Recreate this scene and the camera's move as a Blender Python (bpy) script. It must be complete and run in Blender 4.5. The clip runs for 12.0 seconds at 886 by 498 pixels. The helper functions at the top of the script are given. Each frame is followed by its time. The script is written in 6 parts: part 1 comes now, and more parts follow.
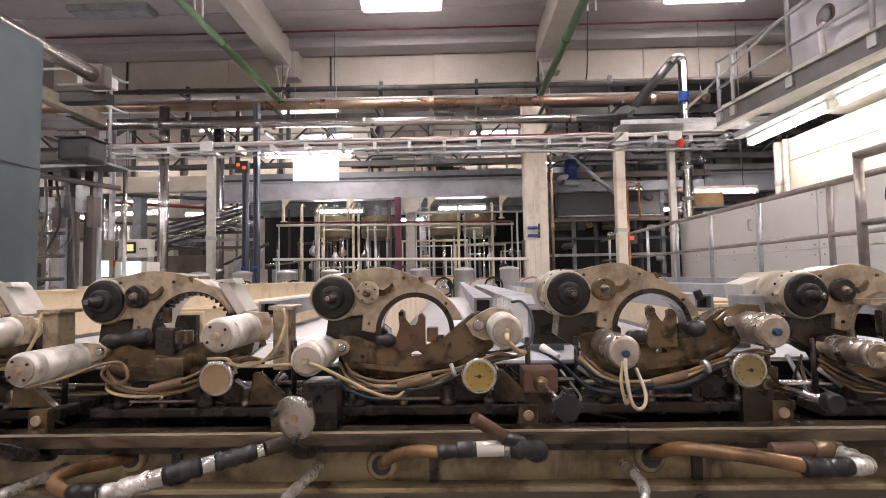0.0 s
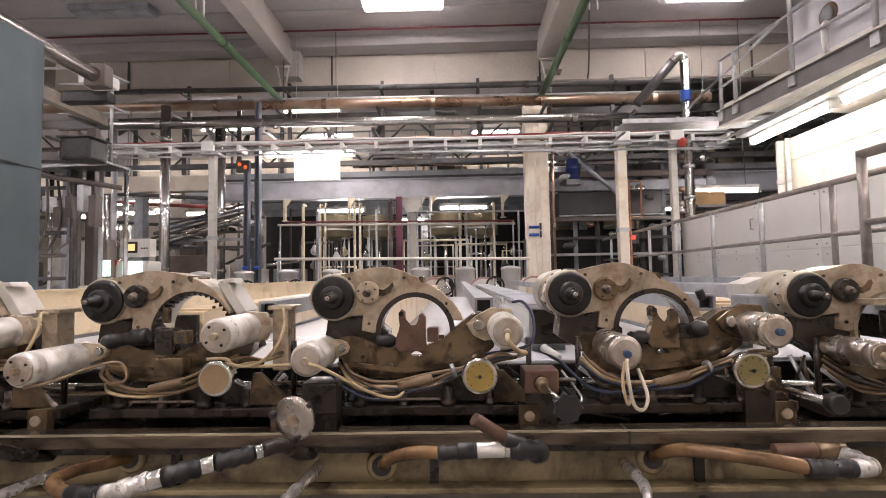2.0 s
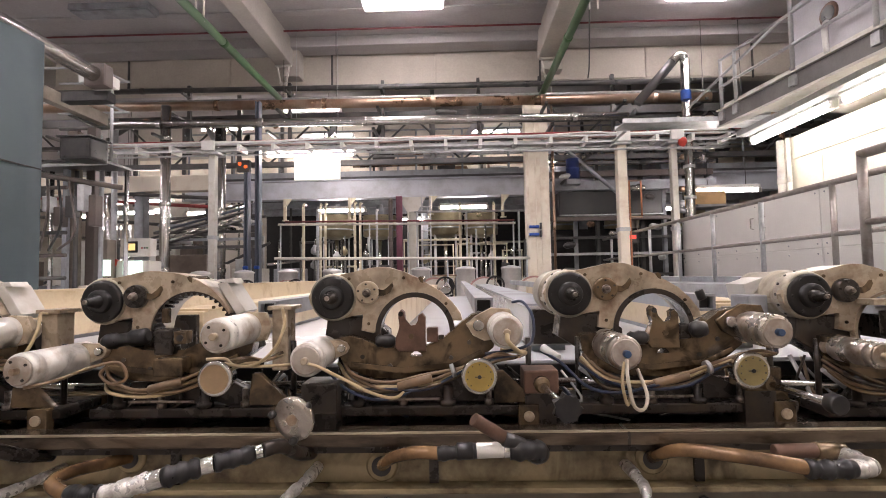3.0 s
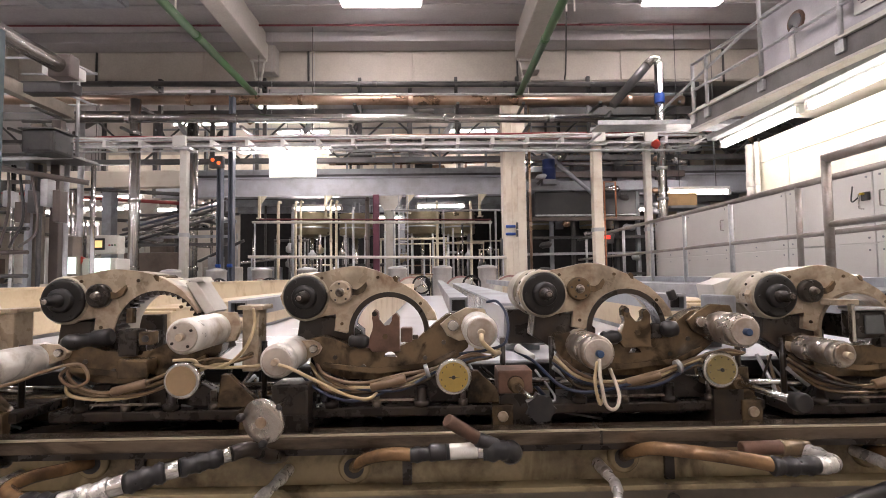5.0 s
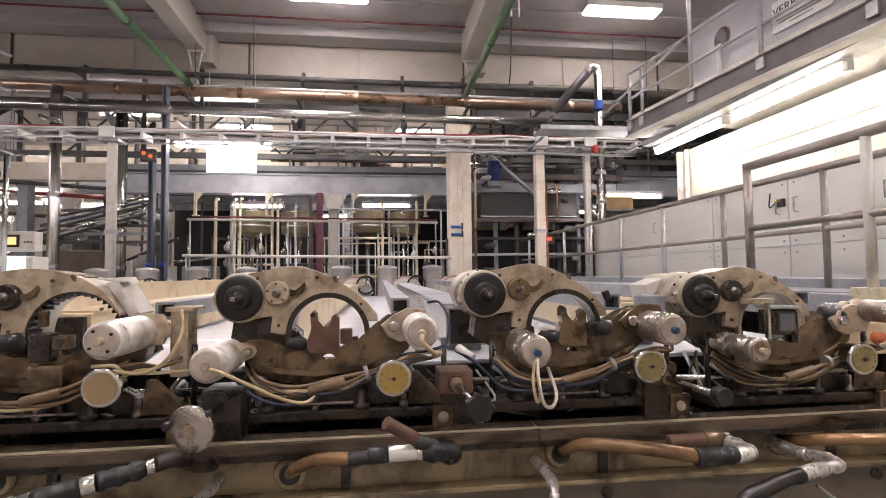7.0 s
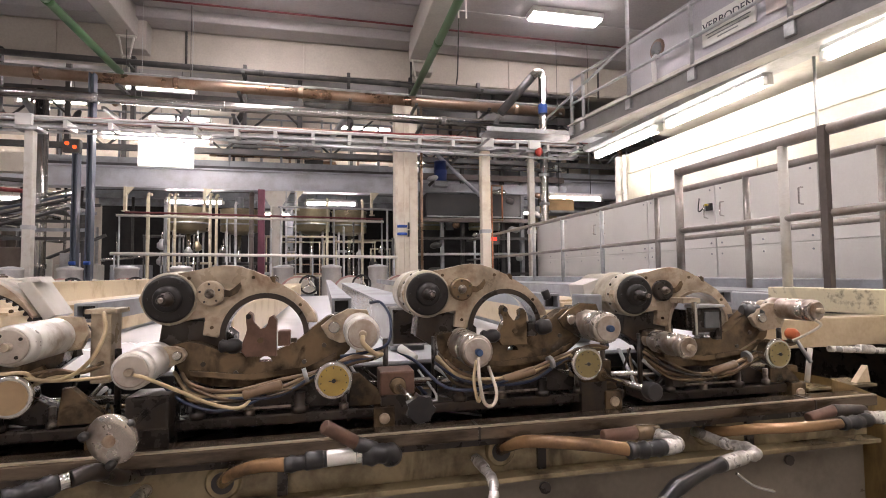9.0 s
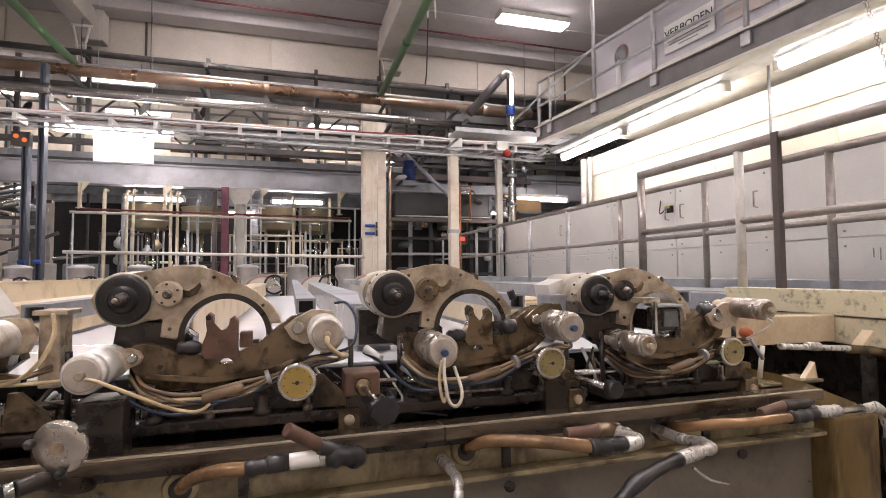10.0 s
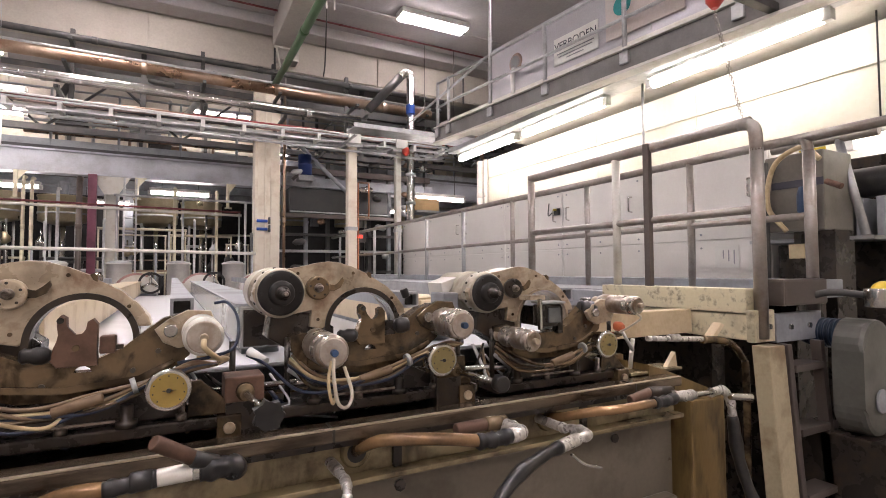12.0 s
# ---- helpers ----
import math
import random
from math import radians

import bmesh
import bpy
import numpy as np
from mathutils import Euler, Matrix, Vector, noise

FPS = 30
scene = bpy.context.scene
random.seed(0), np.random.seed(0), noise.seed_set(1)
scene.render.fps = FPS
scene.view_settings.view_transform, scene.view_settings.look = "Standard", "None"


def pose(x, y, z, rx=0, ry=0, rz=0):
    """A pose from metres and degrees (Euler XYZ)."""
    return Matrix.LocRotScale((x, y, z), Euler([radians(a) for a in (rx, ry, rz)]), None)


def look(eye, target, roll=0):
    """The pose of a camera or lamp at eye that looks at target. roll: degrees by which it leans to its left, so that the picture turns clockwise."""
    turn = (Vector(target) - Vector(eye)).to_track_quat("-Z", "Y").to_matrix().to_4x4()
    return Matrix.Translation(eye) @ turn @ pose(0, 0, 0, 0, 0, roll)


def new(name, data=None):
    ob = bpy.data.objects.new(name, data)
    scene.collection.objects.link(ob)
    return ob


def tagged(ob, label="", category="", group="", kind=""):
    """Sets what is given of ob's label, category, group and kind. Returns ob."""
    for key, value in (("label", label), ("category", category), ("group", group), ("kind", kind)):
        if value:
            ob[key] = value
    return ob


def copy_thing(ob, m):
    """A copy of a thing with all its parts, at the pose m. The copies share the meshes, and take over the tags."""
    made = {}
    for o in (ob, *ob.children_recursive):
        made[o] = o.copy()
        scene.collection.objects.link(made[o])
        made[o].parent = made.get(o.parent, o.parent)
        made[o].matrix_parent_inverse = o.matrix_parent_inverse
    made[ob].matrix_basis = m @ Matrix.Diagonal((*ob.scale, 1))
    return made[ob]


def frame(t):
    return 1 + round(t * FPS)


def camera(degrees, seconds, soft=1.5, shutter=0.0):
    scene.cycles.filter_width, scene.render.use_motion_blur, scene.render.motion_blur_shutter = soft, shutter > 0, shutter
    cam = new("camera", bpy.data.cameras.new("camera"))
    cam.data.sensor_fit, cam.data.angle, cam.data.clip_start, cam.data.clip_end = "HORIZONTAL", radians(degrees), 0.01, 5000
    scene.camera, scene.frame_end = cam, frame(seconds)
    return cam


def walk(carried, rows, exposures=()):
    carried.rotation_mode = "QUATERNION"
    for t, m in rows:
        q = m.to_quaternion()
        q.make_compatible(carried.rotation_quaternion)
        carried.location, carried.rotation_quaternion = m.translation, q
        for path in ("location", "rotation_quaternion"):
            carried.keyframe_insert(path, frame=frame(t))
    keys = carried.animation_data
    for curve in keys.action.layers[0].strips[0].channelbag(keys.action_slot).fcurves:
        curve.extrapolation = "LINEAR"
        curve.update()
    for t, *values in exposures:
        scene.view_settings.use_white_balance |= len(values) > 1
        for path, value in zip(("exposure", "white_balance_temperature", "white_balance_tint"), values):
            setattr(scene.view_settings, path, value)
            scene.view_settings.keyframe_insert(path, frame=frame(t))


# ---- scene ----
cam = camera(81.9, 12.0, soft=0.95)
PATH = [
    (0, (0.436, -0.059, 1.538), (0.39, 1.937, 1.65), -1.0),
    (0.5, (0.437, -0.058, 1.538), (0.389, 1.939, 1.649), -1.0),
    (1, (0.437, -0.055, 1.538), (0.388, 1.941, 1.649), -0.9),
    (1.5, (0.438, -0.054, 1.539), (0.387, 1.942, 1.649), -1.0),
    (2, (0.439, -0.051, 1.539), (0.387, 1.945, 1.649), -1.0),
    (2.5, (0.44, -0.051, 1.54), (0.386, 1.945, 1.649), -1.0),
    (4.5, (0.444, -0.043, 1.541), (0.438, 1.955, 1.647), -0.9),
    (5, (0.447, -0.04, 1.542), (0.483, 1.957, 1.645), -0.8),
    (5.5, (0.45, -0.038, 1.542), (0.535, 1.957, 1.644), -0.7),
    (6, (0.454, -0.034, 1.542), (0.596, 1.958, 1.644), -0.7),
    (6.5, (0.455, -0.035, 1.543), (0.65, 1.953, 1.644), -0.7),
    (7, (0.459, -0.032, 1.543), (0.706, 1.95, 1.643), -0.7),
    (9, (0.471, -0.027, 1.544), (0.923, 1.919, 1.64), -0.6),
    (9.5, (0.474, -0.027, 1.544), (0.977, 1.906, 1.64), -0.6),
    (10, (0.477, -0.027, 1.545), (1.048, 1.887, 1.639), -0.5),
    (10.5, (0.481, -0.026, 1.546), (1.135, 1.862, 1.637), -0.5),
    (11, (0.487, -0.022, 1.546), (1.245, 1.826, 1.634), -0.3),
    (11.5, (0.492, -0.023, 1.546), (1.344, 1.785, 1.632), -0.3),
    (12, (0.496, -0.021, 1.545), (1.432, 1.745, 1.629), -0.3),
]
walk(cam, [(t, look(eye, target, roll)) for t, eye, target, roll in PATH])

# ---- world and light ----
world = bpy.data.worlds.new("world")
scene.world = world
world.use_nodes = True
world.node_tree.nodes["Background"].inputs[0].default_value = (0.55, 0.6, 0.7, 1)
world.node_tree.nodes["Background"].inputs[1].default_value = 0.05
scene.view_settings.exposure = 0.9


# ---- materials ----
MATS = {}


def mat(name, color, rough=0.5, metal=0.0, stain=None, amount=0.5, scale=6.0, grain=60.0, bump=0.15, glow=0.0, stretch=(1, 1, 1), lift=0.5, oil=0.0, oilscale=9.0):
    """A painted, metal or mineral surface: base colour, broad stains of a second colour, oil smears and fine grain with relief."""
    if name in MATS:
        return MATS[name]
    m = bpy.data.materials.new(name)
    m.use_nodes = True
    nt = m.node_tree
    n, l = nt.nodes, nt.links
    b = n["Principled BSDF"]
    b.inputs["Metallic"].default_value = metal
    b.inputs["Roughness"].default_value = rough
    if glow:
        b.inputs["Base Color"].default_value = (*color, 1)
        b.inputs["Emission Color"].default_value = (*color, 1)
        b.inputs["Emission Strength"].default_value = glow
        MATS[name] = m
        return m
    geo = n.new("ShaderNodeTexCoord")
    mp = n.new("ShaderNodeMapping")
    mp.inputs["Scale"].default_value = stretch
    info = n.new("ShaderNodeObjectInfo")
    shift = n.new("ShaderNodeVectorMath")
    shift.operation = "MULTIPLY_ADD"
    rnd = n.new("ShaderNodeCombineXYZ")
    for k in range(3):
        l.new(info.outputs["Random"], rnd.inputs[k])
    l.new(rnd.outputs[0], shift.inputs[0])
    shift.inputs[1].default_value = (37, 53, 71)
    l.new(geo.outputs["Object"], shift.inputs[2])
    l.new(shift.outputs[0], mp.inputs["Vector"])
    big = n.new("ShaderNodeTexNoise")
    big.inputs["Scale"].default_value, big.inputs["Detail"].default_value, big.inputs["Roughness"].default_value = scale, 6, 0.62
    fine = n.new("ShaderNodeTexNoise")
    fine.inputs["Scale"].default_value, fine.inputs["Detail"].default_value = grain, 4
    l.new(mp.outputs[0], big.inputs["Vector"])
    l.new(mp.outputs[0], fine.inputs["Vector"])
    ramp = n.new("ShaderNodeValToRGB")
    ramp.color_ramp.elements[0].position, ramp.color_ramp.elements[1].position = lift - 0.06, lift + 0.14
    l.new(big.outputs["Fac"], ramp.inputs[0])
    k = n.new("ShaderNodeMath")
    k.operation = "MULTIPLY"
    k.inputs[1].default_value = amount
    l.new(ramp.outputs["Color"], k.inputs[0])
    mix = n.new("ShaderNodeMixRGB")
    mix.inputs[1].default_value = (*color, 1)
    mix.inputs[2].default_value = (*(stain or [c * 0.55 for c in color]), 1)
    l.new(k.outputs[0], mix.inputs[0])
    g = n.new("ShaderNodeMixRGB")
    g.blend_type = "OVERLAY"
    g.inputs[0].default_value = 0.14
    smear = mix.outputs[0]
    if oil:
        wet = n.new("ShaderNodeTexNoise")
        wet.inputs["Scale"].default_value, wet.inputs["Detail"].default_value, wet.inputs["Distortion"].default_value = oilscale, 8, 1.4
        l.new(mp.outputs[0], wet.inputs["Vector"])
        cut = n.new("ShaderNodeValToRGB")
        cut.color_ramp.elements[0].position, cut.color_ramp.elements[1].position = 0.53, 0.66
        l.new(wet.outputs["Fac"], cut.inputs[0])
        amt = n.new("ShaderNodeMath")
        amt.operation = "MULTIPLY"
        amt.inputs[1].default_value = oil
        l.new(cut.outputs["Color"], amt.inputs[0])
        wm = n.new("ShaderNodeMixRGB")
        wm.inputs[2].default_value = (0.03, 0.019, 0.011, 1)
        l.new(amt.outputs[0], wm.inputs[0])
        l.new(mix.outputs[0], wm.inputs[1])
        smear = wm.outputs[0]
    l.new(smear, g.inputs[1])
    l.new(fine.outputs["Fac"], g.inputs[2])
    l.new(g.outputs[0], b.inputs["Base Color"])
    rr = n.new("ShaderNodeMapRange")
    rr.inputs["To Min"].default_value, rr.inputs["To Max"].default_value = max(0.05, rough - 0.1), min(1, rough + 0.12)
    l.new(big.outputs["Fac"], rr.inputs["Value"])
    l.new(rr.outputs[0], b.inputs["Roughness"])
    if bump:
        bp = n.new("ShaderNodeBump")
        bp.inputs["Strength"].default_value, bp.inputs["Distance"].default_value = bump * 0.6, 0.002
        l.new(fine.outputs["Fac"], bp.inputs["Height"])
        l.new(bp.outputs[0], b.inputs["Normal"])
    MATS[name] = m
    return m


STEEL = mat("stainless steel", (0.6, 0.59, 0.57), 0.22, 1.0, (0.4, 0.36, 0.32), 0.35, 3, 90, 0)
GALV = mat("galvanised steel", (0.5, 0.51, 0.52), 0.42, 0.7, (0.3, 0.3, 0.3), 0.5, 8, 60, 0.08)
GREYPAINT = mat("grey painted steel", (0.33, 0.35, 0.38), 0.5, 0.0, (0.16, 0.15, 0.15), 0.5, 4, 50, 0.1)
CABINET = mat("brushed grey cabinet sheet", (0.78, 0.765, 0.735), 0.36, 0.1, (0.68, 0.66, 0.63), 0.35, 2.2, 60, 0.05)
CREAM = mat("cream paint, chipped", (0.66, 0.6, 0.42), 0.4, 0, (0.1, 0.08, 0.055), 0.9, 26, 80, 0.2, lift=0.61, oil=0.35, oilscale=3.0)
BEAM = mat("beige paint on beams", (0.64, 0.525, 0.35), 0.35, 0, (0.4, 0.28, 0.14), 0.8, 5, 70, 0.12, lift=0.56)
HEADPAINT = mat("worn grey-beige cast paint", (0.46, 0.38, 0.275), 0.28, 0.12, (0.19, 0.105, 0.058), 0.9, 14, 110, 0.2, lift=0.57, oil=0.42, oilscale=6.0)
GRIME = mat("oily brown cast iron", (0.195, 0.137, 0.078), 0.18, 0.35, (0.022, 0.017, 0.013), 0.95, 10, 80, 0.35, lift=0.5, oil=0.85, oilscale=12.0)
RAILSTEEL = mat("oily rail steel", (0.16, 0.122, 0.085), 0.2, 0.5, (0.035, 0.026, 0.02), 0.9, 5, 70, 0.15, stretch=(1, 4, 4), oil=0.85, oilscale=4.0)
TROUGH = mat("stained beige trough sheet", (0.345, 0.28, 0.165), 0.18, 0.2, (0.05, 0.034, 0.024), 0.95, 5, 60, 0.1, lift=0.55, oil=0.8, oilscale=3.5)
BLACK = mat("black rubber", (0.014, 0.014, 0.015), 0.3, 0, (0.04, 0.035, 0.03), 0.5, 20, 90, 0.2)
BLANKET = mat("wet grey printing blanket", (0.8, 0.82, 0.85), 0.22, 0, (0.66, 0.69, 0.74), 0.5, 1.5, 30, 0.03)
CONCRETE = mat("painted concrete", (0.5, 0.47, 0.43), 0.75, 0, (0.38, 0.35, 0.32), 0.5, 1.3, 30, 0.15)
CEILING = mat("grey ceiling planks", (0.42, 0.4, 0.4), 0.8, 0, (0.33, 0.31, 0.31), 0.5, 0.9, 30, 0.15)
WALLPANEL = mat("beige precast wall panel", (0.52, 0.48, 0.42), 0.75, 0, (0.4, 0.36, 0.31), 0.5, 1.2, 30, 0.12)
COLUMN = mat("cream column", (0.84, 0.77, 0.65), 0.6, 0, (0.6, 0.48, 0.36), 0.6, 3, 40, 0.1, lift=0.55)
LITWALL = mat("cream insulated wall sheet", (0.8, 0.77, 0.66), 0.5, 0, (0.7, 0.66, 0.54), 0.4, 1.5, 30, 0.05)
FLOOR = mat("worn concrete floor", (0.3, 0.285, 0.265), 0.5, 0, (0.1, 0.09, 0.08), 0.7, 1.2, 30, 0.15)
COPPER = mat("copper-brown pipe", (0.3, 0.19, 0.125), 0.28, 0.75, (0.5, 0.4, 0.32), 0.6, 1.4, 40, 0.05)
DARKPIPE = mat("dark pipe", (0.06, 0.06, 0.06), 0.45, 0.2, (0.13, 0.12, 0.11), 0.6, 3, 40, 0.1)
GREEN = mat("green pipe", (0.045, 0.12, 0.04), 0.4, 0, (0.08, 0.15, 0.07), 0.5, 4, 40, 0.05)
BROWNSTEEL = mat("brown-grey steel", (0.11, 0.09, 0.08), 0.4, 0.2, (0.08, 0.065, 0.06), 0.5, 4)
RED = mat("red pipe", (0.3, 0.05, 0.05), 0.4, 0, (0.25, 0.03, 0.04), 0.5, 4, 40, 0.05)
CLOTH = mat("blue-grey textile", (0.1, 0.13, 0.14), 0.9, 0, (0.08, 0.105, 0.115), 0.5, 2, 250, 0.15)
GLOW = mat("lit tube", (1.0, 0.89, 0.845), glow=14)
SHADE = mat("white lamp housing", (0.75, 0.75, 0.72), 0.4, 0, (0.6, 0.58, 0.55), 0.4, 5)

LEDWHITE = mat("light grey powder coat", (0.62, 0.6, 0.55), 0.4, 0.1, (0.4, 0.33, 0.24), 0.5, 6, 60, 0.06, lift=0.58)


# ---- shape helpers ----
def box(bm, lo, hi, bevel=0.0):
    """An upright box between two corners."""
    vs = [bm.verts.new((x, y, z)) for x in (lo[0], hi[0]) for y in (lo[1], hi[1]) for z in (lo[2], hi[2])]
    fs = [bm.faces.new([vs[i] for i in q]) for q in ((0, 1, 3, 2), (4, 6, 7, 5), (0, 4, 5, 1), (2, 3, 7, 6), (0, 2, 6, 4), (1, 5, 7, 3))]
    if bevel:
        es = list({e for f in fs for e in f.edges})
        bmesh.ops.bevel(bm, geom=es, offset=bevel, segments=2, affect="EDGES", profile=0.6)
    return bm


def ring_axes(d):
    d = Vector(d).normalized()
    a = d.cross(Vector((0, 0, 1)) if abs(d.z) < 0.9 else Vector((1, 0, 0))).normalized()
    return d, a, a.cross(d).normalized()


def lathe(bm, p0, p1, profile, seg=24, cap=True):
    """A turned form along p0 to p1: profile of (share of the way, radius)."""
    p0, p1 = Vector(p0), Vector(p1)
    d, a, b = ring_axes(p1 - p0)
    rings = []
    for f, r in profile:
        c = p0 + (p1 - p0) * f
        rings.append([bm.verts.new(c + (a * math.cos(2 * math.pi * k / seg) + b * math.sin(2 * math.pi * k / seg)) * r) for k in range(seg)])
    for r0, r1 in zip(rings, rings[1:]):
        for k in range(seg):
            f = bm.faces.new((r0[k], r0[(k + 1) % seg], r1[(k + 1) % seg], r1[k]))
            f.smooth = True
    if cap:
        bm.faces.new(list(reversed(rings[0])))
        bm.faces.new(rings[-1])
    return bm


def cyl(bm, p0, p1, r, seg=20, edge=0.0):
    length = (Vector(p1) - Vector(p0)).length
    e = min(0.45, edge / max(length, 1e-6))
    if e:
        return lathe(bm, p0, p1, [(0, r - edge), (e * 0.3, r - edge * 0.3), (e, r), (1 - e, r), (1 - e * 0.3, r - edge * 0.3), (1, r - edge)], seg)
    return lathe(bm, p0, p1, [(0, r), (1, r)], seg)


def smooth_path(pts, per=6):
    """Points along a soft curve through pts."""
    pts = [Vector(p) for p in pts]
    ext = [pts[0] * 2 - pts[1], *pts, pts[-1] * 2 - pts[-2]]
    out = []
    for i in range(1, len(ext) - 2):
        a, b, c, d = ext[i - 1 : i + 3]
        for k in range(per):
            t = k / per
            out.append(0.5 * ((2 * b) + (c - a) * t + (2 * a - 5 * b + 4 * c - d) * t * t + (3 * b - a - 3 * c + d) * t ** 3))
    out.append(pts[-1])
    return out


def tube(bm, pts, r, seg=10, per=6, soft=True):
    """A round tube through points."""
    path = smooth_path(pts, per) if soft else [Vector(p) for p in pts]
    rings, up = [], None
    for i, p in enumerate(path):
        d = (path[min(i + 1, len(path) - 1)] - path[max(i - 1, 0)]).normalized()
        if up is None:
            _, a, up = ring_axes(d)
        a = d.cross(up).normalized()
        up = a.cross(d).normalized()
        rad = r(i / (len(path) - 1)) if callable(r) else r
        rings.append([bm.verts.new(p + (a * math.cos(2 * math.pi * k / seg) + up * math.sin(2 * math.pi * k / seg)) * rad) for k in range(seg)])
    for r0, r1 in zip(rings, rings[1:]):
        for k in range(seg):
            f = bm.faces.new((r0[k], r0[(k + 1) % seg], r1[(k + 1) % seg], r1[k]))
            f.smooth = True
    bm.faces.new(list(reversed(rings[0])))
    bm.faces.new(rings[-1])
    return bm


def plate(bm, outline, y0, y1, bevel=0.0):
    """An outline of (x, z) made into a plate from y0 to y1."""
    front = [bm.verts.new((x, y0, z)) for x, z in outline]
    back = [bm.verts.new((x, y1, z)) for x, z in outline]
    n = len(outline)
    f0, f1 = bm.faces.new(front), bm.faces.new(list(reversed(back)))
    for k in range(n):
        bm.faces.new((front[(k + 1) % n], front[k], back[k], back[(k + 1) % n]))
    if bevel:
        bmesh.ops.bevel(bm, geom=list(f0.edges), offset=bevel, segments=2, affect="EDGES", profile=0.6)
    return bm


def finish(bm, name, material):
    bmesh.ops.recalc_face_normals(bm, faces=bm.faces)
    me = bpy.data.meshes.new(name)
    bm.to_mesh(me)
    bm.free()
    me.materials.append(material)
    return me


def part(name, bm, material, parent, label=""):
    ob = new(name, finish(bm, name, material))
    ob.parent = parent
    return tagged(ob, label)


def thing(name, label, category, x=0, y=0, z=0, group="", rz=0, kind=""):
    ob = new(name)
    ob.empty_display_size = 0.1
    ob.matrix_world = pose(x, y, z, 0, 0, rz)
    return tagged(ob, label, category, group, kind)


def solid(name, bm, material, label, category, kind="", group=""):
    return tagged(new(name, finish(bm, name, material)), label, category, group, kind)


B = bmesh.new


# ---- large structure ----
solid("floor", box(B(), (-20, -6, -0.2), (12, 27, 0)), FLOOR, "worn grey concrete factory floor", "floor", "structure")
solid("ceiling", box(B(), (-20, -6, 6.05), (12, 27, 6.3)), CEILING, "grey concrete plank ceiling", "ceiling", "structure")
solid("wall_north", box(B(), (-20, 26, 0), (12, 26.3, 6.05)), WALLPANEL, "beige far hall wall", "wall", "structure")
solid("wall_south", box(B(), (-20, -6.3, 0), (12, -6, 6.05)), WALLPANEL, "beige hall wall behind the walkway", "wall", "structure")
solid("wall_west", box(B(), (-20.3, -6, 0), (-20, 26, 6.05)), WALLPANEL, "beige hall side wall", "wall", "structure")
solid("wall_east", box(B(), (12, -6, 0), (12.3, 26, 6.05)), WALLPANEL, "beige hall side wall", "wall", "structure")
lintel = solid("lintel_wall", box(B(), (-20, 9.62, 5.25), (12, 9.9, 6.048)), WALLPANEL, "beige precast panel wall under the ceiling", "wall", "structure")
panel_me = finish(box(B(), (-0.985, 0, 0), (0.985, 0.03, 0.58), 0.008), "wall_panel", WALLPANEL)
for k in range(16):
    ob = new("wall_panel", panel_me)
    ob.parent = lintel
    ob.matrix_basis = pose(-18.9 + 2 * k, 9.588, 5.27)
    if k % 2 == 0:
        part("downpipe", cyl(B(), (-17.9 + 2 * k, 9.56, 5.2), (-17.9 + 2 * k, 9.56, 5.85), 0.02, 12), DARKPIPE, lintel)
solid("ceiling_haunch", box(B(), (-20, 9.16, 5.86), (12, 9.585, 6.048), 0.02), CEILING, "grey ceiling haunch along the wall", "ceiling", "structure")
for y in (2.2, 4.2, 6.2, 8.2):
    solid("ceiling_joint", box(B(), (-20, y, 6.02), (12, y + 0.16, 6.048), 0.01), CEILING, "grey joint rib between ceiling planks", "ceiling", "structure")
for x0, x1 in ((-7.8, -7.49), (-2.886, -2.58), (2.013, 2.36), (6.9, 7.21)):
    beam = solid("ceiling_beam", box(B(), (x0, -6, 5.545), (x1, 9.3, 6.046), 0.025), CONCRETE, "beige concrete roof beam", "beam", "structure")
    part("corbel", box(B(), (x0 + 0.1, 9.302, 5.36), (x1 + 0.12, 9.586, 6.04), 0.02), CONCRETE, beam, "beige concrete corbel")
    for k in range(3):
        bm = B()
        xm, y = (x0 + x1) / 2, 9.22 - 3.1 * k
        for dx in (-0.12, 0.12):
            tube(bm, [(xm + dx, y, 5.545), (xm + dx * 0.45, y, 5.2)], 0.018, 6, soft=False)
        box(bm, (xm - 0.15, y - 0.03, 5.515), (xm + 0.15, y + 0.03, 5.543))
        box(bm, (xm - 0.07, y - 0.03, 5.185), (xm + 0.07, y + 0.03, 5.205))
        for dx in (-0.05, 0.05):
            box(bm, (xm + dx - 0.008, y - 0.01, 4.8), (xm + dx + 0.008, y + 0.01, 5.186))
        part("pipe_hanger", bm, LEDWHITE, beam, "galvanised pipe hanger")
solid("column", box(B(), (1.735, 9.3, 0), (2.165, 9.58, 4.78), 0.03), COLUMN, "cream painted concrete column with stains", "column", "structure")


flutes = bpy.data.objects["column"]
for x0, x1 in ((1.74, 1.79), (1.9, 1.925), (2.0, 2.16)):
    part("flute", box(B(), (x0, 9.275, 0), (x1, 9.298, 4.6), 0.006), COLUMN, flutes)


def pipe(name, p0, p1, r, m, label, joints=0, seg=16, coupling=None):
    """A straight pipe run with flanged joints."""
    ob = solid(name, cyl(B(), p0, p1, r, seg), m, label, "pipe")
    a, b = Vector(p0), Vector(p1)
    d = (b - a).normalized()
    for k in range(joints):
        c = a + (b - a) * ((k + 0.5) / joints)
        part("pipe_joint", cyl(B(), c - d * 0.04, c + d * 0.04, r * 1.13, seg, 0.006), coupling or m, ob)
    return ob


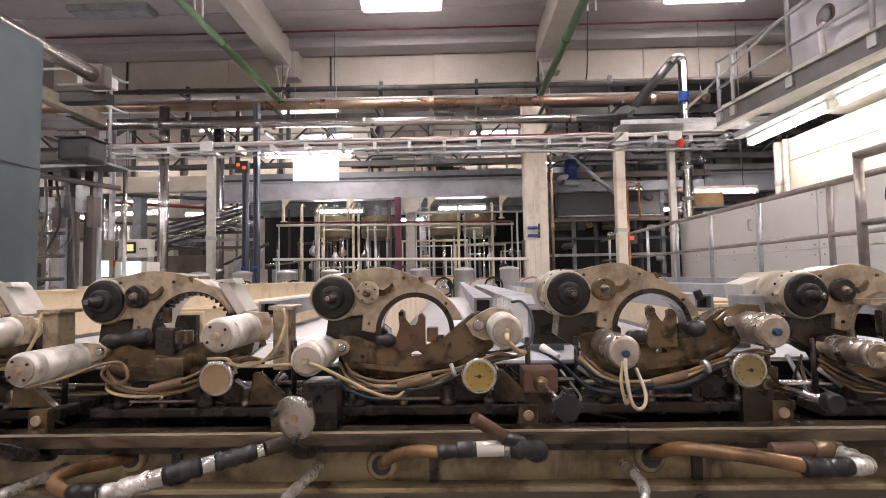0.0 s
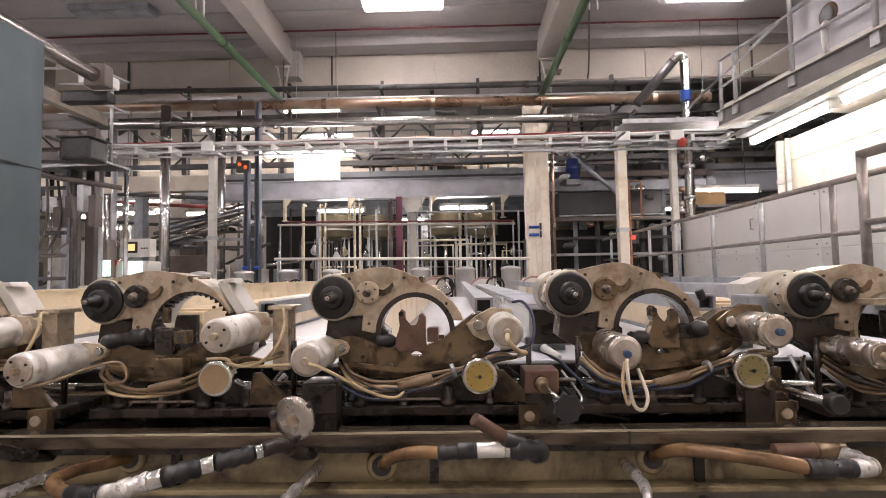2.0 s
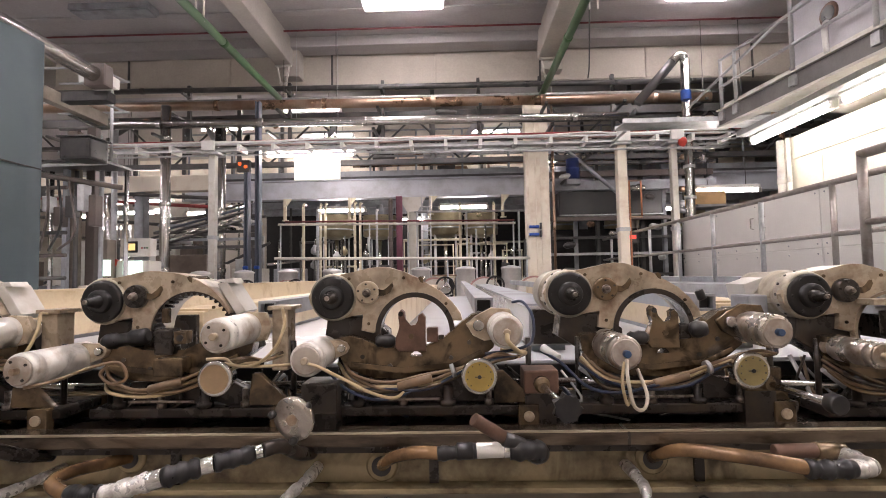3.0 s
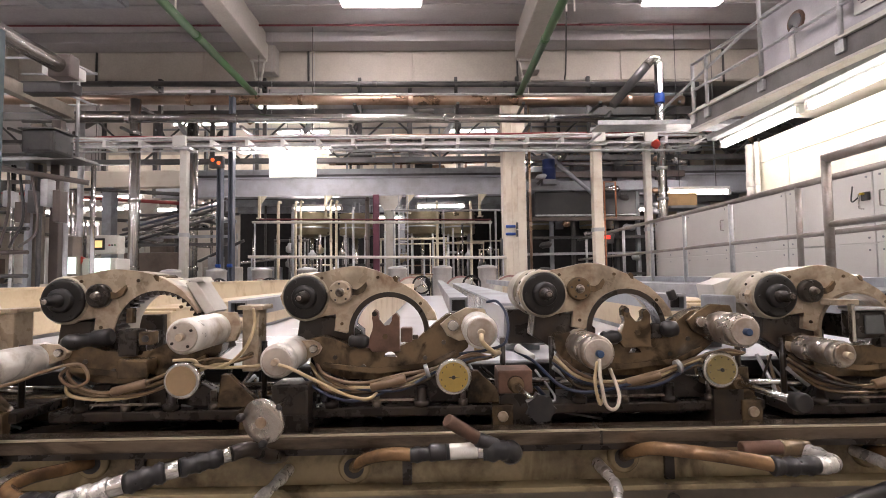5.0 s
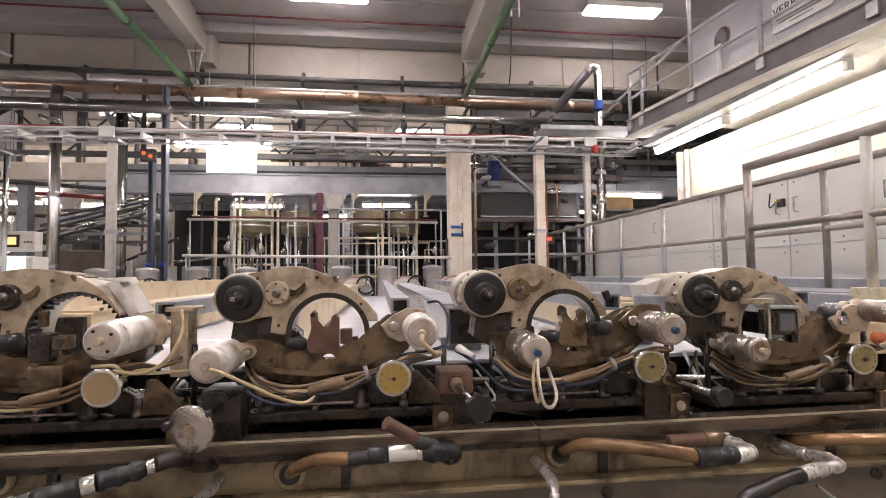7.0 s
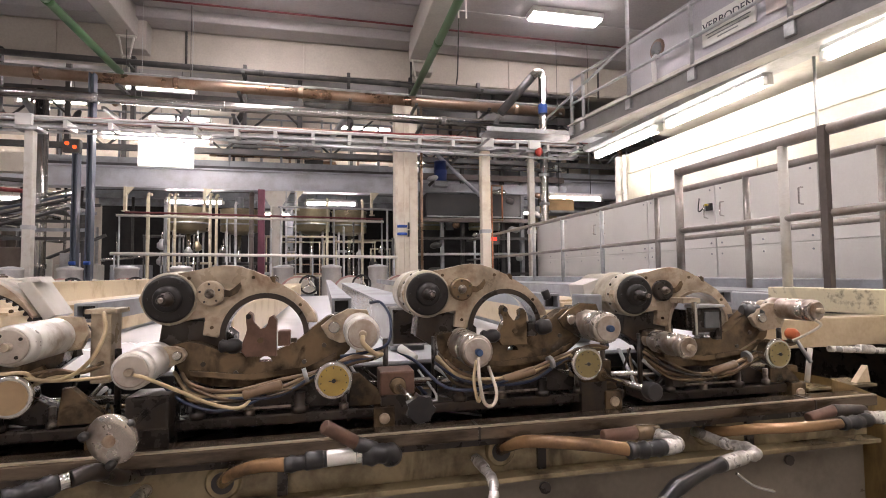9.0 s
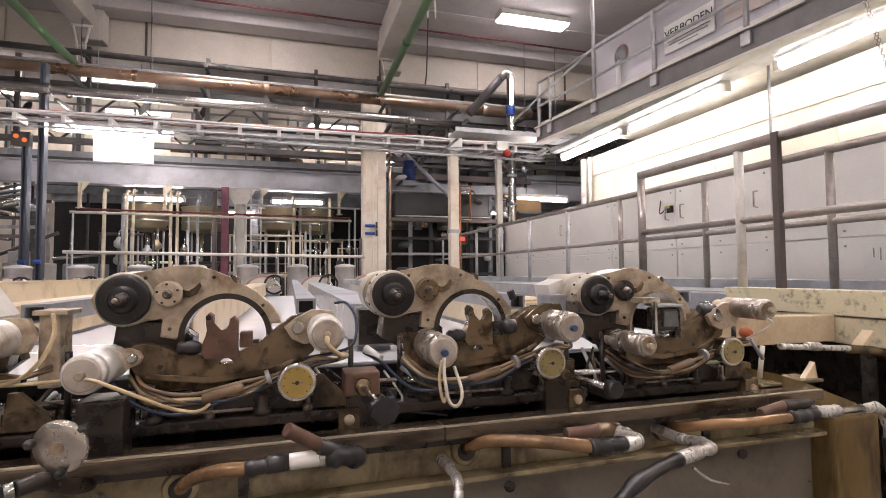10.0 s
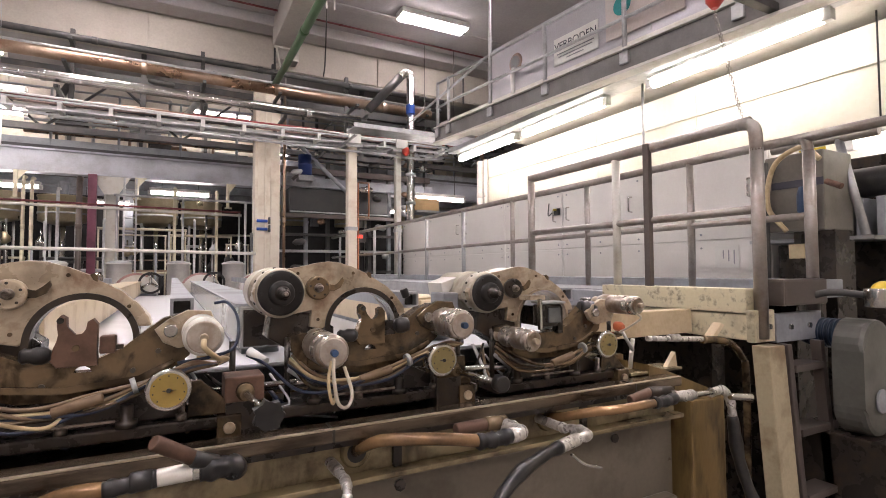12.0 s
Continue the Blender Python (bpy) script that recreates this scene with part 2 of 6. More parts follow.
pipe("green_pipe", (-2.725, -5.9, 4.85), (-2.725, 9.3, 4.82), 0.055, GREEN, "green painted pipe hung under a roof beam", 3)
pipe("green_pipe", (2.01, -5.9, 4.78), (2.01, 9.3, 4.75), 0.055, GREEN, "green painted pipe hung under a roof beam", 3)
pipe("sprinkler_pipe", (-16, 8.72, 5.985), (11, 8.86, 5.98), 0.017, mat("dull red pipe", (0.17, 0.035, 0.04), 0.5, 0, (0.12, 0.025, 0.03), 0.5, 4, 40, 0.05), "thin red sprinkler pipe under the ceiling", 12)
pipe("silver_pipe", (-5.4, 8.3, 4.19), (3.3, 8.3, 4.12), 0.072, mat("satin steel", (0.6, 0.59, 0.58), 0.2, 1.0, (0.42, 0.38, 0.35), 0.4, 3, 90, 0), "long bright steel pipe along the rack", 5)
pipe("copper_pipe", (-8.6, 8.8, 4.70), (4.9, 8.8, 4.58), 0.085, COPPER, "long stained copper-brown pipe along the rack", 7)
pipe("dark_pipe", (-9, 9.2, 5.14), (5.4, 9.2, 5.02), 0.05, DARKPIPE, "long black pipe below the lintel wall", 6)
pipe("dark_pipe", (-9, 9.3, 4.94), (5.4, 9.3, 4.86), 0.04, DARKPIPE, "long black pipe below the lintel wall", 5)
pipe("dark_pipe", (-9, 9.0, 4.86), (5.0, 9.0, 4.76), 0.028, GALV, "thin grey pipe below the lintel wall", 6)
pipe("grey_pipe", (-7, 9.25, 4.45), (4.5, 9.25, 4.4), 0.035, DARKPIPE, "dark thin pipe behind the copper pipe", 4)
pipe("grey_pipe", (-7, 9.25, 3.98), (4.5, 9.25, 3.93), 0.05, GALV, "grey pipe behind the steel pipe", 4)
bm = B()
tube(bm, [(2.45, 7.2, 6.04), (2.7, 8.3, 5.1), (2.75, 8.6, 4.9)], 0.012, 6)
solid("hanging_cable", bm, DARKPIPE, "thin dark cable hanging from the ceiling", "cable")
rack = thing("pipe_rack", "dark steel brackets carrying the long pipes", "pipe rack")
for k, x in enumerate((-8.2, -6.4, -4.6, -2.67, -0.9, 0.9, 2.05, 3.4, 4.8)):
    part("hanger", box(B(), (x - 0.03, 9.36, 3.9), (x + 0.03, 9.44, 5.26)), DARKPIPE, rack)
    for z, y in ((5.06, 9.12), (4.56, 8.7), (4.04, 8.22)):
        part("arm", box(B(), (x - 0.025, y, z - 0.05), (x + 0.025, 9.36, z - 0.01)), DARKPIPE, rack)
BROWNHUE = mat("pinkish cable sheath", (0.42, 0.3, 0.27), 0.5, 0, (0.3, 0.2, 0.17), 0.5, 4)
# cable tray with rungs, cables and posts
tray = thing("cable_tray", "long galvanised ladder cable tray with loose cables", "cable tray")
for y in (7.9, 8.2):
    for z in (3.595, 3.7):
        part("side_rail", box(B(), (-5.4, y - 0.012, z), (4.8, y + 0.012, z + 0.025)), GALV, tray)
rung = finish(box(B(), (-0.025, -0.15, 0), (0.025, 0.16, 0.1)), "rung", SHADE)
for k in range(19):
    ob = new("rung", rung)
    ob.parent, ob.matrix_basis = tray, pose(-5.2 + 0.55 * k, 8.03, 3.6)
for k in range(7):
    bm = B()
    rr = random.Random(40 + k)
    tube(bm, [(-5.3 + 10.0 * i / 14, 7.93 + 0.035 * k + 0.02 * rr.random(), 3.74 + 0.035 * rr.random() + 0.012 * (k % 3)) for i in range(15)], 0.016, 6, 3)
    part("cable", bm, (SHADE, RED, COPPER, DARKPIPE, SHADE, GALV, BROWNHUE)[k], tray)
pipe("conduit", (-0.9, 7.85, 3.5), (4.6, 7.85, 3.46), 0.02, GALV, "thin galvanised conduit under the cable tray", 4)
for x, w, m in ((-3.47, 0.055, LEDWHITE), (3.065, 0.075, COLUMN), (3.885, 0.05, LEDWHITE)):
    ob = thing("rack_post", "pale steel post under the cable tray", "post", x, 8.02, 0, "rack posts")
    part("shaft", box(B(), (-w, -w, 0), (w, w, 3.6), 0.012), m, ob)
    part("head_plate", box(B(), (-0.14, -0.14, 3.56), (0.14, 0.14, 3.602), 0.006), GALV, ob)
    part("junction_box", box(B(), (-0.1, -0.2, 3.6), (0.1, -0.145, 3.76), 0.008), SHADE, ob)
    part("clamp", box(B(), (-w - 0.01, -w - 0.01, 2.2), (w + 0.01, w + 0.01, 2.26)), GALV, ob)
BLUEGREY = mat("blue-grey steel", (0.1, 0.115, 0.15), 0.4, 0.2, (0.07, 0.08, 0.1), 0.5, 4, 50, 0.08)
for x, z in ((-3.11, 3.55), (-2.92, 4.6)):
    ob = thing("steel_post", "slim blue-grey steel post with brackets", "post", x, 8.5, 0, "blue-grey posts")
    for dx in (-0.03, 0.03):
        part("flange", box(B(), (dx - 0.008, -0.06, 0), (dx + 0.008, 0.06, z)), BLUEGREY, ob)
    part("web", box(B(), (-0.022, -0.006, 0), (0.022, 0.006, z)), BLUEGREY, ob)
    part("valve", cyl(B(), (-0.03, -0.09, 1.75), (0.05, -0.09, 1.75), 0.03, 14, 0.006), mat("blue enamel", (0.03, 0.1, 0.45), 0.35), ob, "blue valve handle")
ORANGE = mat("orange signal glass", (0.9, 0.09, 0.015), glow=0.9)
ob = thing("signal_lamp", "small box with glowing orange signal lamps", "signal lamp", -3.14, 8.38, 3.47)
part("housing", box(B(), (-0.11, 0, -0.1), (0.11, 0.1, 0.1), 0.01), DARKPIPE, ob)
for dx, dz in ((-0.05, 0.03), (0.05, -0.02)):
    part("lens", cyl(B(), (dx, -0.012, dz), (dx, 0, dz), 0.028, 14), ORANGE, ob)
# big vertical pipe with blue band and slanted duct
ob = thing("riser_pipe", "tall bright steel riser pipe with a blue band", "pipe", 4.165, 8.1, 0)
part("shaft", cyl(B(), (0, 0, 0), (0, 0, 4.95), 0.07, 20), STEEL, ob)
part("bend", tube(B(), [(0, 0, 4.9), (-0.02, 0, 5.0), (-0.1, 0, 5.02), (-0.2, 0, 4.93)], 0.07, 14), STEEL, ob)
part("band", cyl(B(), (0, 0, 4.3), (0, 0, 4.46), 0.08, 20, 0.01), mat("blue enamel", (0.03, 0.1, 0.45), 0.35), ob, "blue painted band")
for z in (3.9, 3.2, 2.7):
    part("flange", cyl(B(), (0, 0, z), (0, 0, z + 0.05), 0.09, 20, 0.006), GALV, ob)
part("slanted_duct", cyl(B(), (-0.15, 0.02, 4.98), (-0.74, 0.1, 4.3), 0.075, 14), DARKPIPE, ob, "dark slanted duct")
bm = B()
for y in (6.9, 7.25):
    box(bm, (2.75, y, 3.6), (4.75, y + 0.02, 3.66))
st = solid("short_tray", box(bm, (2.75, 6.9, 3.595), (4.75, 7.27, 3.605)), GALV, "short galvanised cable tray", "cable tray")
for x in (2.9, 4.6):
    part("support_arm", box(B(), (x - 0.02, 7.27, 3.575), (x + 0.02, 7.9, 3.594)), GALV, st)
ob = thing("stop_valve", "red valve hanging at the cable tray", "valve", 3.97, 7.86, 3.58)
part("body", lathe(B(), (0, 0, 0.06), (0, 0, -0.1), [(0, 0.03), (0.2, 0.06), (0.6, 0.07), (1, 0.02)], 14), mat("red enamel", (0.5, 0.05, 0.03), 0.35), ob)
part("bonnet", cyl(B(), (0, 0, 0.06), (0, 0, 0.14), 0.03, 10), SHADE, ob)
# blue valves and small pipes on the column
for z in (2.28, 2.42):
    ob = thing("ball_valve", "small blue-handled valve on the column", "valve", 1.86, 9.25, z)
    part("body", cyl(B(), (-0.09, 0, 0), (0.09, 0, 0), 0.026, 12, 0.006), mat("blue enamel", (0.03, 0.1, 0.45), 0.35), ob)
    part("stem", cyl(B(), (0.12, 0, -0.05), (0.12, 0, 0.07), 0.02, 8), DARKPIPE, ob)
for x, z0, z1, m in ((2.23, 0.0, 4.9, COPPER), (1.69, 0, 2.2, DARKPIPE)):
    pipe("column_pipe", (x, 9.25, z0), (x, 9.25, z1), 0.025, m, "thin upright pipe beside the column", 3)

# ---- hall beyond: mezzanine, tanks, pipes ----
MEZ = mat("light grey-blue steel paint", (0.5, 0.52, 0.57), 0.42, 0.1, (0.3, 0.29, 0.3), 0.5, 2.5, 50, 0.05)
mez = thing("mezzanine", "grey steel mezzanine with beams, columns and deck", "mezzanine")
part("main_beam", box(B(), (-5.5, 10.94, 3.3), (9, 11.06, 3.66)), MEZ, mez)
for z in (3.27, 3.66):
    part("beam_flange", box(B(), (-5.5, 10.86, z), (9, 11.14, z + 0.03)), MEZ, mez)
# the deck colour is darkened to carry the shade on its underside
part("deck", box(B(), (-5.5, 10.86, 3.692), (9, 19, 3.74)), mat("deck darkened for shade", (0.08, 0.08, 0.085), 0.7), mez)
for x in (-5.65, -0.5, 4.2, 8.2):
    for dx in (-0.1, 0.1):
        part("column_flange", box(B(), (x + dx - 0.012, 10.9, 0), (x + dx + 0.012, 11.1, 3.268)), LEDWHITE, mez)
    part("column_web", box(B(), (x - 0.088, 10.99, 0), (x + 0.088, 11.01, 3.268)), LEDWHITE, mez)
    bm = B()
    plate(bm, [(x - 0.3, 3.268), (x + 0.3, 3.268), (x + 0.11, 2.95), (x - 0.11, 2.95)], 10.87, 10.89)
    part("gusset", bm, LEDWHITE, mez)
    part("back_column", box(B(), (x - 0.1, 15, 0), (x + 0.1, 15.2, 3.69)), GREYPAINT, mez)
for y in (12.5, 14, 15.5, 17):
    part("joist", box(B(), (-5.5, y, 3.5), (9, y + 0.12, 3.69)), GREYPAINT, mez)
for k in range(15):
    part("rail_post", cyl(B(), (-5.4 + k, 10.9, 3.69), (-5.4 + k, 10.9, 4.75), 0.022, 8), GREYPAINT, mez)
for z in (4.75, 4.3):
    part("rail", cyl(B(), (-5.5, 10.9, z), (9, 10.9, z), 0.02, 8), GREYPAINT, mez)
part("toe_board", box(B(), (-5.5, 10.88, 3.74), (9, 10.9, 3.86)), GREYPAINT, mez)
# upper storey back wall of bright panels in dark frames
upper = solid("upper_wall", box(B(), (-9, 14.6, 3.74), (9, 14.8, 6.04)), WALLPANEL, "beige panel wall on the upper storey", "wall", "structure")
pm = finish(box(B(), (-0.62, 0, 0), (0.62, 0.03, 0.95), 0.01), "upper_panel", COLUMN)
for k in range(12):
    ob = new("upper_panel", pm)
    ob.parent, ob.matrix_basis = upper, pose(-8.2 + 1.45 * k, 14.56, 4.15)
    part("frame_post", box(B(), (-8.98 + 1.45 * k, 14.5, 3.74), (-8.9 + 1.45 * k, 14.59, 6.04)), DARKPIPE, upper)
rr = random.Random(5)
machine = thing("upper_machine", "dark pipework and vessels on the mezzanine", "machinery")
for k in range(16):
    x = -1.6 + 0.55 * k + rr.uniform(-0.2, 0.2)
    z = 3.95 + rr.random() * 0.7
    part("vessel", lathe(B(), (x, 12.2, z), (x + rr.uniform(0.25, 0.6), 12.2, z), [(0, 0.05), (0.06, 0.12), (0.9, 0.12), (1, 0.05)], 12), (DARKPIPE, COPPER, GALV)[k % 3], machine)
    part("stand_pipe", cyl(B(), (x, 12.3, 3.74), (x, 12.3, 4.3 + rr.random()), 0.03, 8), (DARKPIPE, GALV, COPPER)[k % 3], machine)
for k in range(5):
    z = 4.0 + 0.22 * k
    part("header_pipe", cyl(B(), (-2.0, 12.0, z), (8.5, 12.0, z + 0.05), 0.03 + 0.01 * (k % 2), 8), (DARKPIPE, COPPER, GALV, DARKPIPE, RED)[k], machine)
# added wall: its near-black colour stands in for the unlit depth under the mezzanine
solid("undercroft_wall", box(B(), (-5.6, 16.0, 0), (9, 16.2, 3.69)), mat("near-black depth shade", (0.018, 0.017, 0.017), 0.7), "added near-black wall for the shade below the mezzanine", "wall", "structure")
gird = thing("pipe_girder", "dark steel girder with hangers behind the pipe rack", "girder")
for z, h in ((4.78, 0.16), (4.3, 0.07), (3.85, 0.1)):
    part("chord", box(B(), (-8.5, 10.2, z), (8.5, 10.3, z + h)), DARKPIPE, gird)
for k in range(18):
    x = -8.4 + k
    part("diagonal", cyl(B(), (x, 10.25, 3.9 if k % 2 else 4.82), (x + 1, 10.25, 4.82 if k % 2 else 3.9), 0.022, 6), DARKPIPE, gird)
for x in (-8.4, -4.0, 0.0, 4.0, 8.4):
    part("hanger", box(B(), (x - 0.04, 10.22, 3.85), (x + 0.04, 10.28, 6.05)), DARKPIPE, gird)
rr = random.Random(77)
for k in range(26):
    x = -7.5 + 0.62 * k + rr.uniform(-0.2, 0.2)
    part("fitting", lathe(B(), (x, 9.95, 3.95 + 0.9 * rr.random()), (x + rr.uniform(0.15, 0.5), 9.95, 3.95 + 0.9 * rr.random()), [(0, 0.03), (0.15, 0.055), (0.85, 0.055), (1, 0.03)], 8), (DARKPIPE, GALV, DARKPIPE, COPPER)[k % 4], gird)
# tanks below the mezzanine
BRASS = mat("yellowish tank steel", (0.5, 0.44, 0.3), 0.3, 0.85, (0.3, 0.25, 0.16), 0.5, 4, 60, 0.05)
for k, x in enumerate((-2.55, -1.5, 0.17, 1.07, 3.0, 4.6, 6.2)):
    ob = thing("mixing_tank", "cylindrical steel mixing tank on thin legs", "tank", x, 12.6 + 0.25 * (k % 2), 0, "mixing tanks")
    part("vessel", lathe(B(), (0, 0, 2.5), (0, 0, 3.1), [(0, 0.1), (0.1, 0.36), (0.14, 0.42), (0.92, 0.42), (0.96, 0.44), (1, 0.44)], 24), BRASS, ob)
    part("hoop", cyl(B(), (0, 0, 2.72), (0, 0, 2.76), 0.432, 24), GALV, ob)
    part("outlet", cyl(B(), (0, 0, 1.2), (0, 0, 2.52), 0.05, 10), STEEL, ob)
    for a in range(4):
        dx, dy = 0.36 * math.cos(a * 1.571 + 0.78), 0.36 * math.sin(a * 1.571 + 0.78)
        part("leg", cyl(B(), (dx, dy, 0), (dx, dy, 2.6), 0.022, 8), GALV, ob)
    part("agitator", cyl(B(), (0, 0, 3.05), (0, 0, 3.4), 0.09, 12, 0.01), GREYPAINT, ob)
# upright and level process pipes in front of the tanks
rr = random.Random(11)
CREAMPIPE = mat("cream pipe", (0.62, 0.57, 0.43), 0.4, 0.1, (0.35, 0.28, 0.18), 0.5, 5, 50, 0.05)
for x, y, z, r, m in ((-2.69, 10.3, 3.02, 0.03, CREAMPIPE), (-2.34, 10.3, 3.02, 0.024, CREAMPIPE), (-2.25, 10.35, 3.04, 0.024, CREAMPIPE), (-1.63, 10.3, 3.04, 0.026, CREAMPIPE), (-1.53, 10.35, 3.03, 0.026, CREAMPIPE), (-1.18, 10.3, 2.88, 0.024, GALV),
                      (0.52, 10.3, 2.99, 0.028, CREAMPIPE), (1.21, 10.3, 2.98, 0.026, CREAMPIPE), (-2.48, 10.6, 2.9, 0.03, GREYPAINT), (-0.92, 10.5, 3.1, 0.045, BROWNSTEEL), (-1.95, 10.5, 2.3, 0.022, STEEL), (0.85, 10.5, 2.45, 0.022, GALV), (1.05, 10.6, 2.6, 0.02, STEEL), (-0.55, 10.4, 2.4, 0.02, GALV)):
    ob = pipe("process_pipe", (x, y, 0), (x, y, z), r, m, "upright process pipe before the tanks", 2, 10)
    part("elbow", tube(B(), [(x, y, z - 0.01), (x, y + 0.04, z + 0.05), (x, y + 0.16, z + 0.06)], r, 8, 4), m, ob)
for x, z in ((-3.24, 2.81), (-1.84, 2.81), (-0.1, 2.89), (1.44, 2.8)):
    ob = solid("drop_post", box(B(), (x - 0.028, 10.77, z), (x + 0.028, 10.83, 3.269), 0.006), CREAMPIPE, "short cream post hung under the mezzanine beam", "post")
    part("gusset", plate(B(), [(x + 0.03, 3.268), (x + 0.16, 3.268), (x + 0.03, 3.1)], 10.78, 10.8), CREAMPIPE, ob)
    part("foot", box(B(), (x - 0.05, 10.75, z - 0.02), (x + 0.07, 10.85, z)), CREAMPIPE, ob)
ob = pipe("white_pipe", (-3.15, 10.12, 2.645), (1.62, 10.12, 2.585), 0.024, LEDWHITE, "long white pipe across the tank row", 5, 10)
for x in (-3.1, -1.3, 1.58):
    part("leg", cyl(B(), (x, 10.12, 0), (x, 10.12, 2.64), 0.016, 8), GALV, ob)
for k in range(40):
    x = -3.2 + rr.random() * 12.0
    y = rr.uniform(10.9, 14.5)
    z = rr.uniform(1.2, 2.5)
    m = (GALV, STEEL, DARKPIPE, DARKPIPE, COPPER, CREAMPIPE)[rr.randrange(6)]
    w = rr.uniform(0.3, 1.6)
    ob = pipe("branch_pipe", (x, y, z), (x + w, y, z), rr.uniform(0.015, 0.035), m, "short level process pipe among the tanks", 1, 8)
    for dx in (0.02, w - 0.02):
        part("drop_leg", cyl(B(), (x + dx, y, 0), (x + dx, y, z), 0.016, 8), m, ob)
for k in range(40):
    x, y, z = -3.2 + rr.random() * 11.0, rr.uniform(11.2, 13.8), rr.uniform(1.3, 2.2)
    ob = thing("pump_valve", "small steel valve body on the process pipes", "valve", x, y, z, "process valves")
    part("body", lathe(B(), (0, 0, -0.1), (0, 0, 0.12), [(0, 0.03), (0.2, 0.09), (0.6, 0.09), (0.8, 0.05), (1, 0.04)], 10), (STEEL, GALV, BRASS, DARKPIPE)[k % 4], ob)
    part("spindle", cyl(B(), (0, 0, 0.1), (0, 0, 0.26), 0.015, 6), STEEL, ob)
    part("support", cyl(B(), (0, 0, -z), (0, 0, -0.08), 0.018, 6), DARKPIPE, ob)
pipe("red_pipe", (-3.0, 10.1, 2.7), (1.6, 10.1, 2.64), 0.017, mat("dull red pipe", (0.17, 0.035, 0.04), 0.5, 0, (0.12, 0.025, 0.03), 0.5, 4, 40, 0.05), "thin red pipe across the tank row", 6, 8)
ob = pipe("upper_rail_pipe", (-0.4, 10.2, 2.86), (1.8, 10.2, 2.84), 0.02, GALV, "galvanised rail before the tanks", 2, 8)
for x in (-0.35, 0.65, 1.7):
    part("leg", cyl(B(), (x, 10.2, 0), (x, 10.2, 2.86), 0.02, 8), GALV, ob)
ob = solid("red_post", box(B(), (-0.83, 10.7, 0), (-0.7, 10.8, 3.27), 0.01), mat("dull magenta paint", (0.2, 0.06, 0.1), 0.5), "dull red steel post under the mezzanine", "post")
lad = thing("steel_ladder", "narrow galvanised ladder under the mezzanine", "ladder", -0.18, 10.5, 0)
for dx in (-0.09, 0.09):
    part("stile", box(B(), (dx - 0.015, -0.015, 0), (dx + 0.015, 0.015, 3.2)), GALV, lad)
for k in range(12):
    part("rung", cyl(B(), (-0.09, 0, 0.25 + 0.25 * k), (0.09, 0, 0.25 + 0.25 * k), 0.012, 8), GALV, lad)
# white guard rail and the row of drums at the far side of the machine
ob = thing("far_guard_rail", "white painted guard rail beyond the machine", "railing")
part("rail", cyl(B(), (-2.35, 7.7, 1.86), (1.55, 7.7, 1.8), 0.022, 12), LEDWHITE, ob)
for x in (-2.3, -1.0, 0.3, 1.5):
    part("post", cyl(B(), (x, 7.7, 0), (x, 7.7, 1.84), 0.012, 8), GREYPAINT, ob)
for k in range(9):
    ob = thing("paste_drum", "dented steel colour paste drum", "drum", -4.03 + 0.657 * k, 7.45, 0, "paste drums")
    part("barrel", lathe(B(), (0, 0, 1.0), (0, 0, 1.66), [(0, 0.13), (0.3, 0.135), (0.33, 0.142), (0.36, 0.135), (0.95, 0.135), (0.97, 0.145), (1, 0.145)], 20), mat("dull drum steel", (0.55, 0.53, 0.51), 0.4, 0.5, (0.36, 0.34, 0.32), 0.5, 6), ob)
    part("lid", lathe(B(), (0, 0, 1.655), (0, 0, 1.69), [(0, 0.14), (0.5, 0.12), (1, 0.03)], 16), GALV, ob)
    part("stand", box(B(), (-0.13, -0.13, 0), (0.13, 0.13, 1.0), 0.02), GREYPAINT, ob)
# machinery right of the column
rr = random.Random(23)
HOODBLACK = mat("black hood enamel", (0.012, 0.012, 0.013), 0.35, 0, (0.025, 0.022, 0.02), 0.5, 5)
back = thing("far_machine", "dark machine frame with pipes beyond the column", "machinery")
for k in range(7):
    z = (1.5, 1.92, 2.25, 3.5, 3.76, 4.02, 4.2)[k]
    part("cross_beam", box(B(), (2.3, 10.22, z), (5.6, 10.34, z + (0.12 if k in (3, 5) else 0.05))), (DARKPIPE, GALV, DARKPIPE, BROWNSTEEL)[k % 4], back)
for k in range(8):
    x = 2.4 + 0.45 * k
    part("upright", box(B(), (x, 10.4, 0), (x + 0.07, 10.5, 4.4)), (DARKPIPE, GREYPAINT)[k % 2], back)
part("black_hood", box(B(), (2.5, 10.15, 2.73), (4.55, 10.8, 3.2), 0.02), HOODBLACK, back, "black sheet metal hood")
part("hood_rim", box(B(), (2.5, 10.1, 2.7), (4.55, 10.148, 2.728), 0.004), GALV, back)
part("grey_lintel", box(B(), (2.3, 10.1, 3.21), (5.6, 10.2, 3.4), 0.01), GREYPAINT, back)
part("brown_beam", box(B(), (2.3, 10.1, 2.6), (4.7, 10.2, 2.68), 0.008), BROWNSTEEL, back)
# added near-black sheet in place of the deep shade behind the machine frame
part("back_sheet", box(B(), (2.3, 10.9, 0), (6.5, 10.93, 2.5)), mat("near-black depth shade", (0.018, 0.017, 0.017), 0.7), back)
part("brace", cyl(B(), (2.6, 9.9, 4.0), (3.6, 9.9, 3.1), 0.04, 8), GREYPAINT, back)
part("brace", cyl(B(), (2.5, 9.9, 3.3), (3.1, 9.9, 3.9), 0.03, 8), DARKPIPE, back)
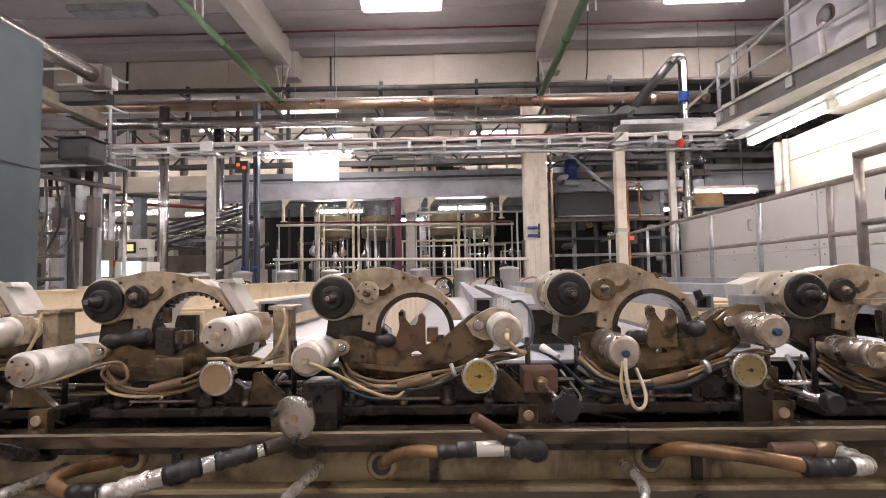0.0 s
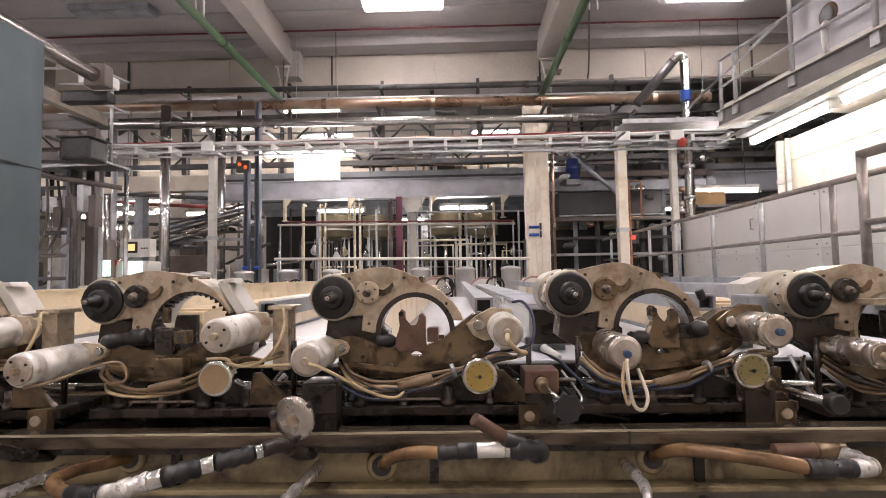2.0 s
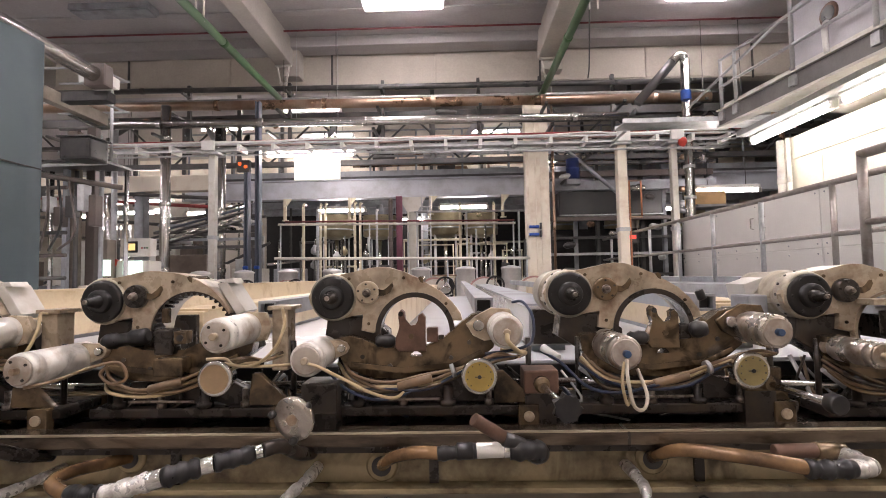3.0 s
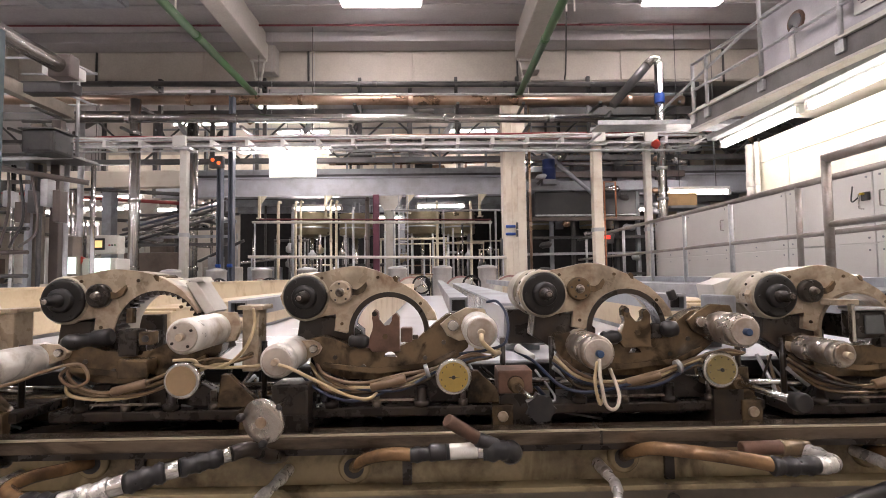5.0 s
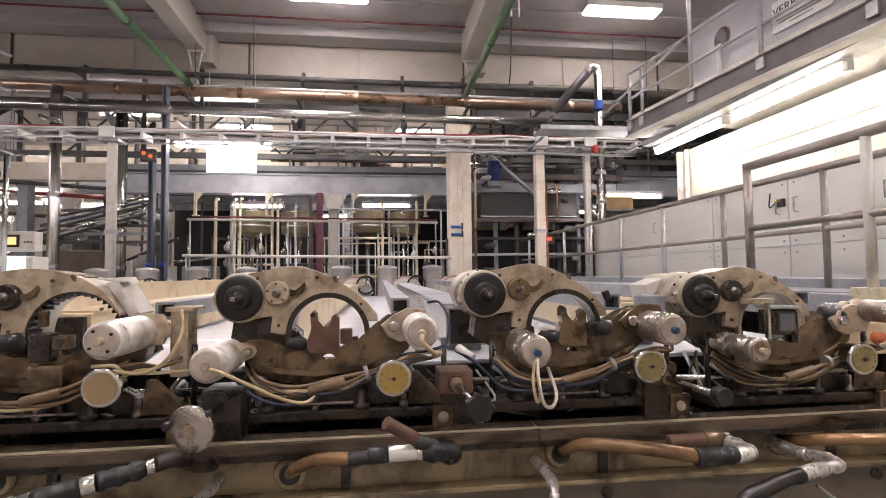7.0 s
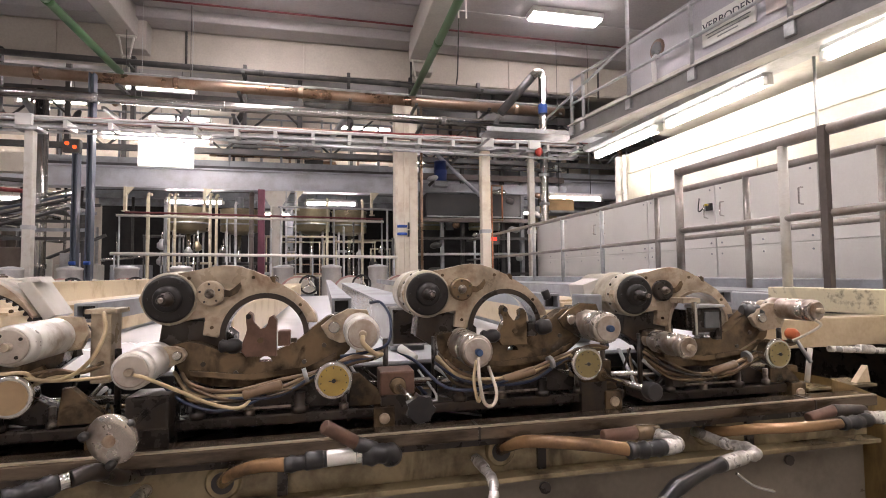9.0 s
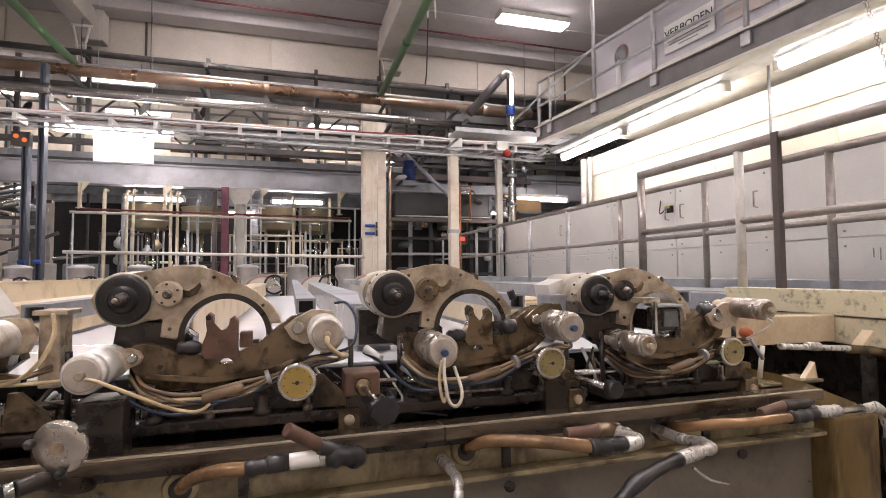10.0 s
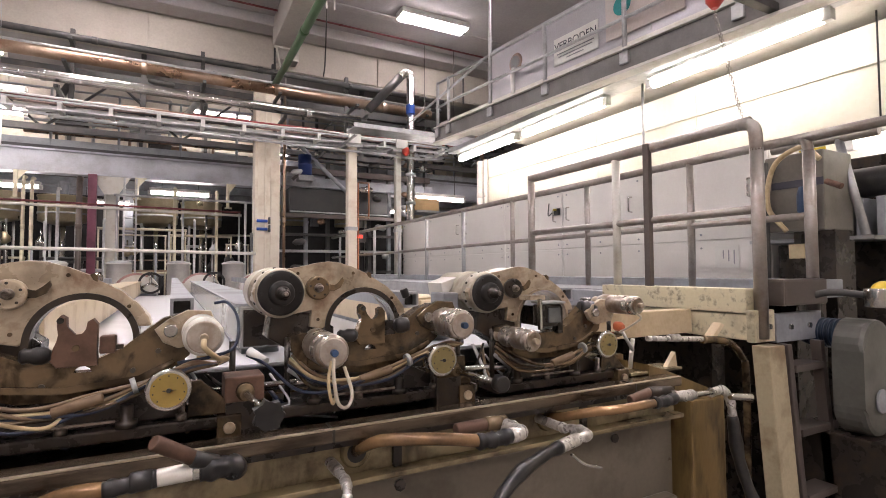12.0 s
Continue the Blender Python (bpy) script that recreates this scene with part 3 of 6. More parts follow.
for k in range(22):
    x, z = rr.uniform(2.4, 5.4), rr.uniform(1.4, 3.9)
    part("fitting", lathe(B(), (x, 9.9, z), (x + rr.uniform(0.1, 0.35), 9.9, z + rr.uniform(-0.06, 0.06)), [(0, 0.02), (0.2, 0.06), (0.8, 0.06), (1, 0.02)], 8), (STEEL, GALV, COPPER, DARKPIPE)[k % 4], back)
ob = thing("blue_drum", "blue drum on the far machine frame", "drum", 2.75, 9.95, 3.55)
part("barrel", lathe(B(), (0, 0, -0.15), (0, 0, 0.25), [(0, 0.13), (0.5, 0.13), (0.53, 0.14), (0.56, 0.13), (1, 0.13)], 16), mat("navy blue paint", (0.02, 0.04, 0.16), 0.4), ob)
part("bracket", box(B(), (-0.14, -0.1, -0.25), (0.14, 0.3, -0.15)), GREYPAINT, ob)
ob = thing("pipe_loop", "upright rectangular loop of copper pipe", "pipe", 3.25, 7.95, 0)
for dx in (-0.09, 0.09):
    part("upright", cyl(B(), (dx, 0, 2.4 if dx > 0 else 0), (dx, 0, 3.0), 0.014, 8), mat("orange copper tube", (0.5, 0.2, 0.1), 0.3, 0.6, (0.3, 0.1, 0.05), 0.5, 6), ob)
for z in (2.42, 2.99):
    part("bar", cyl(B(), (-0.1, 0, z), (0.1, 0, z), 0.016, 8), COPPER, ob)
ob = thing("status_display", "small red lit status display on a dark box", "display", 3.4, 8.6, 2.14)
part("housing", box(B(), (-0.12, 0, -0.09), (0.12, 0.1, 0.09), 0.01), DARKPIPE, ob)
part("screen", box(B(), (-0.06, -0.006, -0.02), (0.06, 0.0, 0.04)), mat("red display", (1, 0.05, 0.03), glow=0.9), ob)
part("stand", box(B(), (-0.02, 0.03, -2.17), (0.02, 0.07, -0.09)), DARKPIPE, ob)
ob = thing("tan_crate", "tan cardboard box on a steel shelf", "box", 5.0, 8.6, 2.65)
part("carton", box(B(), (-0.62, -0.2, 0), (-0.12, 0.2, 0.22), 0.01), mat("tan cardboard", (0.5, 0.34, 0.17), 0.8), ob)
part("shelf", box(B(), (-0.6, -0.25, -0.04), (0.6, 0.25, 0)), GREYPAINT, ob)
for dx in (-0.58, 0.58):
    part("shelf_leg", box(B(), (dx - 0.02, -0.02, -2.65), (dx + 0.02, 0.02, -0.04)), GREYPAINT, ob)

# ---- left: operator stand, textile, far bay ----
cl = thing("textile_web", "blue-grey carpet web hanging from a steel roller", "textile")
bm = B()
for k in range(40):
    y0, y1 = -2 + 6.03 * k / 40, -2 + 6.03 * (k + 1) / 40
    x0, x1 = (-3.0 + 0.02 * math.sin(y0 * 1.9) + 0.008 * math.sin(y0 * 5) for y0 in (y0, y1))
    for a, b in ((1.0, 2.48), (2.48, 3.55)):
        vs = [bm.verts.new(v) for v in ((x0, y0, a), (x1, y1, a), (x1, y1, b), (x0, y0, b))]
        bm.faces.new(vs).smooth = True
bmesh.ops.remove_doubles(bm, verts=bm.verts, dist=0.0005)
bmesh.ops.solidify(bm, geom=bm.faces[:], thickness=0.012)
part("web", bm, CLOTH, cl)
part("seam", box(B(), (-2.995, -2, 2.475), (-2.972, 4.03, 2.487), 0.003), BLACK, cl, "dark seam thread")
part("roller", cyl(B(), (-3.06, -2, 3.57), (-3.06, 4.75, 3.57), 0.075, 20, 0.01), STEEL, cl)
part("bearing", box(B(), (-3.16, 4.72, 3.46), (-2.95, 4.86, 3.68), 0.02), BROWNSTEEL, cl)
part("frame_beam", box(B(), (-3.5, 4.87, 3.36), (-3.02, 5.0, 3.46), 0.01), BLACK, cl)
part("frame_leg", box(B(), (-4.19, 5.85, 0), (-4.06, 5.95, 3.36), 0.01), mat("grimy beige beam paint", (0.24, 0.21, 0.17), 0.5, 0, (0.13, 0.1, 0.08), 0.6, 5, 60, 0.1), cl)
part("frame_leg", box(B(), (-4.03, 5.96, 0), (-3.92, 6.05, 3.435), 0.01), BROWNSTEEL, cl)
part("side_beam", box(B(), (-3.86, 4.6, 3.44), (-3.76, 5.95, 3.58), 0.008), mat("grimy beige beam paint", (0.24, 0.21, 0.17), 0.5, 0, (0.13, 0.1, 0.08), 0.6, 5, 60, 0.1), cl, "beige side beam")
part("drive_box", box(B(), (-3.35, 4.9, 3.56), (-3.08, 5.15, 3.68), 0.02), SHADE, cl)
ob = thing("small_platform", "grey service platform with thin steel railing", "platform", -3.72, 6.0, 0)
part("deck", box(B(), (-0.8, -0.5, 2.9), (0.2, 0.03, 2.93)), BLACK, ob)
for x, y in ((-0.7, -0.45), (0.105, -0.2)):
    part("post", cyl(B(), (x, y, 2.92), (x, y, 4.0), 0.018, 8), GALV, ob)
    part("leg", box(B(), (x - 0.55, y - 0.03, 0), (x - 0.5, y + 0.03, 2.88)), GREYPAINT, ob)
for z in (4.0, 3.62):
    part("rail", tube(B(), [(-0.7, -0.45, z), (0.02, -0.45, z), (0.07, -0.42, z), (0.1, -0.3, z), (0.14, -0.03, z), (0.12, 0.0, z), (-0.7, 0.0, z)], 0.016, 8, 4), GALV, ob)
part("trough", box(B(), (-0.05, -0.8, 2.86), (0.28, -0.49, 3.1), 0.03), BLACK, ob)
part("trough_lip", box(B(), (-0.07, -0.82, 3.1), (0.3, -0.47, 3.115), 0.004), DARKPIPE, ob)
part("truss_arm", cyl(B(), (-0.35, -0.75, 2.72), (0.35, -0.35, 2.62), 0.03, 8), BROWNSTEEL, ob)
part("truss_arm", cyl(B(), (-0.3, -0.85, 2.78), (0.2, -0.4, 2.9), 0.02, 8), GALV, ob)
part("sight_pipe", cyl(B(), (-0.22, -0.95, 2.8), (-0.22, -0.95, 3.3), 0.028, 10), STEEL, ob, "bright steel pipe")
for k in range(6):
    part("bracket", box(B(), (-0.5 + 0.13 * k, -0.62, 2.5 - 0.17 * (k % 3)), (-0.42 + 0.13 * k, -0.5, 2.62 - 0.12 * (k % 4)), 0.01), (DARKPIPE, GALV, BROWNSTEEL)[k % 3], ob)
for k in range(4):
    part("hose", tube(B(), [(-0.45 + 0.12 * k, -0.6, 2.7), (-0.4 + 0.15 * k, -0.68, 2.4 - 0.1 * k), (-0.5 + 0.1 * k, -0.6, 1.9)], 0.014, 8, 5), (BLACK, BROWNSTEEL)[k % 2], ob)
for k in range(5):
    part("pipe", cyl(B(), (-0.9 + 0.3 * k, -0.2, 0.8 + 0.2 * k), (-0.9 + 0.3 * k, -0.2, 2.86), 0.025, 8), (GALV, STEEL, DARKPIPE)[k % 3], ob)
    part("cross_pipe", cyl(B(), (-1.2, -0.35, 1.6 + 0.26 * k), (-0.3, -0.35, 1.6 + 0.26 * k), 0.022, 8), (DARKPIPE, BROWNSTEEL, DARKPIPE)[k % 3], ob)
ob = thing("operator_panel", "cream operator panel with a small amber screen", "control panel", -3.826, 6.6, 0.06)
part("case", box(B(), (-0.2, 0, 1.82), (0.2, 0.16, 2.06), 0.015), LEDWHITE, ob)
part("bezel", box(B(), (-0.13, -0.012, 1.87), (0.04, 0, 2.02), 0.004), BLACK, ob)
part("screen", box(B(), (-0.1, -0.018, 1.9), (0.01, -0.012, 1.99)), mat("amber screen", (0.75, 0.5, 0.2), glow=0.7), ob)
for k in range(3):
    part("button", cyl(B(), (0.1 + 0.035 * k, -0.015, 1.93), (0.1 + 0.035 * k, 0, 1.93), 0.011, 10), (RED, BLACK, GREEN)[k], ob)
part("desk", box(B(), (-0.22, -0.05, 1.4), (0.22, 0.25, 1.76), 0.02), LEDWHITE, ob)
part("monitor", box(B(), (-0.12, -0.06, 1.58), (0.14, -0.05, 1.76)), mat("pale screen", (0.75, 0.95, 0.85), glow=0.9), ob)
part("stop_button", cyl(B(), (-0.25, -0.05, 1.74), (-0.25, 0.0, 1.74), 0.05, 12), mat("red enamel", (0.5, 0.05, 0.03), 0.35), ob)
part("pedestal", box(B(), (-0.2, 0, -0.06), (0.2, 0.2, 1.4), 0.02), GREYPAINT, ob)
ob = thing("side_cabinet", "dark grey cabinet with two pale screens", "cabinet", -4.11, 6.4, 0)
part("body", box(B(), (-0.24, 0, 0), (0.05, 0.18, 2.1), 0.015), mat("taupe cabinet paint", (0.2, 0.17, 0.145), 0.45, 0, (0.12, 0.1, 0.085), 0.5, 3), ob)
for x, w in ((-0.215, 0.17), (0.0, 0.1)):
    part("screen", box(B(), (x, -0.012, 1.625), (x + w, 0, 1.83), 0.003), mat("pale screen", (0.75, 0.95, 0.85), glow=0.9), ob)
rr = random.Random(31)
for k in range(9):
    x, y = -9.8 + 0.75 * k, 11.5 + 0.7 * (k % 3)
    ob = thing("bay_machine", "grey machine block with pipes in the far bay", "machinery", x, y, 0, "far bay machines")
    h = rr.uniform(1.3, 2.0)
    part("body", box(B(), (-0.35, -0.3, 0), (0.35, 0.3, h), 0.03), (GREYPAINT, BLUEGREY, DARKPIPE, LEDWHITE)[k % 4], ob)
    part("hatch", box(B(), (-0.25, -0.33, h - 0.5), (0.1, -0.3, h - 0.1), 0.01), GALV, ob)
    for j in range(3):
        part("pipe", cyl(B(), (-0.3 + 0.3 * j, 0, h), (-0.3 + 0.3 * j, 0, h + rr.uniform(0.4, 2.2)), 0.03, 8), (STEEL, DARKPIPE, GALV)[j], ob)
    part("conveyor_arm", cyl(B(), (-0.5, -0.35, h + 0.1), (0.6, -0.35, h + rr.uniform(0.2, 0.7)), 0.035, 8), (STEEL, DARKPIPE)[k % 2], ob)
for k, z in enumerate((3.1, 3.45, 3.0, 2.6, 2.2)):
    pipe("bay_pipe", (-9.5, 10.4 + 0.3 * k, z + 0.5), (-4.2, 9.4 + 0.3 * k, z), 0.035, (DARKPIPE, GALV, RED, DARKPIPE, STEEL)[k], "thin pipe crossing the far bay", 4, 8)
for x, y, r in ((-4.59, 8.6, 0.085), (-4.0, 9.4, 0.1), (-5.9, 9.2, 0.05), (-6.9, 10.5, 0.08)):
    pipe("stand_pipe", (x, y, 0), (x, y, 4.6), r, STEEL if r > 0.06 else GALV, "tall upright steel pipe in the far bay", 4, 14)
solid("bay_beam", box(B(), (-9.5, 9.7, 3.3), (-4.3, 9.9, 3.62), 0.02), COLUMN, "cream beam across the far bay", "beam")
for x in (-9.3, -5.75):
    solid("bay_column", box(B(), (x - 0.09, 9.7, 0), (x + 0.09, 9.9, 3.3), 0.01), GREYPAINT, "grey steel column in the far bay", "column", "structure")

BROWN = mat("brown machine enamel", (0.13, 0.1, 0.08), 0.4, 0.1, (0.06, 0.045, 0.035), 0.6, 4)
ob = thing("inclined_conveyor", "dark inclined conveyor with rollers over a brown base", "conveyor", -4.3, 9.3, 0)
part("base", box(B(), (-0.75, -0.2, 0), (0.2, 0.4, 2.02), 0.02), BROWN, ob, "brown machine base")
for k in range(5):
    part("side_beam", box(B(), (-0.9, -0.3 + 0.14 * k, 2.12 + 0.15 * k), (1.1, -0.26 + 0.14 * k, 2.17 + 0.15 * k)), (DARKPIPE, GREYPAINT)[k % 2], ob)
    part("slope_beam", cyl(B(), (-0.9, -0.32 + 0.12 * k, 2.1 + 0.12 * k), (0.9, -0.32 + 0.12 * k, 2.62 + 0.1 * k), 0.025, 8), (DARKPIPE, STEEL, DARKPIPE, BLUEGREY, DARKPIPE)[k], ob)
for k in range(9):
    x = -0.8 + 0.21 * k
    part("roller", cyl(B(), (x, -0.3, 2.16 + 0.06 * k), (x, 0.35, 2.16 + 0.06 * k), 0.04, 10), (STEEL, DARKPIPE, GALV)[k % 3], ob)
for x in (-0.85, 0.0, 0.85):
    part("leg", box(B(), (x - 0.03, 0.3, 0), (x + 0.03, 0.36, 2.8)), DARKPIPE, ob)
for k in range(12):
    x, y, z = -9.4 + 0.45 * k, 10.6 + 0.35 * (k % 4), 1.9 + 0.13 * (k % 5)
    ob = thing("bale_trolley", "pale stacked cartons on a grey trolley", "trolley", x, y, 0, "trolleys in the far bay")
    part("carton", box(B(), (-0.18, -0.15, 1.5), (0.18, 0.15, z), 0.01), (SHADE, BROWN, LEDWHITE, GALV)[k % 4], ob)
    part("cart", box(B(), (-0.22, -0.2, 0), (0.22, 0.2, 1.49), 0.01), GREYPAINT, ob)

# ---- lamps ----
def tube_lamp(x, y, z, length, along, group, watts_glow=GLOW, r=0.03, hang=0.0):
    """A tube lamp fitting: housing, lit tube, end caps, and two hanger rods of length hang."""
    ob = thing("tube_lamp", "lit white fluorescent tube lamp in a slim fitting", "lamp", x, y, z, group, 90 if along == "y" else 0)
    h = length / 2
    part("housing", box(B(), (-h, -0.06, 0.04), (h, 0.06, 0.1), 0.01), SHADE, ob)
    part("tube", cyl(B(), (-h + 0.03, 0, 0), (h - 0.03, 0, 0), r, 14), watts_glow, ob, "glowing tube")
    for s in (-1, 1):
        part("end_cap", box(B(), (s * h - 0.03, -0.035, -0.04), (s * h + 0.03, 0.035, 0.042), 0.006), SHADE, ob)
        if hang:
            part("hanger_rod", cyl(B(), (s * h * 0.6, 0, 0.1), (s * h * 0.6, 0, hang), 0.006, 6), DARKPIPE, ob)
    return ob


GLOWFAR = mat("lit far tube", (1.0, 0.88, 0.86), glow=30)
for y0, y1 in ((5.3, 6.75), (3.75, 5.15), (1.75, 3.2)):
    tube_lamp(4.4, (y0 + y1) / 2, 3.26, y1 - y0, "y", "tube lamps along the balcony", mat("lit near tube", (1.0, 0.9, 0.865), glow=15.5), 0.045)
tube_lamp(-2.17, 9.0, 3.8, 1.6, "x", "tube lamps in the hall", GLOWFAR, 0.05, 2.25)
ob = thing("light_panel", "hanging white lit panel below a tube lamp", "lamp", -2.05, 9.0, 3.54)
part("face", box(B(), (-0.4, 0, -0.2), (0.4, 0.02, 0.17), 0.006), mat("lit panel face", (1.0, 0.95, 0.9), glow=3), ob)
part("frame", box(B(), (-0.42, 0.022, -0.22), (0.42, 0.05, 0.19), 0.006), SHADE, ob)
for dx in (-0.38, 0.38):
    part("hanger_rod", cyl(B(), (dx, 0.04, 0.18), (dx, 0.04, 2.51), 0.004, 6), GALV, ob)
for x, y, z in ((-2.2, 11.6, 3.1), (0.62, 11.6, 3.12), (-1.0, 14.6, 3.2), (5.9, 12.5, 3.1), (5.16, 8.9, 2.95), (2.4, 10.8, 3.95)):
    tube_lamp(x, y, z, 0.4 if x == 2.4 else 1.1, "x", "tube lamps in the hall", GLOWFAR, 0.03, 0.59 if y > 9.5 else 3.05)
for k, (x, y, z) in enumerate(((-8.5, 13, 4.0), (-7.2, 12.2, 3.5), (-9.8, 14, 3.4), (-8.2, 16, 3.7), (-10.5, 17, 3.9), (-12, 18, 3.5), (-7.0, 18, 4.2), (-11, 20, 4.4), (-6.4, 20, 4.6), (-13, 22, 4.6), (-3, 13.5, 5.4), (1.5, 13.5, 5.4), (-3, 12, 5.6), (-5.5, 13, 5.5))):
    tube_lamp(x, y, z, 1.4, "x", "tube lamps in the hall", GLOWFAR if z < 5 else mat("lit upper tube", (1.0, 0.88, 0.87), glow=52), 0.05 if z < 5 else 0.022, 6.05 - z)
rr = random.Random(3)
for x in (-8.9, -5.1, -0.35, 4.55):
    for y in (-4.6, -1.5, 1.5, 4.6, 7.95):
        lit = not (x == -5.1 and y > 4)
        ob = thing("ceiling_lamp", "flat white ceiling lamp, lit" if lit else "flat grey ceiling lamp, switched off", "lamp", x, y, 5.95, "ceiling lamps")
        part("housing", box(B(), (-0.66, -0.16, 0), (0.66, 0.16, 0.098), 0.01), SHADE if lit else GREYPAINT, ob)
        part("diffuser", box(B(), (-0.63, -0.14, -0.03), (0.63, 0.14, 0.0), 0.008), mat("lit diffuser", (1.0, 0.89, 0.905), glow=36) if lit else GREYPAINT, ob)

# ---- printing machine: frame, blanket, beams ----
CHROME = mat("chrome rim", (0.75, 0.74, 0.72), 0.16, 1.0, (0.4, 0.38, 0.34), 0.4, 20, 80, 0.03)
ALU = mat("worn aluminium cylinder", (0.74, 0.72, 0.67), 0.3, 0.35, (0.34, 0.26, 0.18), 0.85, 14, 110, 0.12, lift=0.56, oil=0.5, oilscale=8.0)
ALUDARK = mat("browned aluminium cylinder", (0.52, 0.47, 0.41), 0.27, 0.8, (0.2, 0.13, 0.08), 0.85, 12, 110, 0.1, lift=0.53)
CAPFACE = mat("pinkish grey cylinder cap", (0.47, 0.42, 0.36), 0.5, 0.2, (0.25, 0.18, 0.12), 0.6, 20, 90, 0.1)
RUST = mat("rusty red-brown iron", (0.15, 0.083, 0.056), 0.55, 0.2, (0.08, 0.045, 0.03), 0.8, 16, 90, 0.3)
DARKIRON = mat("black oily iron", (0.035, 0.03, 0.026), 0.27, 0.3, (0.08, 0.055, 0.035), 0.6, 12, 80, 0.25, lift=0.55)
YELLOWHOSE = mat("yellowed air hose", (0.56, 0.45, 0.27), 0.4, 0, (0.3, 0.2, 0.1), 0.5, 20, 60, 0.05)
WHITEHOSE = mat("pale air hose", (0.6, 0.55, 0.45), 0.4, 0, (0.35, 0.28, 0.2), 0.5, 20, 60, 0.05)
BROWNHOSE = mat("dirty brown hose", (0.2, 0.13, 0.072), 0.42, 0, (0.12, 0.08, 0.05), 0.6, 18, 60, 0.1)
HUBBLACK = mat("black greasy hub", (0.012, 0.011, 0.0105), 0.34, 0.0, (0.028, 0.023, 0.018), 0.5, 16, 90, 0.25, lift=0.58)
GREASED = mat("greased shaft steel", (0.34, 0.3, 0.26), 0.32, 0.9, (0.06, 0.045, 0.035), 0.9, 60, 120, 0.1)
DRUM = mat("dirty cream drum paint", (0.5, 0.455, 0.36), 0.3, 0.1, (0.16, 0.11, 0.07), 0.85, 10, 90, 0.1, lift=0.57, oil=0.35, oilscale=7.0)
BLUEHOSE = mat("dark blue air hose", (0.01, 0.019, 0.045), 0.35, 0, (0.02, 0.03, 0.06), 0.5, 18, 60, 0.05)
BLUECAP = mat("blue fitting", (0.03, 0.065, 0.14), 0.35, 0, (0.03, 0.06, 0.12), 0.5, 30, 60, 0.05)
BRAID = mat("braided silver hose", (0.72, 0.7, 0.66), 0.28, 0.6, (0.2, 0.17, 0.14), 0.8, 30, 160, 0.6, lift=0.53)
HOSECOPPER = mat("heat-stained copper hose", (0.33, 0.195, 0.095), 0.22, 0.35, (0.08, 0.05, 0.032), 0.85, 6, 80, 0.1, lift=0.5)
REDCAP = mat("orange-red cap", (0.5, 0.13, 0.05), 0.4)
mach = thing("printing_machine", "oil-stained steel frame of a wide printing machine", "printing machine")
X0, X1 = -9.0, 2.14
part("guide_rail", box(B(), (X0, 1.23, 1.122), (X1, 1.31, 1.153), 0.005), RAILSTEEL, mach, "oily steel guide rail")
# thin pale strip: the highlight along the rail's top edge, put in as colour
part("running_strip", box(B(), (X0, 1.232, 1.1525), (X1, 1.245, 1.1565), 0.0015), mat("stained pale rail highlight", (0.5, 0.43, 0.33), 0.3, 0.4, (0.25, 0.18, 0.12), 0.8, 4, 60, 0.05, stretch=(0.5, 4, 4)), mach, "pale stained strip painted as the rail highlight")
part("rail_web", box(B(), (X0, 1.262, 1.098), (X1, 1.285, 1.121)), DARKIRON, mach)
for x in (-6.2, -4.1, -2.0, -0.75, 0.85, 1.9):
    part("rail_joint", box(B(), (x, 1.228, 1.121), (x + 0.006, 1.3, 1.1545)), DARKIRON, mach)
part("side_panel", box(B(), (X0, 1.33, 1.0), (X1 + 0.08, 1.36, 1.097)), TROUGH, mach, "stained beige side panel")
part("ledge", box(B(), (X0, 1.285, 0.985), (X1 + 0.08, 1.36, 0.999), 0.003), TROUGH, mach)
LOWPANEL = mat("dark stained lower sheet", (0.18, 0.155, 0.12), 0.3, 0.2, (0.07, 0.052, 0.038), 0.85, 3, 60, 0.1, lift=0.55)
part("lower_panel", box(B(), (X0, 1.345, 0.4), (X1 + 0.08, 1.37, 0.984)), LOWPANEL, mach)
part("lower_ledge", box(B(), (X0, 1.29, 0.64), (X1 + 0.04, 1.345, 0.7), 0.01), LOWPANEL, mach)
part("plinth", box(B(), (X0, 1.36, 0), (X1, 1.5, 0.4)), DARKIRON, mach)
part("rail_bed", box(B(), (X0, 1.312, 1.1), (X1, 1.55, 1.128)), DARKIRON, mach)
part("carriage_bar", box(B(), (X0, 1.5, 1.13), (X1, 1.56, 1.2), 0.008), GRIME, mach, "grimy carriage bar")
for k in range(16):
    x = -8.6 + 0.69 * k
    part("panel_rib", box(B(), (x - 0.012, 1.318, 1.0), (x + 0.012, 1.33, 1.096)), DARKIRON, mach)
for k in range(14):
    x = -8.55 + 0.8 * k
    part("ledge_bolt", cyl(B(), (x, 1.275, 0.965), (x, 1.285, 0.965), 0.016, 8), DARKIRON, mach)
part("far_frame", box(B(), (X0, 6.95, 0), (X1, 7.1, 1.25)), GREYPAINT, mach)
part("bed", box(B(), (X0, 1.62, 0.6), (X1, 6.9, 1.19)), DARKIRON, mach)
bl = thing("print_blanket", "pale wet rubber printing blanket of the machine", "conveyor blanket")
part("belt", box(B(), (X0, 1.6, 1.255), (X1 - 0.04, 6.9, 1.27), 0.004), BLANKET, bl)
part("edge_strip", box(B(), (X0, 1.575, 1.215), (X1 - 0.04, 1.6, 1.262), 0.004), BLACK, bl)
part("underlay", box(B(), (X0, 1.602, 1.192), (X1 - 0.04, 6.9, 1.254)), DARKIRON, bl)
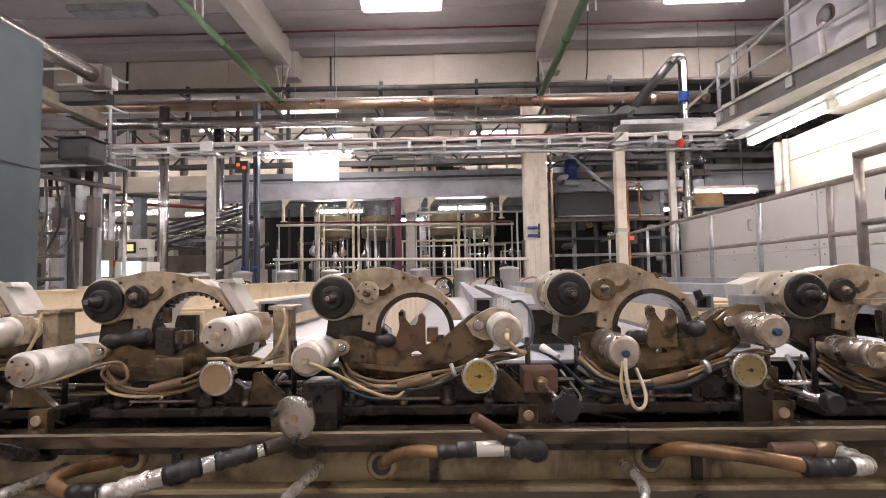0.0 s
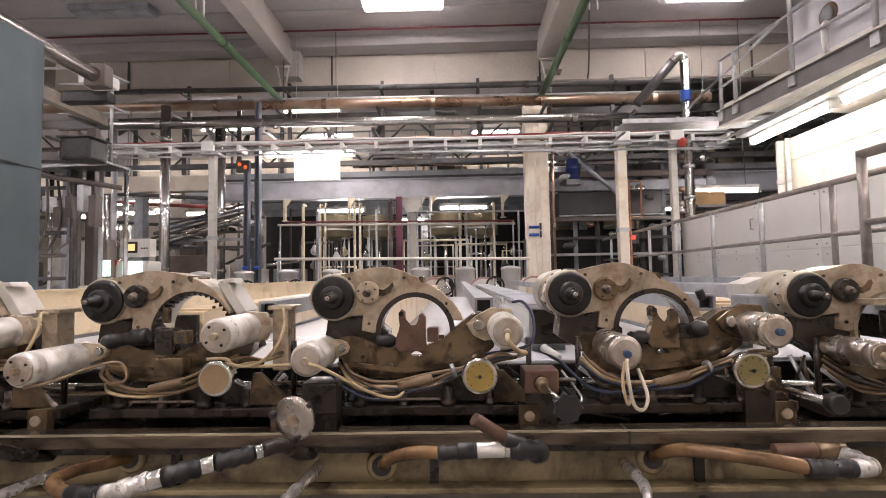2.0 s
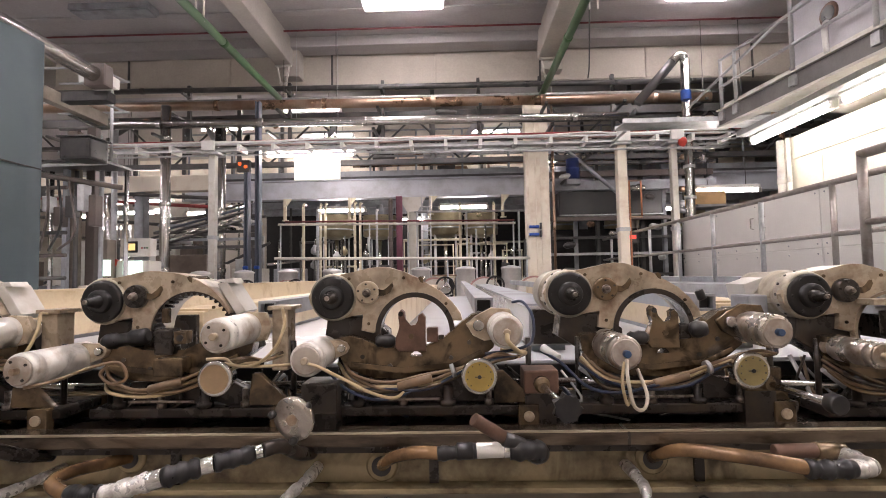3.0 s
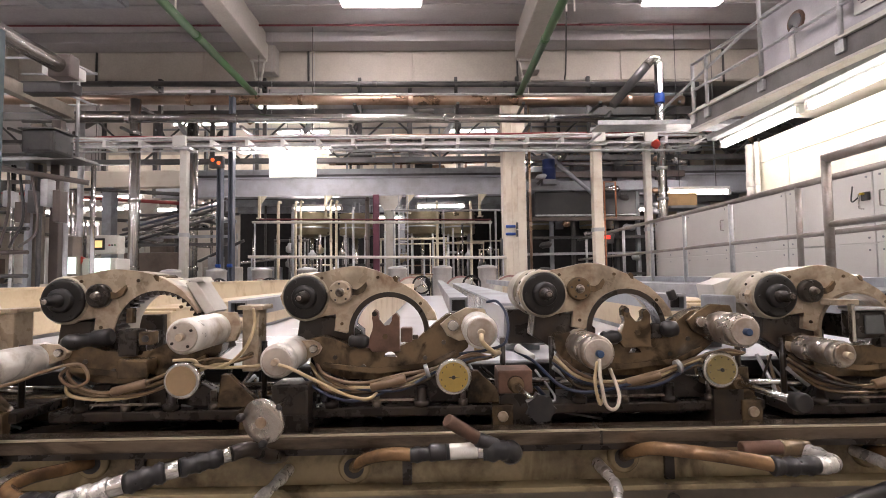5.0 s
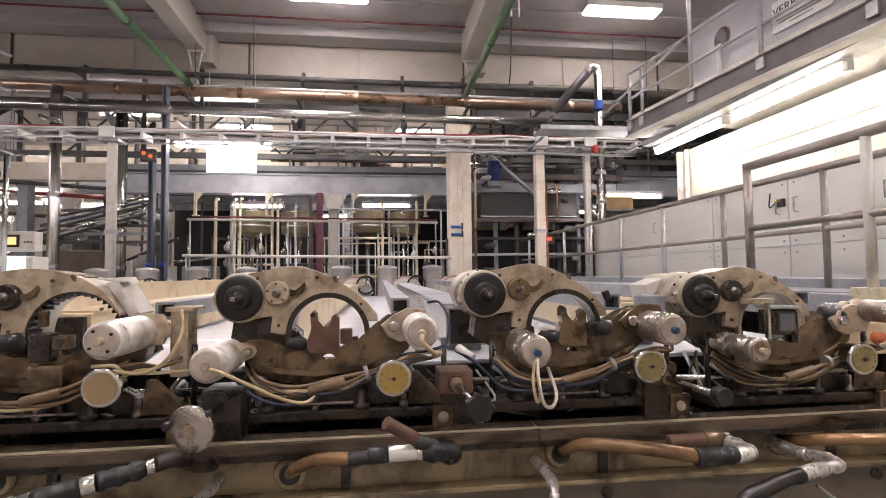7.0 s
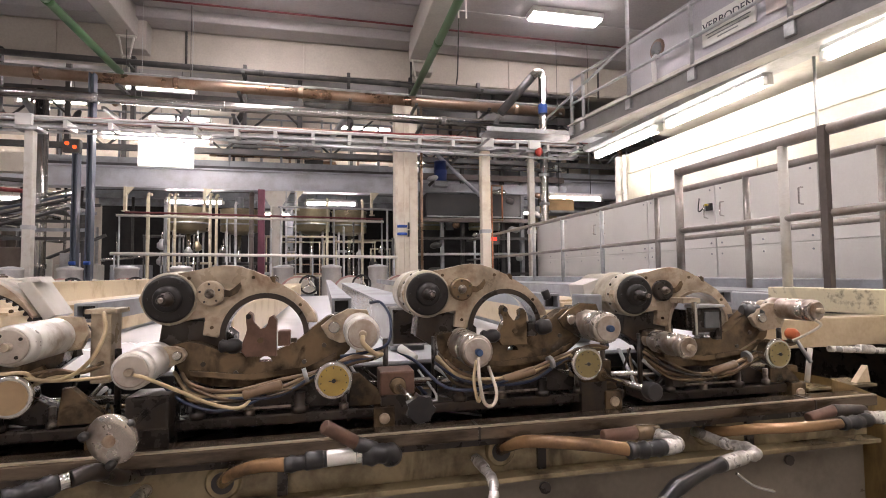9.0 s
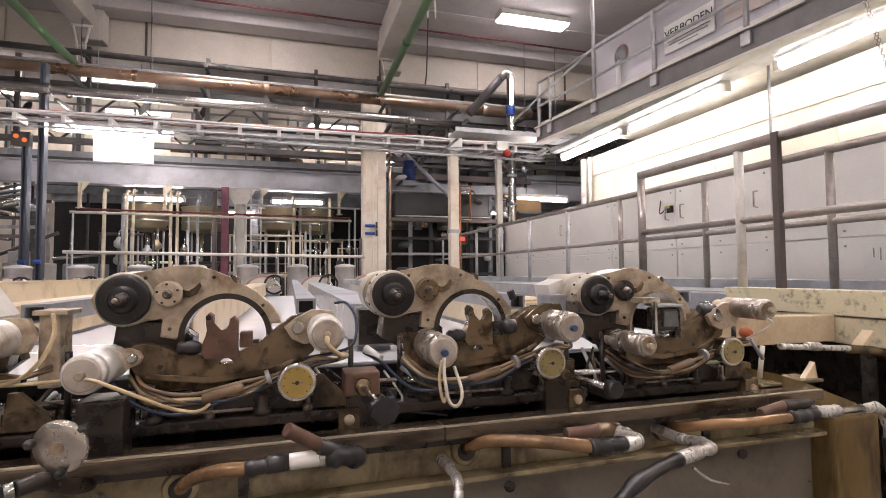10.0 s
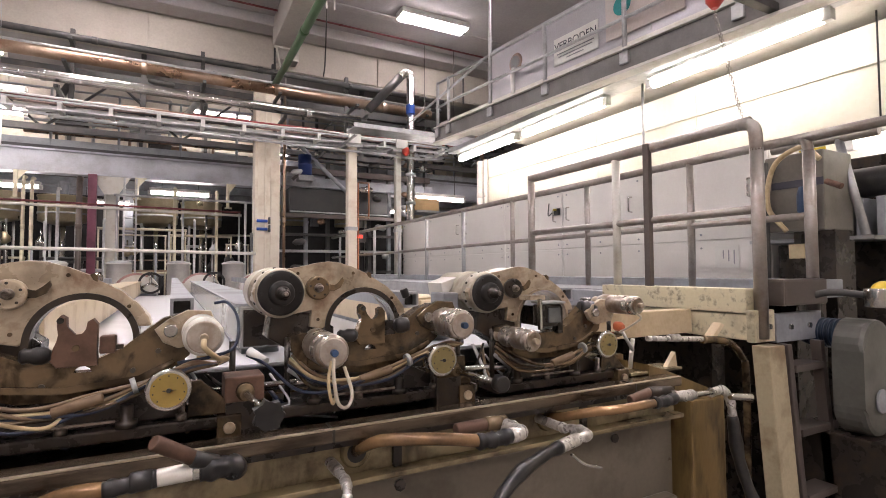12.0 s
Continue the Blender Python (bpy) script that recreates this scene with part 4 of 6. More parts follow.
HUBS = (-1.90, -1.23, -0.57, 0.09, 0.752, 1.412)
for k, x in enumerate(HUBS):
    top, right = (1.505, -0.17) if x == -1.23 else (1.43, 0.09)
    ob = thing("squeegee_beam", "long beige painted squeegee beam across the blanket", "beam", x, 0, 0, "squeegee beams")
    start = 1.62 if x == -1.23 else 1.78
    part("end_cap", box(B(), (right - 0.14, start - 0.03, 1.3), (right - 0.01, start - 0.002, top - 0.01), 0.004), DARKIRON, ob)
    part("body", box(B(), (right - 0.15, start, 1.29), (right, 6.9, top), 0.006), BEAM if x != 0.752 else mat("wet grey beam paint", (0.42, 0.42, 0.41), 0.2, 0.2, (0.3, 0.28, 0.25), 0.5, 3, 60, 0.03), ob)
    part("flange", box(B(), (right - 0.16, start + 0.02, top - 0.002), (right + 0.008, 6.88, top + 0.008)), BEAM if x != 0.752 else GREYPAINT, ob)
    part("skirt", box(B(), (right - 0.14, start + 0.02, 1.271), (right - 0.02, 6.88, 1.289)), GREYPAINT, ob)
    for j in range(8 if x == -1.23 else 0):
        y = 1.9 + 0.62 * j
        part("clip", box(B(), (right - 0.1, y, top + 0.008), (right - 0.06, y + 0.05, top + 0.022)), LEDWHITE, ob)
    if x != -1.23:
        rod = thing("rod_beam", "hollow pale steel box beam with an open end", "beam", x + 0.43, 0, 0, "hollow box beams")
        bm = B()
        for lo, hi in (((-0.028, 1.5, 1.425), (-0.021, 6.9, 1.475)), ((0.021, 1.5, 1.425), (0.028, 6.9, 1.475)), ((-0.021, 1.5, 1.468), (0.021, 6.9, 1.475)), ((-0.021, 1.5, 1.425), (0.021, 6.9, 1.432))):
            box(bm, lo, hi)
        part("tube", bm, GREYPAINT, rod)
        part("inner", box(B(), (-0.02, 1.53, 1.433), (0.02, 1.54, 1.467)), BLACK, rod)
        part("stand", box(B(), (-0.012, 1.62, 1.27), (0.012, 1.65, 1.424), 0.003), DARKIRON, rod)


# ---- print heads ----
def arc(cx, cz, r, a0, a1, n):
    return [(cx + r * math.cos(radians(a0 + (a1 - a0) * k / n)), cz + r * math.sin(radians(a0 + (a1 - a0) * k / n))) for k in range(n + 1)]


TOP = [(-0.072, 0.004), (-0.056, 0.031), (-0.022, 0.054), (0.0, 0.062), (0.053, 0.07), (0.1, 0.081), (0.13, 0.085), (0.158, 0.083), (0.199, 0.07), (0.241, 0.051), (0.249, 0.04), (0.278, 0.028), (0.304, 0.013), (0.336, -0.018), (0.358, -0.049)]
LIP = [(0.078, -0.094), (0.081, -0.062), (0.09, -0.042), (0.06, -0.052), (0.02, -0.062), (-0.035, -0.055), (-0.066, -0.02)]


def arch(cx, cz, r, a0):
    """The cast arch: a humped top, a round cut for the screen ring and a lip under the hub."""
    right = [(0.364, -0.07)]
    if a0 > 20:
        return TOP[:8] + [(0.199, 0.078), (0.241, 0.068), (0.272, 0.056), (0.3, 0.038), (0.322, 0.02), (0.341, -0.002), (0.362, -0.034)] + arc(cx, cz, r, a0, 178, 28) + [(0.122, -0.102)] + LIP
    return TOP + right + arc(cx, cz, r, a0, 178, 28) + [(0.112, -0.102)] + LIP


def spoke(bm, cx, cz, r0, r1, y0, y1, n, teeth, a0=0.0, a1=360.0):
    """A ring, or an arc of one, in the x-z plane, with inward teeth if wanted."""
    m = n * 4
    whole = a1 - a0 >= 360
    cols = m if whole else m + 1
    loops = [[], [], [], []]
    for k in range(cols):
        a = radians(a0 + (a1 - a0) * k / m)
        ri = r0 + (0.008 if teeth and k % 4 in (0, 1) else 0.0)
        for i, (r, y) in enumerate(((ri, y0), (r1, y0), (r1, y1), (ri, y1))):
            loops[i].append(bm.verts.new((cx + r * math.cos(a), y, cz + r * math.sin(a))))
    for i in range(4):
        p, q = loops[i], loops[(i + 1) % 4]
        for k in range(cols if whole else cols - 1):
            bm.faces.new((p[k], p[(k + 1) % cols], q[(k + 1) % cols], q[k]))
    if not whole:
        for k in (0, cols - 1):
            bm.faces.new([lp[k] for lp in loops])


def air_cylinder(ob, x, z, y0, y1, cap, fitting, collar=True, size=1.0):
    c = part("air_cylinder", lathe(B(), (x, y0, z), (x, y1, z), [(f, r * size) for f, r in ((0, 0.036), (0.02, 0.041), (0.05, 0.042), (0.14, 0.042), (0.145, 0.0408), (0.155, 0.0408), (0.16, 0.042), (0.7, 0.042), (0.71, 0.0405), (0.73, 0.0405), (0.74, 0.042), (0.93, 0.042), (0.95, 0.039), (1, 0.037))], 32), ALUDARK if fitting is BLUECAP or size < 1 else ALU, ob, "worn aluminium air cylinder")
    part("cap", cyl(B(), (x, y0 - 0.006, z), (x, y0 + 0.001, z), 0.035 * size, 24, 0.003), CAPFACE if size == 1 else ALUDARK, c)
    for a in range(cap):
        dx, dz = 0.026 * math.cos(0.6 + a * 1.571), 0.026 * math.sin(0.6 + a * 1.571)
        part("screw", cyl(B(), (x + dx, y0 - 0.0085, z + dz), (x + dx, y0 - 0.005, z + dz), 0.0035, 8), DARKIRON, c)
    part("port", cyl(B(), (x, y0 - 0.022, z), (x, y0 - 0.004, z), 0.009, 10, 0.002), fitting, c)
    if collar:
        part("collar", cyl(B(), (x, y1 - 0.002, z), (x, y1 + 0.035, z), 0.03 * size, 18, 0.004), HEADPAINT, c)
    part("rod", cyl(B(), (x, y1 + 0.02, z), (x, y1 + 0.1, z), 0.016, 12), STEEL, c)
    return c


def print_head(k, x, y=1.344, z=1.487, face="yellow", style="b", seed=1):
    """One print head: arch casting, drum, cradle, two air cylinders, gauge, hoses and foot."""
    rr = random.Random(seed)
    ob = thing("printing_unit", {"a": "beige cast print head with a toothed ring and white cylinders", "b": "beige cast print head with a brass-faced gauge and brown hoses", "c": "beige cast print head with blue hose fittings", "d": "cream print head with a grey sensor box"}[style], "print head", x, y, z, "print heads")
    cx, cz, cut, a0 = (0.253, -0.095, 0.119, 26) if style == "a" else (0.23, -0.1, 0.109, 16)
    ARCH = arch(cx, cz, cut, a0)
    part("arch_plate", plate(B(), ARCH, 0.045, 0.066, 0.004), HEADPAINT, ob)
    shrink = [(0.15 + (a - 0.15) * 0.975, b * 0.965 - 0.001) if b > -0.02 else (a, b) for a, b in ARCH]
    part("casing", plate(B(), shrink, 0.066, 0.17 if style != "b" else 0.14), DRUM, ob, "pale casing rim")
    drum = part("drum", lathe(B(), (0, 0.04, 0), (0, 0.29, 0), [(0, 0.062), (0.03, 0.067), (0.2, 0.067), (0.21, 0.063), (0.24, 0.063), (0.25, 0.067), (0.36, 0.067), (0.37, 0.07), (0.5, 0.07), (0.52, 0.066), (1, 0.066)], 40), DRUM, ob, "pale painted drive drum")
    for a in range(7):
        t = radians(100 + 26 * a)
        part("drum_screw", cyl(B(), (0.06 * math.cos(t), 0.075, 0.06 * math.sin(t)), (0.07 * math.cos(t), 0.075, 0.07 * math.sin(t)), 0.004, 8), DARKIRON, drum)
    disc = part("hub_disc", lathe(B(), (0, 0.03, 0), (0, 0.052, 0), [(0, 0.03), (0.02, 0.052), (0.1, 0.0575), (0.25, 0.06), (1, 0.06)], 40), HUBBLACK, ob, "black greasy hub disc")
    part("hub_step", lathe(B(), (0, 0.014, 0), (0, 0.032, 0), [(0, 0.02), (0.1, 0.03), (0.3, 0.033), (0.9, 0.034), (1, 0.038)], 28), HUBBLACK, disc)
    part("boss", lathe(B(), (0, -0.03, 0), (0, 0.016, 0), [(0, 0.009), (0.06, 0.0115), (0.45, 0.012), (0.48, 0.016), (0.9, 0.017), (1, 0.022)], 18), HUBBLACK if style == "a" else DARKIRON, disc)
    part("shaft_end", lathe(B(), (0, -0.036, 0), (0, -0.028, 0), [(0, 0.004), (0.3, 0.0066), (1, 0.007)], 14), GREASED, disc)
    for a in range(6):
        dx, dz = 0.049 * math.cos(a * 1.047), 0.049 * math.sin(a * 1.047)
        part("bolt", cyl(B(), (dx, 0.026, dz), (dx, 0.036, dz), 0.004, 8), HUBBLACK, disc)
    idler = part("idler_disc", lathe(B(), (0.098, 0.025, 0.012), (0.098, 0.046, 0.012), [(0, 0.028), (0.12, 0.032), (0.5, 0.033), (1, 0.033)], 28), DARKIRON if style in "ad" else GRIME if style == "c" else HEADPAINT, ob)
    part("pin", lathe(B(), (0.098, 0.006, 0.012), (0.098, 0.027, 0.012), [(0, 0.006), (0.3, 0.009), (0.6, 0.009), (0.65, 0.012), (1, 0.013)], 14), GREASED, idler)
    for a in range(5):
        dx, dz = 0.024 * math.cos(0.4 + a * 1.257), 0.024 * math.sin(0.4 + a * 1.257)
        part("bolt", cyl(B(), (0.098 + dx, 0.022, 0.012 + dz), (0.098 + dx, 0.028, 0.012 + dz), 0.003, 8), DARKIRON, idler)
    part("pawl", plate(B(), [(0.124, 0.024), (0.144, 0.017), (0.156, 0.025), (0.168, 0.04), (0.171, 0.03), (0.162, 0.012), (0.144, 0.003), (0.126, 0.003)], 0.034, 0.045, 0.002), GRIME, ob)
    bm = B()
    spoke(bm, cx, cz, cut - (0.012 if style != "d" else 0.006), cut + 0.002, 0.05 if style == "a" else 0.04, 0.1, 24, style == "a", -12, 192)
    part("gear_ring", bm, DARKIRON if style != "d" else HEADPAINT, ob, "black toothed ring" if style == "a" else "dark bearing ring")
    for px, pz in ((0.045, 0.052), (0.2, 0.052), (0.318, -0.022), (0.1, -0.075)):
        part("plate_screw", cyl(B(), (px, 0.041, pz), (px, 0.046, pz), 0.0045, 8), GRIME, ob)
    part("rim_edge", plate(B(), [(a, b + (0.012 if style == "a" else 0)) for a, b in ((0.24, 0.052), (0.247, 0.056), (0.255, 0.05), (0.255, 0.036), (0.247, 0.04))], 0.043, 0.15, 0.001), GRIME, ob)
    bm = B()
    plate(bm, [(-0.02, -0.05), (0.1, -0.06), (0.15, -0.1), (0.15, -0.15), (0.05, -0.17), (-0.03, -0.12)], 0.06, 0.15, 0.006)
    part("gearbox", bm, DARKIRON, ob, "black oily gearbox")
    # cradle below the ring
    low = [(0.017, -0.11), (0.055, -0.104), (0.085, -0.111), (0.137, -0.134), (0.19, -0.137)]
    low += [(0.233, -0.137), (0.233, -0.147), (0.222, -0.152), (0.217, -0.162), (0.255, -0.162), (0.25, -0.152), (0.239, -0.147), (0.239, -0.137)] if style in "bc" else []
    low += [(0.26, -0.136), (0.312, -0.113), (0.336, -0.092), (0.358, -0.074), (0.389, -0.051), (0.427, -0.043), (0.46, -0.075), (0.445, -0.14), (0.4, -0.175), (0.36, -0.205), (0.25, -0.222), (0.12, -0.218), (0.055, -0.195), (0.02, -0.15)]
    cr = part("cradle", plate(B(), low, 0.0, 0.045, 0.0012), GRIME, ob, "oily brown cradle casting")
    part("cradle_rib", plate(B(), [(0.06, -0.172), (0.2, -0.19), (0.34, -0.178), (0.41, -0.145), (0.415, -0.155), (0.345, -0.19), (0.2, -0.204), (0.06, -0.186)], -0.014, 0.0, 0.002), GRIME, cr)
    for px, pz in ((0.09, -0.16), (0.165, -0.185), (0.33, -0.165), (0.38, -0.125)):
        part("hole_plug", cyl(B(), (px, -0.004, pz), (px, 0.001, pz), 0.006, 10), DARKIRON, cr)
    for ends in ([(0.02, -0.12), (0.19, -0.147), (0.2, -0.2), (0.06, -0.2)], [(0.275, -0.147), (0.345, -0.1), (0.42, -0.06), (0.44, -0.14), (0.36, -0.2), (0.27, -0.21)]):
        part("back_plate", plate(B(), ends, 0.075, 0.12), DARKIRON, ob)
    # fork bracket in the ring
    if style in "bc":
        o = 0.0 if style == "b" else 0.012
        fk = [(0.178, -0.13), (0.184, -0.104), (0.196, -0.076), (0.19, -0.06), (0.19, -0.042), (0.197, -0.034), (0.206, -0.041), (0.207, -0.062), (0.222, -0.08), (0.238, -0.077), (0.245, -0.066), (0.244, -0.05), (0.254, -0.044), (0.263, -0.056), (0.262, -0.113), (0.264, -0.146), (0.19, -0.146)]
        f = part("fork", plate(B(), [(a + o, b) for a, b in fk], -0.014, 0.018, 0.003), RUST if style == "b" else GRIME, ob, "rusty fork bracket")
        part("fork_bolt", cyl(B(), (0.197 + o, -0.022, -0.045), (0.197 + o, 0.022, -0.045), 0.0065, 8), DARKIRON, f)
        part("fork_bolt", cyl(B(), (0.225 + o, -0.022, -0.105), (0.225 + o, -0.01, -0.105), 0.007, 8), GRIME, f)
        part("stop_block", box(B(), (0.266 + o, -0.012, -0.122), (0.296 + o, 0.03, -0.084), 0.004), RUST if style == "b" else DARKIRON, ob)
        part("stop_tip", box(B(), (0.297 + o, -0.002, -0.115), (0.312 + o, 0.02, -0.104), 0.002), DARKIRON, ob)
        if style == "c":
            part("grip", lathe(B(), (0.3, -0.02, -0.098), (0.345, -0.02, -0.094), [(0, 0.01), (0.15, 0.02), (0.5, 0.023), (0.9, 0.019), (1, 0.008)], 14), BLACK, ob, "black rubber grip")
        part("knob", lathe(B(), (0.128 + o, -0.01, -0.116), (0.182 + o, -0.01, -0.118), [(0, 0.011), (0.12, 0.017), (0.3, 0.014), (0.5, 0.019), (0.8, 0.018), (1, 0.01)], 14), BLACK, ob, "black rubber knob")
    elif style == "a":
        part("slide_block", box(B(), (0.19, -0.03, -0.145), (0.24, 0.02, -0.075), 0.006), DARKIRON, ob)
        part("slide_post", box(B(), (0.205, -0.02, -0.06), (0.222, 0.0, -0.02), 0.003), GRIME, ob)
        part("nut_block", box(B(), (0.25, -0.04, -0.115), (0.285, -0.005, -0.08), 0.004), GRIME, ob)
        part("nut_hole", cyl(B(), (0.268, -0.043, -0.098), (0.268, -0.039, -0.098), 0.009, 12), BLACK, ob)
        part("lower_block", box(B(), (0.2, -0.05, -0.2), (0.28, 0.0, -0.15), 0.006), GRIME, ob)
        part("actuator", lathe(B(), (0.03, 0.0, -0.112), (0.16, 0.0, -0.095), [(0, 0.014), (0.1, 0.022), (0.3, 0.022), (0.33, 0.018), (0.6, 0.018), (0.63, 0.023), (0.95, 0.023), (1, 0.014)], 16), BLACK, ob, "black ribbed actuator")
        part("guard", plate(B(), [(0.315, 0.045), (0.345, 0.05), (0.4, -0.035), (0.375, -0.05)], 0.067, 0.16, 0.004), LEDWHITE, ob, "pale guard plate")
        part("guard_edge", plate(B(), [(0.29, 0.054), (0.36, 0.06), (0.37, 0.046), (0.345, 0.047)], 0.067, 0.13, 0.003), LEDWHITE, ob)
    else:
        sb = part("sensor_box", box(B(), (0.15, -0.05, -0.112), (0.232, 0.0, -0.04), 0.006), DARKIRON, ob, "grey sensor box with a glass front")
        part("lens_plate", box(B(), (0.172, -0.056, -0.1), (0.222, -0.05, -0.05), 0.003), mat("sensor glass", (0.1, 0.11, 0.11), 0.15, 0.2, (0.2, 0.2, 0.2), 0.5, 12), sb)
        part("lid", box(B(), (0.145, -0.06, -0.038), (0.24, 0.004, -0.03), 0.003), GALV, sb)
        part("side_arm", box(B(), (0.138, -0.055, -0.12), (0.147, -0.04, -0.02), 0.002), STEEL, sb)
        part("sensor_bracket", box(B(), (0.118, -0.03, -0.026), (0.18, 0.03, -0.01), 0.003), HEADPAINT, ob)
        part("sensor_stem", box(B(), (0.24, -0.02, -0.14), (0.262, 0.01, -0.05), 0.003), DARKIRON, ob)
    # lugs and air cylinders
    fit = BLUECAP if style == "c" else HEADPAINT
    lug = [(-0.02, -0.112), (0.03, -0.112), (0.048, -0.12), (0.056, -0.134), (0.048, -0.149), (0.03, -0.156), (-0.02, -0.176)]
    if style in "ab":
        part("cylinder_lug", plate(B(), lug, -0.022, -0.002, 0.003), HEADPAINT, ob)
    if style in "ab":
        part("lug_pin", cyl(B(), (0.038, -0.034, -0.133), (0.038, -0.0, -0.133), 0.011, 16, 0.003), STEEL, ob)
    front = -0.2 if style == "a" else -0.145
    lx, lz = {"a": (-0.031, -0.152), "b": (-0.022, -0.145), "c": (0.089, -0.138), "d": (0.038, -0.137)}[style]
    rx, rz = {"a": (0.437, -0.078), "b": (0.469, -0.084), "c": (0.455, -0.093), "d": (0.49, -0.05)}[style]
    size = 0.78 if style == "d" else 1.0
    air_cylinder(ob, lx, lz, front, 0.035 if style != "d" else 0.0, 4 if style == "a" else 0, fit, True, size)
    air_cylinder(ob, rx, rz, front + 0.01, 0.03, 4 if style == "a" else 0, fit, True, size)
    yoke = [(0.372, -0.075), (0.4, -0.052), (0.44, -0.032), (0.49, -0.036), (0.505, -0.075), (0.49, -0.11), (0.42, -0.12), (0.39, -0.105)]
    part("yoke", plate(B(), yoke, -0.018, -0.002, 0.003), HEADPAINT if style != "c" else GRIME, ob)
    part("yoke_pin", cyl(B(), (0.405, -0.032, -0.078), (0.405, -0.0, -0.078), 0.015, 16, 0.003), STEEL, ob)
    if style == "a":
        part("stay", box(B(), (0.49, 0.03, -0.2), (0.535, 0.1, -0.03), 0.005), HEADPAINT, ob)
        part("stay_cap", box(B(), (0.48, 0.02, -0.032), (0.55, 0.11, -0.02), 0.003), HEADPAINT, ob)
    # gauge
    gx, gz = {"a": (0.378, -0.201), "b": (0.403, -0.203), "c": (0.427, -0.196), "d": (0.414, -0.183)}[style]
    g = part("pressure_gauge", lathe(B(), (gx, -0.075, gz), (gx, -0.03, gz), [(0, 0.041), (0.02, 0.045), (0.15, 0.047), (0.3, 0.045), (0.35, 0.042), (1, 0.04)], 32), CHROME, ob, "round pressure gauge with a chrome rim")
    fm = mat("yellow dial", (0.38, 0.27, 0.075), 0.35, 0, (0.5, 0.34, 0.08), 0.4, 20, 60, 0.02) if face == "yellow" else mat("faded olive dial", (0.25, 0.2, 0.085), 0.35, 0, (0.3, 0.24, 0.1), 0.5, 20, 60, 0.02) if face == "olive" else mat("dirty beige dial", (0.36, 0.25, 0.14), 0.45, 0, (0.3, 0.22, 0.12), 0.5, 20, 60, 0.05)
    part("dial", cyl(B(), (gx, -0.078, gz), (gx, -0.0745, gz), 0.037, 28), fm, g)
    if face != "beige":
        part("needle", plate(B(), [(gx - 0.012, gz + 0.0012), (gx + 0.018, gz), (gx - 0.012, gz - 0.0012)], -0.0805, -0.079), BLACK, g)
        part("needle_hub", cyl(B(), (gx, -0.082, gz), (gx, -0.078, gz), 0.005, 10), BLACK, g)
        for a in range(9):
            t = radians(-45 + a * 33.75)
            part("tick", box(B(), (gx + 0.031 * math.cos(t) - 0.0012, -0.0795, gz + 0.031 * math.sin(t) - 0.0012), (gx + 0.031 * math.cos(t) + 0.0012, -0.0778, gz + 0.031 * math.sin(t) + 0.0022)), BLACK, g)
    part("gauge_stem", cyl(B(), (gx, -0.05, gz - 0.045), (gx, -0.05, gz), 0.01, 10), STEEL, g)
    # foot and carriage
    part("foot_plate", box(B(), (0.0, -0.01, -0.318), (0.58, 0.16, -0.29), 0.006), DARKIRON, ob)
    for px, pw in ((0.08, 0.012), (0.2, 0.008), (0.32, 0.014), (0.43, 0.008)):
        part("stay_bolt", lathe(B(), (px, -0.005, -0.29), (px, -0.005, -0.24), [(0, pw * 1.6), (0.3, pw * 1.6), (0.32, pw), (1, pw)], 10), DARKIRON if pw > 0.01 else GREASED, ob)
    part("cross_strut", cyl(B(), (0.1, 0.03, -0.285), (0.2, 0.05, -0.2), 0.009, 8), STEEL, ob)
    part("cross_strut", cyl(B(), (0.02, 0.03, -0.2), (0.12, 0.05, -0.275), 0.008, 8), GALV, ob)
    part("foot_web", plate(B(), [(0.06, -0.288), (0.1, -0.225), (0.36, -0.215), (0.5, -0.288)], 0.02, 0.06, 0.004), DARKIRON, ob)
    part("side_bracket", plate(B(), [(0.44, -0.285), (0.45, -0.2), (0.47, -0.2), (0.56, -0.285)], -0.01, 0.012, 0.003), GRIME, ob)
    lug2 = part("foot_lug", box(B(), (0.505, -0.03, -0.345), (0.56, 0.0, -0.285), 0.005), GRIME, ob)
    part("lug_bolt", cyl(B(), (0.532, -0.038, -0.315), (0.532, -0.03, -0.315), 0.014, 14, 0.002), HEADPAINT, lug2)
    part("tie_strip", box(B(), (0.12, -0.028, -0.272), (0.3, -0.02, -0.266), 0.002), GREASED, ob, "greasy steel strip")
    for px in (0.02, 0.545):
        part("strut", cyl(B(), (px, 0.05, -0.29), (px, 0.05, -0.12), 0.008, 8), DARKIRON, ob)
    part("slide_rod", cyl(B(), (-0.1, 0.08, -0.25), (0.56, 0.08, -0.25), 0.012, 10), STEEL, ob)
    # hose bundle
    kinds = {"a": (BROWNHOSE, GRIME, GRIME, BROWNHOSE, YELLOWHOSE), "b": (BROWNHOSE, BROWNHOSE, YELLOWHOSE, BLUEHOSE, GRIME), "c": (BROWNHOSE, YELLOWHOSE, BROWNHOSE, BLUEHOSE, GRIME), "d": (GRIME, BROWNHOSE, DARKIRON, BROWNHOSE, GRIME)}[style]
    for j, m in enumerate(kinds):
        w = [rr.uniform(-0.008, 0.008) for _ in range(8)]
        s = 0.008 * j
        pts = [(0.025 + w[0], 0.03, -0.165 - s), (0.07, -0.03 - w[1], -0.205 - s + w[2]), (0.16, -0.045, -0.228 - s * 0.6 + w[3]), (0.27, -0.045 + w[4], -0.208 - s + w[5]), (0.37, -0.03, -0.178 - s * 0.8 + w[6]), (0.45, -0.05 - w[7], -0.15 - s * 0.5), (0.5, -0.05, -0.158), (0.53, 0.0, -0.15 + w[2])]
